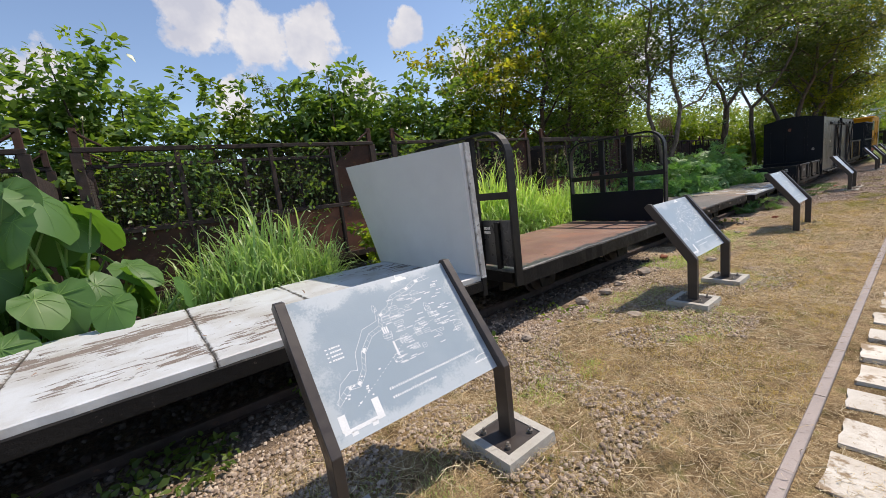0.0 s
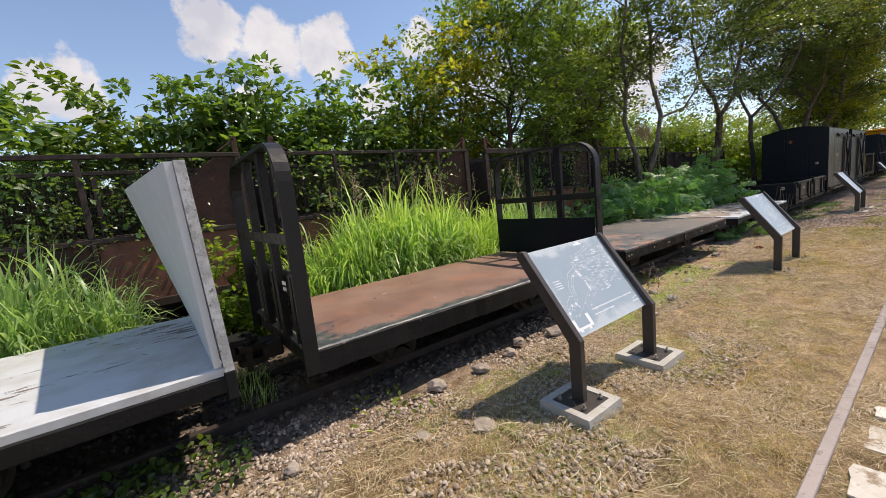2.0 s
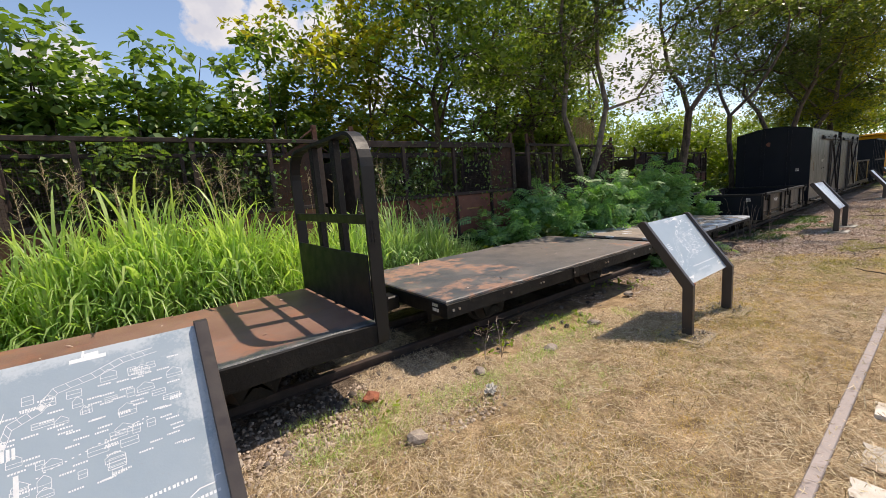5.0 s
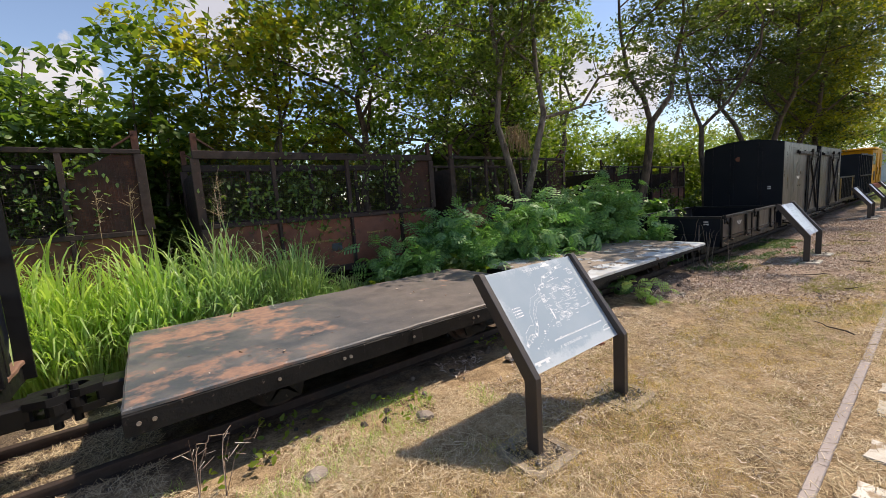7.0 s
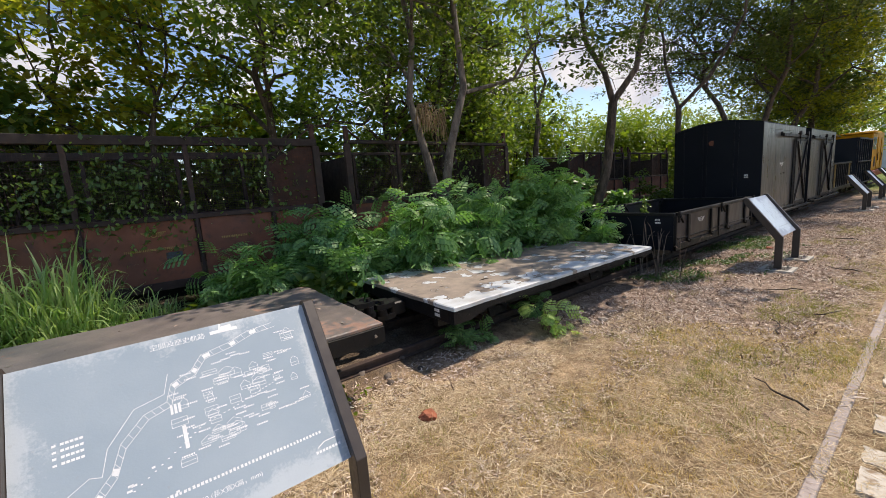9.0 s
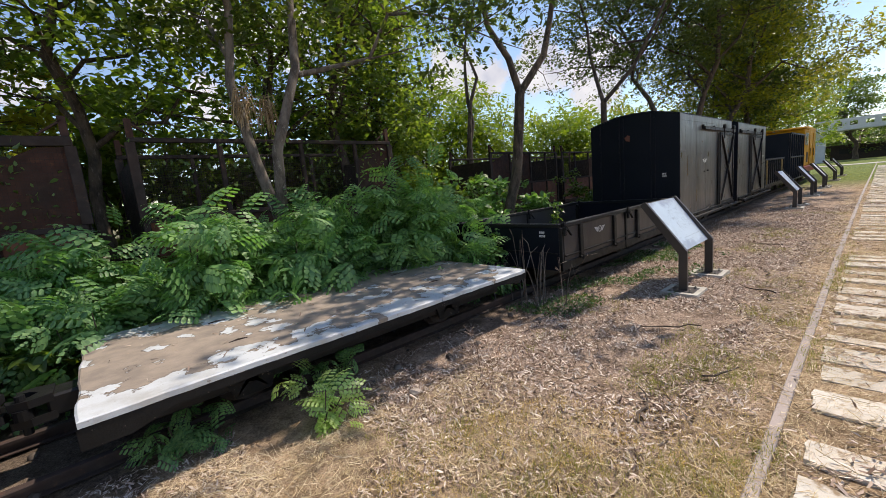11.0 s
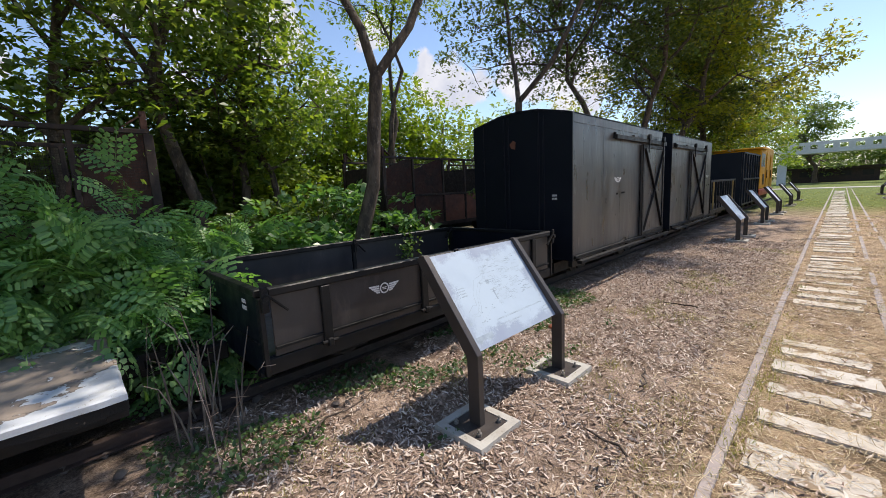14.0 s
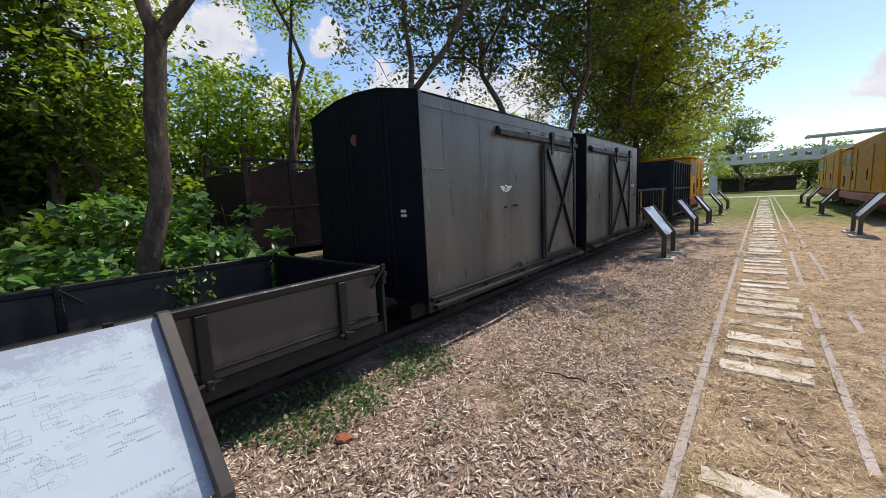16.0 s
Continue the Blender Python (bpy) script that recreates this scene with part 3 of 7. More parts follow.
def feather():
    """A twice-feathered leaf one unit long: pairs of comb-edged side ribs that spread and droop like fingers."""
    v, f = [], []
    for i in range(6):
        t = 0.16 + 0.14 * i
        z0 = 0.12 * math.sin(t * 2.6) - 0.20 * t * t
        reach = 0.46 * math.sin(math.pi * min(0.93, 0.30 + 0.58 * t))
        for side in ((-1, 1) if i < 5 else (0,)):
            d = Vector((side * 0.80, 0.60 if side else 1.0, -0.10)).normalized()
            n = Vector((-d.y, d.x, 0)).normalized()
            for k in range(3):
                a, b = reach * (0.04 + 0.32 * k), reach * (0.34 + 0.33 * k)
                w = reach * (0.125, 0.145, 0.10)[k]
                for q in (-1, 1):
                    m = len(v)
                    drop = lambda u: -0.55 * u * u / max(reach, 0.01)
                    for u, o in ((a, 0.0), (a + 0.3 * (b - a), w * q), (b - 0.12 * (b - a), w * q * 0.95), (b, 0.0)):
                        p = Vector((0, t, z0)) + d * (u + abs(o) * 0.25) + n * o
                        v.append((p.x, p.y, p.z + drop(u) - abs(o) * 0.15))
                    f.append((m, m + 1, m + 2, m + 3))
    n = len(v)
    v += [(-0.006, 0, 0), (0.006, 0, 0), (0.004, 1, -0.14), (-0.004, 1, -0.14)]
    f.append((n, n + 1, n + 2, n + 3))
    return v, f


FEATHER_T = feather()


def blade(bend, width=0.016, n=6):
    """A grass blade one unit long that arches over."""
    v, f = [], []
    y = z = 0.0
    for i in range(n + 1):
        t = i / n
        ang = bend * t ** 2.6
        y, z = y + (math.sin(ang) / n if i else 0), z + (math.cos(ang) / n if i else 0)
        w = width * (0.55 + t) * (1 - t) ** 0.7 if i < n else 0.0005
        v += [(-w / 2, y, z), (w / 2, y, z)]
        if i:
            k = 2 * i
            f.append((k - 2, k - 1, k + 1, k))
    return v, f


BLADES_T = [blade(b, w) for b, w in ((0.5, 0.034), (1.2, 0.038), (1.9, 0.038), (2.5, 0.034))]


def tube_np(points, radii, n=7):
    """A bent tapering tube through the points, as arrays."""
    pts = [Vector(p) for p in points]
    v, f = [], []
    for i, p in enumerate(pts):
        d = (pts[min(i + 1, len(pts) - 1)] - pts[max(i - 1, 0)]).normalized()
        a = d.orthogonal().normalized() if i == 0 else (a - d * a.dot(d)).normalized()
        b = d.cross(a)
        for k in range(n):
            q = 2 * math.pi * k / n
            v.append(p + (a * math.cos(q) + b * math.sin(q)) * radii[i])
        if i:
            for k in range(n):
                j = (k + 1) % n
                f.append(((i - 1) * n + k, (i - 1) * n + j, i * n + j, i * n + k))
    return np.array([tuple(x) for x in v], np.float32), np.array(f, np.int32)

# ---- the ground and the tracks ----


def build_ground():
    xs = np.unique(np.concatenate([np.linspace(-400, -12, 14), np.linspace(-12, -3, 20), np.arange(-3, 32, 0.09), np.linspace(32, 60, 60), np.linspace(60, 600, 24)]))
    ys = np.unique(np.concatenate([np.linspace(-400, -20, 12), np.linspace(-20, -2, 24), np.arange(-2, 6, 0.09), np.linspace(6, 20, 24), np.linspace(20, 500, 16)]))
    gx, gy = np.meshgrid(xs, ys, indexing="ij")
    z = np.zeros(gx.shape)
    for i in range(gx.shape[0]):
        for j in range(gx.shape[1]):
            x, y = gx[i, j], gy[i, j]
            if -4 < x < 34 and -3 < y < 7:
                z[i, j] = 0.022 * noise.noise((x * 1.1, y * 1.1, 0)) + 0.010 * noise.noise((x * 4.5, y * 4.5, 3))
    z += np.where(gy > 1.9, -0.035 * np.clip((gy - 1.9) / 0.8, 0, 1), 0) - 0.02
    v = np.stack([gx, gy, z], -1).reshape(-1, 3)
    n = len(ys)
    i, j = np.meshgrid(np.arange(len(xs) - 1), np.arange(n - 1), indexing="ij")
    k = (i * n + j).ravel()
    f = np.stack([k, k + n, k + n + 1, k + 1], -1)
    tagged(mesh_np("ground", v, f, GROUND, None, True), "dry straw-coloured grass, gravel and leaf litter on bare soil, wagon shade painted in", "ground", kind="structure")


build_ground()


def rail_bm(x0, x1, y, top, deep=0.09):
    head, web, foot = 0.029, 0.007, 0.04
    o = [(y - head, top - 0.004), (y - head + 0.005, top), (y + head - 0.005, top), (y + head, top - 0.004), (y + head, top - 0.024), (y + web, top - 0.032), (y + web, top - deep + 0.015), (y + foot, top - deep + 0.006), (y + foot, top - deep), (y - foot, top - deep), (y - foot, top - deep + 0.006), (y - web, top - deep + 0.015), (y - web, top - 0.032), (y - head, top - 0.024)]
    return prism(o, (x0, x1), "x")


footway_track = thing("railway_track", (0, 0, 0), "half-buried railway track of brown rails along the grass", "railway track", kind="structure")
for y, top in ((0.36, 0.010), (-0.36, -0.014), (-0.66, -0.016)):
    for i in range(9):
        # the rails lie straight at first and bear away a little further on
        y0, y1 = (y + (0.0, 0.0, 0.03, 0.10, 0.135, 0.135)[min(k, 5)] * (1.0 if y > 0 else 0.25) for k in (i, i + 1))
        rail = part("rail", rail_bm(0, 9.0 - 0.008, 0, top - (0.012 if i > 1 and y > 0 else 0.0)), RAIL, footway_track)
        rail.matrix_local = pose(-6 + i * 9.0, y0, 0, 0, 0, math.degrees(math.atan2(y1 - y0, 9.0)))
wagon_track = thing("railway_track", (0, 0, 0), "rusty narrow-gauge track under the standing wagons", "railway track", kind="structure")
for y in (3.17, 3.93):
    for i in range(6):
        part("rail", rail_bm(-6 + i * 9.0, 3 - 0.008 + i * 9.0, y, 0.05), RUST_BROWN, wagon_track)
back_track = thing("railway_track", (0, 0, 0), "overgrown rusty track under the cane wagons", "railway track", kind="structure")
for y in (6.5, 7.26):
    part("rail", rail_bm(-6, 30, y, 0.07), RUST_DARK, back_track)

# ---- flat wagons ----


def underframe(w, length, width, top, coupler=True):
    """Sole bars, axles with wheels and axle guards, couplings."""
    mid = width / 2
    for y in (mid - 0.5, mid + 0.5):
        part("sole_bar", box(0.08, length - 0.08, y - 0.035, y + 0.035, top - 0.26, top - 0.1), BLACK_PAINT, w)
    for x in (length * 0.24, length * 0.76):
        part("axle", cyl((x, mid - 0.55, 0.27), (x, mid + 0.55, 0.27), 0.035, 10), RUST_DARK, w)
        for y, s in ((mid - 0.39, -1), (mid + 0.39, 1)):
            bm = cyl((x, y - 0.03 * s, 0.27), (x, y + 0.045 * s, 0.27), 0.20, 24)
            add_cyl(bm, (x, y - 0.045 * s, 0.27), (x, y - 0.03 * s, 0.27), 0.235, 24)
            add_cyl(bm, (x, y + 0.03 * s, 0.27), (x, y + 0.085 * s, 0.27), 0.06, 16)
            part("wheel", bm, RUST_DARK, w)
        for y in (mid - 0.545, mid + 0.545):
            # an axle guard plate with a round hole
            bm = bmesh.new()
            outer = [(-0.17, 0.02), (-0.12, -0.12), (0.12, -0.12), (0.17, 0.02), (0.14, 0.13), (-0.14, 0.13)]
            ring = []
            for dy in (-0.012, 0.012):
                o = [bm.verts.new((x + a, y + dy, 0.27 + b)) for a, b in outer]
                c = [bm.verts.new((x + 0.038 * math.cos(q), y + dy, 0.27 + 0.038 * math.sin(q))) for q in [math.pi * (1.06 - (k + 0.5) / 3) + math.pi for k in range(6)][::-1]]
                ring.append((o, c))
            for (o, c) in ring:
                for k in range(6):
                    bm.faces.new((o[k], o[(k + 1) % 6], c[(k + 1) % 6], c[k]))
            for k in range(6):
                bm.faces.new((ring[0][0][k], ring[0][0][(k + 1) % 6], ring[1][0][(k + 1) % 6], ring[1][0][k]))
                bm.faces.new((ring[0][1][k], ring[0][1][(k + 1) % 6], ring[1][1][(k + 1) % 6], ring[1][1][k]))
            bmesh.ops.recalc_face_normals(bm, faces=bm.faces)
            part("axle_guard", bm, BLACK_EDGE, w)
    if coupler:
        for x, s in ((0, -1), (length, 1)):
            bm = box(min(x, x + s * 0.17), max(x, x + s * 0.17), mid - 0.10, mid + 0.10, top - 0.19, top - 0.05, 0.014)
            # two open jaws, one over the other, round a pin
            jaw = [(0.13, -0.10), (0.24, -0.13), (0.33, -0.10), (0.345, -0.03), (0.30, -0.045), (0.24, -0.05), (0.20, 0.0), (0.24, 0.05), (0.30, 0.065), (0.31, 0.11), (0.22, 0.12), (0.13, 0.09)]
            for z0, z1 in ((top - 0.085, top - 0.035), (top - 0.20, top - 0.15)):
                piece = prism([(x + s * u, mid + v) for u, v in jaw], (z0, z1), "z")
                me = bpy.data.meshes.new("jaw")
                piece.to_mesh(me), piece.free()
                bm.from_mesh(me)
                bpy.data.meshes.remove(me)
            add_cyl(bm, (x + s * 0.27, mid - 0.085, top - 0.25), (x + s * 0.27, mid - 0.085, top + 0.0), 0.024, 12)
            add_cyl(bm, (x + s * 0.27, mid - 0.085, top - 0.15), (x + s * 0.27, mid - 0.085, top - 0.085), 0.05, 14)
            part("coupling", bm, BLACK_PAINT, w, "cast black coupling")


def ragged_plate(x0, x1, y0, y1, z0, z1, seed, amp=0.006, step=0.12, taper=0.0):
    """A thick deck with slightly uneven, worn edges."""
    rng = np.random.default_rng(seed)
    o = []
    for (ax, ay), (bx, by) in (((x0, y0), (x1, y0)), ((x1, y0), (x1, y1)), ((x1, y1), (x0, y1)), ((x0, y1), (x0, y0))):
        n = max(2, int(math.hypot(bx - ax, by - ay) / step))
        for i in range(n):
            t = i / n
            o.append((ax + (bx - ax) * t + rng.uniform(-amp, amp), ay + (by - ay) * t + rng.uniform(-amp, amp)))
    bm = bmesh.new()
    cx, cy = (x0 + x1) / 2, (y0 + y1) / 2
    rows = [(z1, 0.012), (z1 - 0.008, 0.0), (z0, taper)]
    loops = []
    for z, inset in rows:
        loops.append([bm.verts.new((u + (cx - u) / abs(cx - x0) * inset, v + (cy - v) / abs(cy - y0) * inset, z + (rng.uniform(-1, 1) * amp * 0.4 if z == z1 else 0))) for u, v in o])
    bm.faces.new(loops[0]), bm.faces.new(loops[-1][::-1])
    for a, b in zip(loops, loops[1:]):
        for i in range(len(o)):
            j = (i + 1) % len(o)
            bm.faces.new((a[i], b[i], b[j], a[j]))
    bmesh.ops.recalc_face_normals(bm, faces=bm.faces)
    return bm


def stencil(w, x, y, z, rows=2, wide=0.10, face="y", material=None):
    """Short unreadable stencilled lines, as bars, on a side (y) or an end (x)."""
    rng = random.Random(int(x * 100 + z * 1000))
    for i in range(rows):
        bm = bmesh.new()
        u = 0.0
        while u < wide:
            d = rng.uniform(0.008, 0.018)
            if face == "y":
                add_box(bm, x + u, x + u + d, y - 0.004, y - 0.001, z - i * 0.045, z - i * 0.045 + 0.028, 0)
            else:
                add_box(bm, x - 0.004, x - 0.001, y - u - d, y - u, z - i * 0.045, z - i * 0.045 + 0.028, 0)
            u += d + 0.006
        part("stencil_mark", bm, material or MARK, w, "worn white stencilled marks")


W = 1.78

# white wagon with an upright headboard
white_wagon = thing("flat_wagon", (-2.85, 2.65, 0), "flat wagon with peeling white deck, black sides and upright headboard", "wagon", "wagons on the front track")
L = 5.33
for i, (a, b) in enumerate(((0, 1.02), (1.024, 2.05), (2.054, 3.08), (3.084, 3.95), (3.954, L))):
    part("deck_panel", ragged_plate(a, b, 0.0, W, 0.575, 0.628, 11 + i, 0.004), WHITE_DECK, white_wagon)
part("side_sill", ragged_plate(0, L, -0.012, 0.11, 0.475, 0.574, 21, 0.004), BLACK_EDGE, white_wagon)
part("side_sill", ragged_plate(0, L, W - 0.11, W + 0.012, 0.475, 0.574, 22, 0.004), BLACK_EDGE, white_wagon)
part("end_sill", box(L - 0.12, L - 0.002, 0.112, W - 0.112, 0.44, 0.573), BLACK_EDGE, white_wagon)
part("end_sill", box(0.002, 0.12, 0.112, W - 0.112, 0.44, 0.573), BLACK_EDGE, white_wagon)
def leaning(y0, y1, z0, z1, low, near, far, thick):
    """An upright board that leans back, more at the far end than at the near one."""
    bm = bmesh.new()
    grid = {}
    for i in range(9):
        for j in range(9):
            y, q = y0 + (y1 - y0) * i / 8, j / 8
            top = near + (far - near) * (y / (W + 0.05))
            for k in (0, 1):
                grid[i, j, k] = bm.verts.new((low + (top - low) * q - (thick if k else 0), y, z0 + (z1 - z0) * q))
    for i in range(8):
        for j in range(8):
            for k in (0, 1):
                bm.faces.new([grid[a] for a in ((i, j, k), (i + 1, j, k), (i + 1, j + 1, k), (i, j + 1, k))])
    for n in range(8):
        for a, b in (((n, 0), (n + 1, 0)), ((n, 8), (n + 1, 8)), ((0, n), (0, n + 1)), ((8, n), (8, n + 1))):
            bm.faces.new([grid[(*a, 0)], grid[(*b, 0)], grid[(*b, 1)], grid[(*a, 1)]])
    bmesh.ops.recalc_face_normals(bm, faces=bm.faces)
    return bm


part("headboard", leaning(0.004, W + 0.07, 0.634, 1.86, L - 0.014, L - 0.065, L - 0.30, 0.04), WHITE_BOARD, white_wagon, "leaning white painted headboard")
part("corner_post", leaning(-0.018, 0.05, 0.60, 1.865, L + 0.05, L - 0.008, L - 0.25, 0.055), coat("blistered_white_paint", (0.55, 0.56, 0.57), (0.36, 0.36, 0.36), 12, (0.4, 0.6), (0.12, 0.10, 0.085), 22, (0.58, 0.68), rough=0.6, bump=0.6), white_wagon, "post with blistered white paint")
part("post_foot", box(L - 0.01, L + 0.052, -0.02, 0.05, 0.42, 0.598, 0.006), BLACK_EDGE, white_wagon)
part("corner_post", leaning(W + 0.01, W + 0.07, 0.42, 1.865, L + 0.05, L - 0.008, L - 0.25, 0.055), WHITE_BOARD, white_wagon)
underframe(white_wagon, L, W, 0.58)


def hoop(w, x, y0, y1, z0, z1, r, wide):
    """A flat bar bent to a hoop, standing across the wagon."""
    path = [(y0, z0), (y0, z1 - r)]
    path += [(y0 + r - r * math.cos(a), z1 - r + r * math.sin(a)) for a in [math.pi / 2 * k / 7 for k in range(1, 8)]]
    path += [(y1 - r + r * math.sin(a), z1 - r + r * math.cos(a)) for a in [math.pi / 2 * k / 7 for k in range(8)]]
    path += [(y1, z0)]
    bm = bmesh.new()
    rows = []
    for i, (y, z) in enumerate(path):
        a, b = path[max(i - 1, 0)], path[min(i + 1, len(path) - 1)]
        d = Vector((b[0] - a[0], b[1] - a[1])).normalized()
        ny, nz = -d.y, d.x
        rows.append([bm.verts.new((x + u * wide / 2, y + ny * t, z + nz * t)) for u, t in ((-1, -0.014), (1, -0.014), (1, 0.014), (-1, 0.014))])
    for a, b in zip(rows, rows[1:]):
        for k in range(4):
            bm.faces.new((a[k], a[(k + 1) % 4], b[(k + 1) % 4], b[k]))
    bm.faces.new(rows[0]), bm.faces.new(rows[-1][::-1])
    bmesh.ops.recalc_face_normals(bm, faces=bm.faces)
    part("hoop", bm, BLACK_PAINT, w, "black flat-bar hoop with rounded corners")


def end_frame(w, x, plate_x, s):
    hoop(w, x, -0.02, W - 0.14, 0.40, 1.985, 0.27, 0.10)
    for y in (0.52, 1.02):
        part("upright", box(x - 0.028, x + 0.028, y - 0.045, y + 0.045, 0.55, 1.968, 0.004), BLACK_EDGE, w)
    part("crossbar", box(x - 0.042, x - 0.029, 0.0, W - 0.16, 1.30, 1.375, 0.003), BLACK_PAINT, w)
    # near plate gets the sunlit grey, far plate the shaded black
    part("end_plate", box(plate_x - 0.006, plate_x + 0.006, 0.0, W - 0.16, 0.575, 1.075, 0.003), PLATE_SUNLIT if s < 0 else CAR_END, w, "grey-black end plate with sun glare in its colour" if s < 0 else "solid black steel end plate")
    for y in (0.25, 0.77, 1.27):
        part("rib", box(plate_x + 0.007 * s, plate_x + 0.05 * s, y - 0.03, y + 0.03, 0.50, 1.06, 0.004), BLACK_PAINT, w)


rusty_wagon = thing("flat_wagon", (2.99, 2.65, 0), "flat wagon with rusty red deck and black hooped end frames", "wagon", "wagons on the front track")
L = 3.60
part("deck", ragged_plate(0.0, L, 0.0, W - 0.12, 0.525, 0.556, 31, 0.007), RUST_DECK, rusty_wagon, "rust-red steel deck")
part("side_sill", ragged_plate(0.05, L - 0.02, -0.022, 0.08, 0.385, 0.550, 32, 0.008), BLACK_EDGE, rusty_wagon, "black side sill with chipped edge")
part("side_sill", ragged_plate(0.05, L - 0.02, W - 0.2, W - 0.10, 0.385, 0.522, 33, 0.006), BLACK_EDGE, rusty_wagon)
part("end_sill", box(0.01, 0.1, 0.085, W - 0.21, 0.40, 0.522), BLACK_PAINT, rusty_wagon)
part("end_sill", box(L - 0.1, L - 0.01, 0.085, W - 0.21, 0.40, 0.522), BLACK_PAINT, rusty_wagon)
end_frame(rusty_wagon, 0.0, 0.05, -1)
end_frame(rusty_wagon, L, L - 0.055, 1)
stencil(rusty_wagon, -0.002, 0.42, 0.98, 2, 0.09, "x")
stencil(rusty_wagon, L - 0.025, -0.035, 1.30, 4, 0.03, "y", BLACK_EDGE)
underframe(rusty_wagon, L, W - 0.12, 0.53)

dark_wagon = thing("flat_wagon", (7.22, 2.65, 0), "flat wagon with worn black deck showing rust", "wagon", "wagons on the front track")
L = 3.72
part("deck", ragged_plate(0.0, L, 0.0, W, 0.53, 0.556, 41, 0.006), DARK_DECK, dark_wagon, "worn black steel deck with rust patches")
part("side_sill", ragged_plate(0.0, L, -0.006, 0.09, 0.40, 0.528, 42, 0.004), BLACK_EDGE, dark_wagon)
part("side_sill", ragged_plate(0.0, L, W - 0.09, W + 0.006, 0.40, 0.528, 43, 0.004), BLACK_EDGE, dark_wagon)
part("end_sill", ragged_plate(0.0, 0.1, 0.092, W - 0.092, 0.40, 0.528, 44, 0.003), BLACK_PAINT, dark_wagon)
part("end_sill", ragged_plate(L - 0.1, L, 0.092, W - 0.092, 0.36, 0.528, 45, 0.003), BLACK_PAINT, dark_wagon)
for x in (0.07, 0.14, 0.8, 1.25, 1.3, 1.85, 2.5, 2.56, 3.2, 3.64):
    part("bolt", cyl((x, -0.003, 0.465), (x, -0.016, 0.465), 0.012, 8), BOLT, dark_wagon)
part("plate_joint", box(1.835, 1.93, -0.014, -0.007, 0.41, 0.525, 0.002), BLACK_PAINT, dark_wagon)
stencil(dark_wagon, -0.002, 0.2, 0.485, 2, 0.08, "x")
underframe(dark_wagon, L, W, 0.53)

grey_wagon = thing("flat_wagon", (11.62, 2.65, 0), "flat wagon with flaking grey-white deck under feathery shrubs", "wagon", "wagons on the front track")
L = 3.66
for a, b, s in ((0, 2.42, 51), (2.424, L, 52)):
    part("deck_panel", ragged_plate(a, b, 0.0, W, 0.455, 0.495, s, 0.008), GREY_DECK, grey_wagon)
bm = prism([(0.0, 0.453), (L, 0.453), (L, 0.40), (L - 0.2, 0.385), (L - 0.42, 0.41), (0.42, 0.40), (0.2, 0.335), (0.0, 0.335)], (0.0, 0.08), "y")
part("side_sill", bm, BLACK_EDGE, grey_wagon)
bm = prism([(0.0, 0.453), (L, 0.453), (L, 0.40), (L - 0.2, 0.385), (L - 0.42, 0.41), (0.42, 0.40), (0.2, 0.335), (0.0, 0.335)], (W - 0.08, W), "y")
part("side_sill", bm, BLACK_EDGE, grey_wagon)
part("end_sill", box(0.002, 0.1, 0.082, W - 0.082, 0.33, 0.453), BLACK_PAINT, grey_wagon)
part("end_sill", box(L - 0.1, L - 0.002, 0.082, W - 0.082, 0.33, 0.453), BLACK_PAINT, grey_wagon)
stencil(grey_wagon, -0.001, 0.28, 0.41, 2, 0.07, "x")
underframe(grey_wagon, L, W, 0.47)


def winged_badge(w, x, y, z, s, paint=None):
    """A ring with two striped wings, as plain shapes."""
    bm = bmesh.new()
    n = 20
    a = [[bm.verts.new((x + r * s * math.cos(2 * math.pi * k / n), y - d, z + r * s * math.sin(2 * math.pi * k / n))) for k in range(n)] for r, d in ((0.30, 0.004), (0.22, 0.004))]
    for k in range(n):
        j = (k + 1) % n
        bm.faces.new((a[0][k], a[0][j], a[1][j], a[1][k]))
    add_box(bm, x - 0.14 * s, x + 0.14 * s, y - 0.004, y - 0.001, z + 0.01 * s, z + 0.06 * s, 0)
    add_box(bm, x - 0.12 * s, x + 0.12 * s, y - 0.004, y - 0.001, z - 0.08 * s, z - 0.03 * s, 0)
    for side in (-1, 1):
        for i, (r0, r1) in enumerate(((0.32, 1.0), (0.33, 0.86), (0.33, 0.72), (0.30, 0.58))):
            zz = z + (0.20 - 0.115 * i) * s
            q = [(x + side * r0 * s, zz), (x + side * r1 * s, zz + 0.03 * s), (x + side * (r1 - 0.06) * s, zz - 0.075 * s), (x + side * r0 * s, zz - 0.09 * s)]
            bm.faces.new([bm.verts.new((u, y - 0.003, v)) for u, v in q])
    part("winged_badge", bm, paint or MARK, w, "faded winged ring emblem")


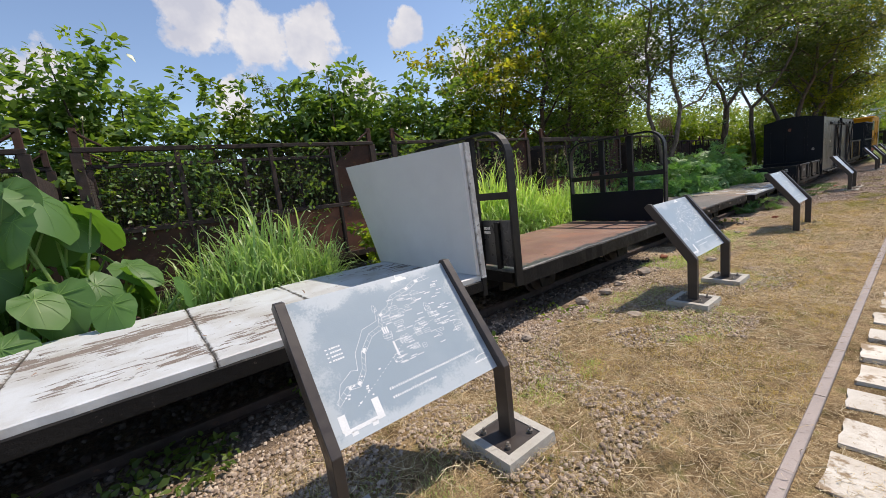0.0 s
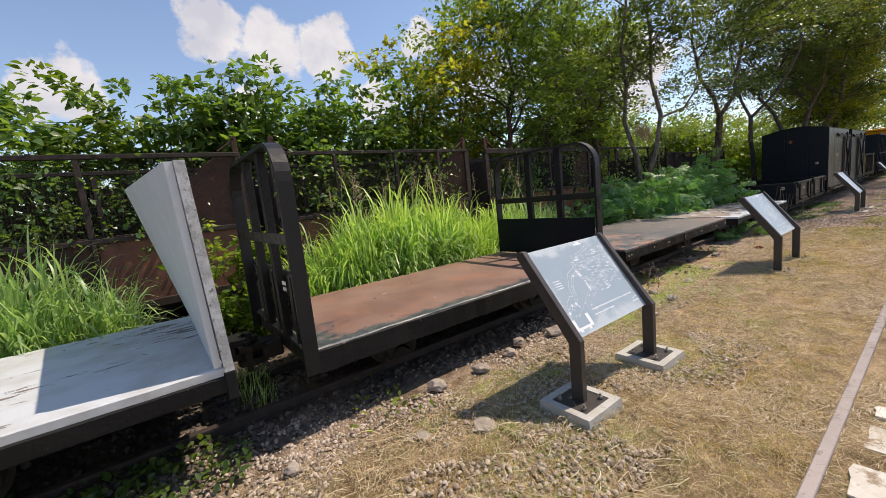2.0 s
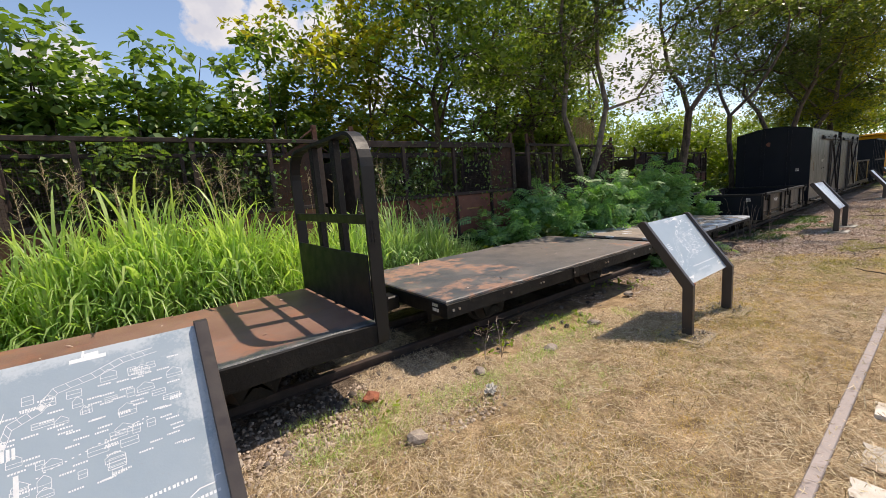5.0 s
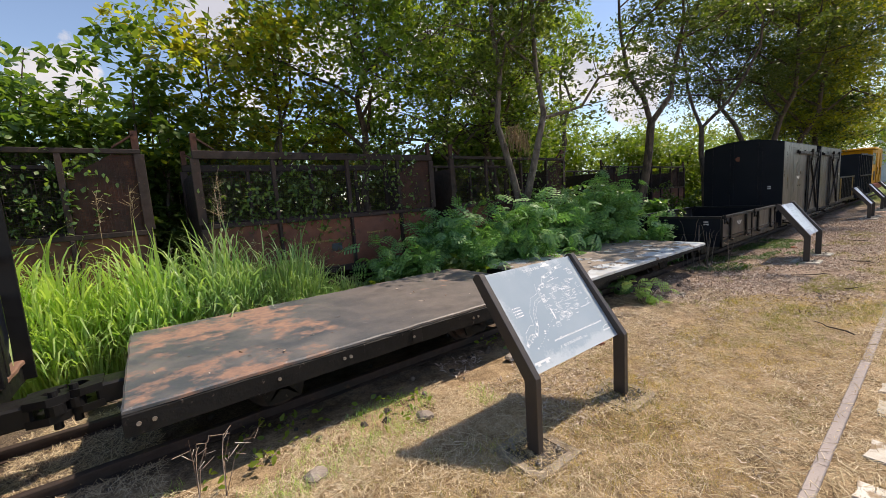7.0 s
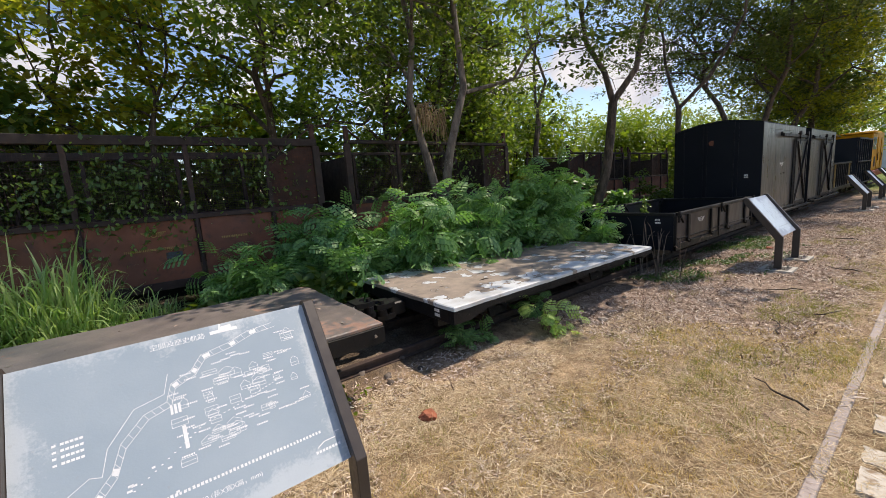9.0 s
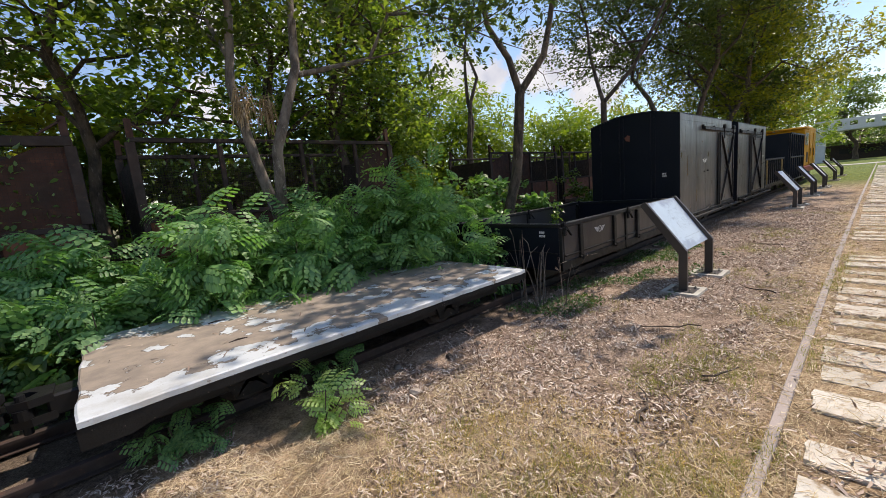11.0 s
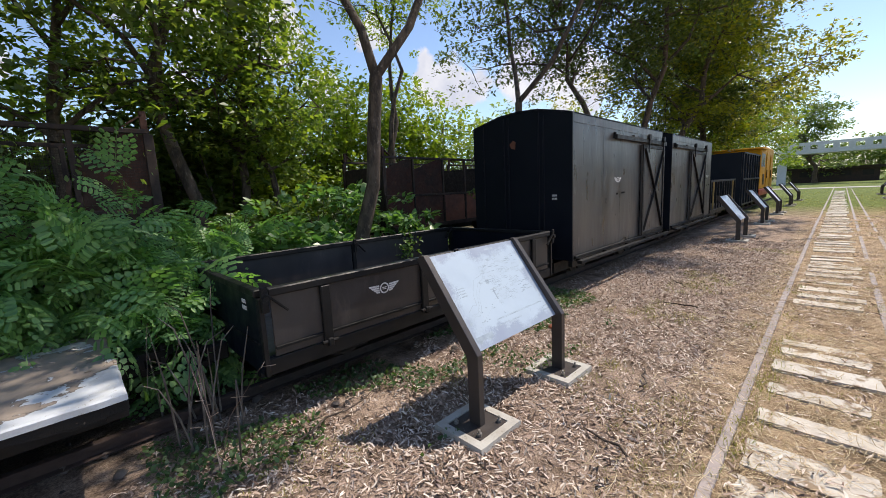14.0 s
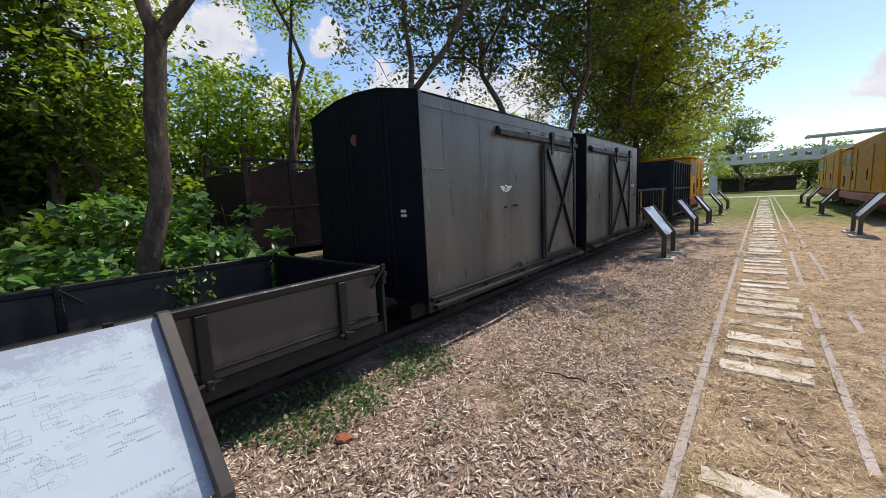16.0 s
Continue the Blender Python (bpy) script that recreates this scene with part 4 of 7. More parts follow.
def gondola():
    g = thing("open_wagon", (15.97, 2.62, 0), "low black open wagon with dropping side doors", "wagon", "wagons on the front track")
    L, wd, z0, z1 = 3.60, 1.80, 0.40, 0.905
    part("floor_plate", box(0.02, L - 0.02, 0.03, wd - 0.03, 0.40, 0.44), CAR_END, g)
    for y, s in ((0.0, -1), (wd, 1)):
        yi, yo = y, y - 0.02 * s
        if s > 0:
            yi, yo = y - 0.02, y
        lo, hi = min(y, y - 0.03 * s), max(y, y - 0.03 * s)
        part("side_sill", box(0.0, L, lo, hi, 0.32, 0.43, 0.004), BLACK_PAINT, g)
        for k, (a, b) in enumerate(((0.08, L / 2 - 0.03), (L / 2 + 0.03, L - 0.08))):
            d = part("side_door", box(a, b, lo + 0.008, hi - 0.008, 0.435, z1 - 0.055, 0.003), DOOR_SIDE, g, "dusty black steel drop door")
            part("top_rail", box(a - 0.02, b + 0.02, lo - 0.025, hi + 0.012, z1 - 0.055, z1, 0.008), BLACK_PAINT, d)
            part("ledge", box(a, b, lo - 0.014, lo + 0.007, 0.487, 0.507, 0.003) if s < 0 else box(a, b, hi - 0.007, hi + 0.014, 0.487, 0.507, 0.003), BLACK_EDGE, d)
            front = s < 0
            for x in ((0.455, 1.40) if k == 0 else (2.20, 3.17)):
                r0, r1 = (lo - 0.026, lo + 0.007) if front else (hi - 0.007, hi + 0.026)
                part("rib", box(x - 0.036, x + 0.036, r0, r1, 0.41, z1 - 0.056, 0.006), BLACK_PAINT, d)
                hy = lo - 0.03 if front else hi + 0.03
                hb = box(x - 0.02, x + 0.02, hy - 0.02, hy + 0.02, 0.40, 0.46, 0.005)
                add_cyl(hb, (x - 0.06, hy, 0.435), (x + 0.06, hy, 0.435), 0.014, 8)
                part("hinge", hb, BLACK_EDGE, d)
        mid = L / 2
        part("centre_post", box(mid - 0.026, mid + 0.026, lo - 0.01, hi + 0.02, 0.32, z1 - 0.03, 0.004), BLACK_PAINT, g)
        for x, sx in ((0.03, 1), (L - 0.03, -1), (mid, 1)):
            lb = box(x - 0.022, x + 0.022, lo - 0.05, lo - 0.026, z1 - 0.15, z1 + 0.02, 0.005)
            add_bar(lb, (x, lo - 0.04, z1 - 0.02), (x + 0.14 * sx, lo - 0.04, z1 - 0.16), 0.03, 0.016)
            add_cyl(lb, (x, lo - 0.07, z1 - 0.06), (x, lo - 0.02, z1 - 0.06), 0.022, 10)
            part("latch", lb, BLACK_EDGE, g, "worn steel latch")
    for x, s in ((0.0, -1), (L, 1)):
        a, b = min(x, x - 0.03 * s), max(x, x - 0.03 * s)
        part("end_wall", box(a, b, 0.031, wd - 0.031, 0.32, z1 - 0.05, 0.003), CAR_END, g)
        part("end_rail", box(a - 0.015, b + 0.015, 0.02, wd - 0.02, z1 - 0.05, z1 - 0.004, 0.006), BLACK_PAINT, g)
        part("corner_post", box(a, b, -0.012, 0.03, 0.32, z1 - 0.06, 0.003), BLACK_PAINT, g)
        part("corner_post", box(a, b, wd - 0.03, wd + 0.012, 0.32, z1 - 0.06, 0.003), BLACK_PAINT, g)
        part("ledge", box(a - 0.012 if s < 0 else b, a if s < 0 else b + 0.012, 0.05, wd - 0.05, 0.53, 0.545, 0.002), BLACK_EDGE, g)
    winged_badge(g, 0.98, 0.005, 0.715, 0.15)
    stencil(g, -0.002, 0.30, 0.78, 2, 0.07, "x")
    underframe(g, L, wd, 0.42)


gondola()


def boxcar(x, badge, L=3.74, d0=2.52, d1=3.70, rail=1.38):
    w = thing("covered_wagon", (x, 2.62, 0), "black steel covered wagon with braced sliding door", "wagon", "wagons on the front track")
    wd, z0, eave, ridge = 1.72, 0.42, 2.425, 2.565
    o = [(0.0, z0), (0.0, eave), (0.10, eave + 0.028), (wd * 0.3, ridge - 0.02), (wd * 0.5, ridge), (wd * 0.7, ridge - 0.02), (wd - 0.10, eave + 0.028), (wd, eave), (wd, z0)]
    for a, b in ((0.0, 0.03), (L - 0.03, L)):
        part("end_wall", prism(o, (a, b), "x"), CAR_END, w, "blue-black riveted end wall, shade in its colour")
        e = a - 0.014 if a < 1 else b
        for y in (0.42, 0.50, 1.02, 1.10, 1.50):
            part("end_rib", box(e, e + 0.014, y, y + 0.022, z0 + 0.04, 2.44 if y in (0.42, 1.50) else 2.5, 0.003), CAR_END, w)
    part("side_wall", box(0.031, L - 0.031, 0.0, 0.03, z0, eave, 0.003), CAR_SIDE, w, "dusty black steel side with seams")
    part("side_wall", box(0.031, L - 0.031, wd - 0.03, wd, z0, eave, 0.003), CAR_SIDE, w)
    ro = [(y, z + 0.004) for y, z in o[1:-1]]
    part("roof", prism(ro + [(y, z - 0.02) for y, z in reversed(ro)], (-0.012, L + 0.012), "x"), CAR_END, w, "low arched black roof")
    # seams and strips of the side
    for x0, x1, za, zb, d in ((0.0, 0.045, z0, eave, 0.006), (0.334, 0.340, 1.72, 2.30, 0.0022), (0.984, 0.989, 1.6, 2.30, 0.0018), (1.624, 1.629, 0.5, 1.5, 0.0018)):
        part("seam_strip", box(x0, x1, -d, -0.001, za, zb, 0), CAR_SIDE, w)
    part("seam_strip", box(0.05, L - 0.05, -0.007, -0.001, 2.295, 2.305, 0.001), CAR_SIDE, w)
    part("seam_strip", box(0.05, 0.33, -0.007, -0.001, 1.72, 1.732, 0.001), CAR_SIDE, w)
    rivets = bmesh.new()
    for k in range(48):
        z = z0 + 0.04 + k * 0.042
        for u in (0.022,):
            add_box(rivets, u - 0.006, u + 0.006, -0.011, -0.005, z - 0.006, z + 0.006, 0.002)
    tagged(part("rivet_row", rivets, CAR_SIDE, w), kind="stuff")
    # sliding door: rail, hangers, braced leaf
    part("door_rail", box(rail, d1 + 0.06, -0.075, -0.03, 2.145, 2.215, 0.005), BLACK_PAINT, w)
    for k in range(4):
        u = rail + 0.04 + k * (d1 - rail - 0.06) / 3
        part("rail_bracket", box(u - 0.02, u + 0.02, -0.04, -0.001, 2.16, 2.25, 0.003), BLACK_PAINT, w)
    d = part("sliding_door", box(d0, d1, -0.042, -0.014, 0.50, 2.12, 0.003), CAR_SIDE, w, "black sliding door with cross braces")
    for a, b in ((d0, d0 + 0.065), (d1 - 0.065, d1)):
        part("door_stile", box(a, b, -0.062, -0.043, 0.50, 2.12, 0.004), BLACK_PAINT, d)
    part("door_bottom", box(d0 + 0.066, d1 - 0.066, -0.06, -0.043, 0.50, 0.56, 0.004), BLACK_PAINT, d)
    part("door_top", box(d0 + 0.066, d1 - 0.066, -0.06, -0.043, 2.06, 2.12, 0.004), BLACK_PAINT, d)
    dm = (d0 + d1) / 2 + 0.05
    part("brace", bar((d0 + 0.08, -0.054, 0.58), (dm, -0.054, 1.31), 0.05, 0.018), BLACK_PAINT, d)
    part("brace", bar((dm, -0.054, 1.31), (d1 - 0.08, -0.054, 2.05), 0.05, 0.018), BLACK_PAINT, d)
    part("brace", bar((d0 + 0.08, -0.057, 2.05), (dm, -0.057, 1.31), 0.05, 0.018), BLACK_PAINT, d)
    part("brace", bar((dm, -0.057, 1.31), (d1 - 0.08, -0.057, 0.58), 0.05, 0.018), BLACK_PAINT, d)
    for u in (d0 + 0.2, d1 - 0.18):
        hb = box(u - 0.02, u + 0.02, -0.098, -0.078, 1.98, 2.30, 0.004)
        add_cyl(hb, (u, -0.11, 2.25), (u, -0.06, 2.25), 0.05, 14)
        part("door_hanger", hb, BLACK_PAINT, d, "roller hanger")
    part("lower_rail", box(-0.06, L + 0.03, -0.17, -0.10, 0.405, 0.45, 0.005), BLACK_EDGE, w)
    part("lower_rail", box(0.0, L, -0.06, -0.02, 0.455, 0.495, 0.004), BLACK_EDGE, w)
    for u in (0.12, 1.0, 1.9, 2.8, 3.5):
        part("rail_bracket", box(u - 0.02, u + 0.02, -0.10, 0.0, 0.40, 0.44, 0.004), BLACK_PAINT, w)
    part("stop", prism([(1.66, 0.50), (1.84, 0.50), (1.80, 0.56), (1.74, 0.515)], (-0.05, -0.02), "y"), BLACK_EDGE, w)
    part("sill", box(0, L, 0.0, 0.06, 0.33, 0.419, 0.004), BLACK_PAINT, w)
    part("sill", box(0, L, wd - 0.06, wd, 0.33, 0.419, 0.004), BLACK_PAINT, w)
    winged_badge(w, badge, -0.001, 1.52, 0.145)
    stencil(w, badge - 0.06, -0.001, 1.28, 1, 0.07, "y", BLACK_EDGE)
    stencil(w, badge + 0.16, -0.001, 1.29, 1, 0.13, "y", BLACK_EDGE)
    stencil(w, -0.001, 0.30, 1.32, 2, 0.07, "x")
    part("rust_patch", prism([(0.90, 2.03), (0.97, 2.05), (1.0, 2.11), (0.94, 2.16), (0.89, 2.14)], (-0.0165, -0.0145), "x"), RUST_RED, w, "small orange rust patch")
    underframe(w, L, wd, 0.45)


boxcar(20.13, 1.53, rail=1.31)
boxcar(24.5, 3.2, 3.6, 1.35, 2.75, 0.12)


def stake_wagon(x):
    w = thing("stake_wagon", (x, 2.66, 0), "low black wagon with upright slatted sides", "wagon", "wagons on the front track")
    L = 3.7
    part("deck", box(0, L, 0.0, W, 0.45, 0.56), BLACK_PAINT, w)
    for y in (0.0, W - 0.04):
        part("top_rail", box(0, L, y, y + 0.04, 1.36, 1.42), BLACK_PAINT, w)
        for k in range(11):
            u = 0.03 + k * (L - 0.1) / 10
            part("stake", box(u, u + 0.045, y, y + 0.035, 0.56, 1.36), YELLOW_MARK if k in (1, 9) and y == 0 else BLACK_PAINT, w)
    underframe(w, L, W, 0.5)


stake_wagon(28.45)


def tall_wagon(x):
    w = thing("high_sided_wagon", (x, 2.66, 0), "tall blue-black ribbed open wagon", "wagon", "wagons on the front track")
    L = 4.2
    for y in (0.0, W - 0.04):
        part("side_wall", box(0.041, L - 0.041, y, y + 0.04, 0.4, 2.36), NAVY, w)
    for u in (0.0, L - 0.04):
        part("end_wall", box(u, u + 0.04, 0.0, W, 0.4, 2.36), NAVY, w)
    for k in range(8):
        u = 0.05 + k * (L - 0.16) / 7
        part("rib", box(u, u + 0.05, -0.05, -0.001, 0.4, 2.36), NAVY, w)
    for z in (0.42, 1.35, 2.31):
        part("rail", box(0, L, -0.065, -0.051, z, z + 0.06), NAVY, w)
    part("floor_plate", box(0.05, L - 0.05, 0.05, W - 0.05, 0.4, 0.45), NAVY, w)
    underframe(w, L, W, 0.5)


tall_wagon(33.1)


def locomotive(x, y, length, width, height, turn, label, cab_first=True):
    w = thing("locomotive", (x, y, 0), label, "locomotive", "yellow locomotives", turn=turn)
    c = length * 0.32
    part("underframe", box(0, length, 0, width, 0.55, 0.85, 0.02), RED, w, "red underframe")
    part("hood", box(c + 0.005, length - 0.1, 0.04, width - 0.04, 0.855, height + 0.12, 0.06), YELLOW, w, "plain yellow engine body")
    cab = part("cab", box(0.1, c, 0.02, width - 0.02, 0.855, height - 0.06, 0.04), YELLOW, w, "yellow driver's cab")
    part("cab_roof", box(0.02, c + 0.12, -0.05, width + 0.05, height - 0.055, height, 0.02), YELLOW, cab)
    for a, b in ((0.2, width * 0.45), (width * 0.55, width - 0.2)):
        part("window", box(0.088, 0.097, a, b, height - 0.85, height - 0.25, 0.002), GLASS, cab)
    for a, b in ((0.3, c * 0.45), (c * 0.55, c - 0.2)):
        part("window", box(a, b, 0.006, 0.017, height - 0.85, height - 0.25, 0.002), GLASS, cab)
        part("window", box(a, b, width - 0.017, width - 0.006, height - 0.85, height - 0.25, 0.002), GLASS, cab)
    for y0, y1 in ((0.012, 0.036), (width - 0.036, width - 0.012)):
        for u in (c + 0.5, length * 0.72):
            d = part("side_door", box(u, u + 0.75, y0, y1, 0.95, height - 0.2, 0.006), YELLOW, w)
            part("handle", box(u + 0.08, u + 0.11, y0 - 0.03, y1 + 0.03, 1.35, 1.75, 0.004), RUST_DARK, d)
        part("grille", box(0.9, 1.4, y0 - 0.006, y1 + 0.006, 1.05, 1.55, 0.004), RUST_DARK, w, "dark louvred grille")
    part("skirt", box(0.3, length - 0.3, 0.2, width - 0.2, 0.3, 0.55, 0.01), RUST_DARK, w)
    part("buffer_beam", box(-0.08, 0.0, 0.1, width - 0.1, 0.4, 0.95, 0.01), RED, w)
    part("headlamp", cyl((0.1, width / 2, height - 0.55), (0.02, width / 2, height - 0.55), 0.11, 14), PALE_STEEL, w)
    for k in range(4):
        u = length * (0.14 + 0.24 * k)
        for v in (width / 2 - 0.42, width / 2 + 0.42):
            part("wheel", cyl((u, v - 0.05, 0.36), (u, v + 0.05, 0.36), 0.34, 20), RUST_DARK, w)


locomotive(38.3, 2.7, 5.0, 1.9, 2.75, 0, "yellow diesel locomotive with red underframe")
locomotive(55.0, -2.7, 9.4, 2.3, 2.85, 180, "yellow diesel locomotive on the opposite track")
locomotive(45.0, -2.75, 9.0, 2.3, 2.8, 180, "smaller yellow locomotive with white window frames")

# ---- rusty cane wagons on the back track ----


def wire_net(x0, x1, y, z0, z1, step=0.036, r=0.0016):
    """A net of thin wires, each a slim three-sided rod."""
    v, f = [], []

    def rod(a, b, along):
        n = len(v)
        for p in (a, b):
            for dx, dy in ((-r, -r), (r, -r), (0, r)):
                v.append((p[0], p[1] + dy, p[2] + dx) if along == "x" else (p[0] + dx, p[1] + dy, p[2]))
        for k in range(3):
            j = (k + 1) % 3
            f.append((n + k, n + j, n + 3 + j, n + 3 + k))

    for k in range(1, int((x1 - x0) / step)):
        rod((x0 + k * step, y, z0), (x0 + k * step, y, z1), "z")
    for k in range(1, int((z1 - z0) / step)):
        rod((x0, y + 0.004, z0 + k * step), (x1, y + 0.004, z0 + k * step), "x")
    return np.array(v), np.array(f)


def cane_wagon(x, y, turn, plates, seed, length=3.74, marks=True):
    w = thing("cane_wagon", (x, y, 0), "rusty wire-sided cane wagon overgrown with vines", "wagon", "cane wagons on the back track", turn=turn)
    wd, zb, zm, zt = 1.7, 0.62, 1.40, 2.39
    cuts = [0.0, 0.95 * length / 3.74, 2.08 * length / 3.74, 3.02 * length / 3.74, length]
    rng = random.Random(seed)
    # on the marked wagon the shaded band below the rail is built as depth
    band = 0.105 if marks else 0.055
    for yy, s in ((0.0, -1), (wd, 1)):
        part("top_rail", box(-0.02, length + 0.02, yy - 0.035, yy + 0.035, zt - band, zt, 0.006), RUST_DARK, w)
        part("middle_rail", box(0, length, yy - 0.04, yy + 0.03, zm - 0.03, zm + 0.03, 0.005), RUST_BROWN, w)
        part("bottom_rail", box(0, length, yy - 0.04, yy + 0.04, zb - 0.10, zb, 0.005), RUST_BROWN, w)
        for i, c in enumerate(cuts):
            wdt = 0.05 if i in (0, 4) else 0.028
            part("post", box(c - wdt, c + wdt, yy - 0.032, yy + 0.03, zm + 0.031, zt - band - 0.001, 0.004), RUST_BROWN, w)
            part("post", box(c - wdt * 0.7, c + wdt * 0.7, yy - 0.05, yy + 0.0, zb, zm - 0.031, 0.004), RUST_BROWN, w)
        for i in range(4):
            a, b = cuts[i] + 0.036, cuts[i + 1] - 0.036
            part("lower_plate", box(a, b, yy - 0.006, yy + 0.006, zb + 0.001, zm - 0.032, 0.001), RUST_RED if rng.random() < 0.7 else RUST, w, "red-brown rusted plate")
            v, f = wire_net(cuts[i] + 0.03, cuts[i + 1] - 0.03, yy, zm + 0.03, zt - band)
            ob = mesh_np("wire_net", v, f, RUST_BROWN, w)
            if i in plates and s < 0:
                o = [(a, zm + 0.035), (b, zm + 0.035), (b, zt - band - 0.005), (b - 0.22, zt - band - 0.005), (a, zt - 0.32)]
                part("upper_plate", prism(o, (yy + 0.012, yy + 0.02), "y"), RUST, w, "dark red corner plate")
    for xx in (0.0, length):
        part("end_wall", box(xx - 0.02, xx + 0.02, 0.04, wd - 0.04, zb, zt - 0.25, 0.004), RUST_DARK, w)
        # a bent bracket on the top corner
        for yy in (0.03, wd - 0.03):
            sg = 1 if xx == 0 else -1
            bm = bar((xx + 0.02 * sg, yy, zt), (xx + 0.02 * sg, yy, zt + 0.22), 0.07, 0.05)
            add_bar(bm, (xx + 0.02 * sg, yy, zt + 0.18), (xx + 0.24 * sg, yy, zt + 0.02), 0.05, 0.02)
            part("corner_bracket", bm, RUST, w)
    part("floor_plate", box(0.02, length - 0.02, 0.05, wd - 0.05, zb - 0.06, zb - 0.02), RUST_DARK, w)
    if marks:
        stencil(w, cuts[1] + 0.35, -0.008, 1.02, 1, 0.62, "y", YELLOW_MARK)
        stencil(w, cuts[2] + 0.25, -0.008, 1.08, 1, 0.30, "y", YELLOW_MARK)
        winged_badge(w, cuts[1] + 0.66, -0.009, 1.22, 0.13, YELLOW_MARK)
        part("paint_patch", box(cuts[1] + 0.75, cuts[1] + 0.92, -0.0095, -0.0075, 0.86, 0.98, 0), coat("faded_blue_paint", (0.05, 0.09, 0.12), (0.07, 0.06, 0.05), 20, rough=0.8, bump=0), w, "faded blue paint patch")
        for k in range(5):
            a = cuts[3] + 0.12 + 0.11 * k
            part("paint_patch", bar((a, -0.009, 0.92 + 0.07 * (k % 2)), (a + 0.09, -0.009, 1.18 - 0.05 * (k % 3)), 0.03, 0.003, 0), YELLOW_MARK, w, "scraped yellow paint mark")
    underframe(w, length, wd, 0.60, False)
    return w


cane_wagon(-4.5, 6.0, 0, (), 1, marks=False)
cane_wagon(-0.36, 6.0, 0, (3,), 2, marks=False)
cane_wagon(3.82, 6.0, 0, (3,), 3, 3.68, marks=False)
cane_wagon(8.06, 6.0, 0, (3,), 4)
cane_wagon(12.32, 6.02, 1.5, (3,), 5, marks=False)
cane_wagon(20.9, 7.9, 2, (0, 1), 6, marks=False)
cane_wagon(25.1, 8.05, 2, (2,), 7, marks=False)

# ---- information signs ----
FADED_PRINT = coat("faded_grey_print", (0.27, 0.32, 0.37), (0.38, 0.45, 0.51), 12, rough=0.5, bump=0)
WORN_CONCRETE = coat("worn_dusty_concrete", (0.36, 0.31, 0.24), (0.27, 0.21, 0.15), 5, (0.35, 0.65), (0.17, 0.13, 0.09), 14, (0.5, 0.62), rough=0.9, bump=0.5)
UP = Vector((0, 0.41, 0.565)).normalized()
OUT = Vector((0, -0.565, 0.41)).normalized()


def on_board(u, v, d=0.0):
    return Vector((u, 0.012, 0.462)) + UP * v + OUT * d


def add_strip(bm, pts, wide, d=0.0062, z0=0.0):
    """A painted line through points of the board."""
    for (a, b), (c, e) in zip(pts, pts[1:]):
        n = Vector((-(e - b), c - a))
        if n.length == 0:
            continue
        n = n.normalized() * wide / 2
        bm.faces.new([bm.verts.new(on_board(x, y, d)) for x, y in ((a - n.x, b - n.y), (c - n.x, e - n.y), (c + n.x, e + n.y), (a + n.x, b + n.y))])


def add_rect(bm, x, y, w, h, d=0.0062):
    bm.faces.new([bm.verts.new(on_board(u, v, d)) for u, v in ((x, y), (x + w, y), (x + w, y + h), (x, y + h))])


def words(text, u, v, size, parent, name="lettering"):
    c = bpy.data.curves.new(name, "FONT")
    c.body, c.size = text, size
    tmp = bpy.data.objects.new(name, c)
    scene.collection.objects.link(tmp)
    bpy.context.view_layer.update()
    me = bpy.data.meshes.new_from_object(tmp.evaluated_get(bpy.context.evaluated_depsgraph_get()))
    bpy.data.objects.remove(tmp)
    ob = new(name, me)
    me.materials.clear(), me.materials.append(PRINT)
    m = Matrix((Vector((1, 0, 0)).to_4d(), UP.to_4d(), OUT.to_4d(), (0, 0, 0, 1))).transposed()
    m.col[3] = (*on_board(u, v, 0.0062), 1)
    for k in range(3):
        m[3][k] = 0
    ob.parent, ob.matrix_local = parent, m


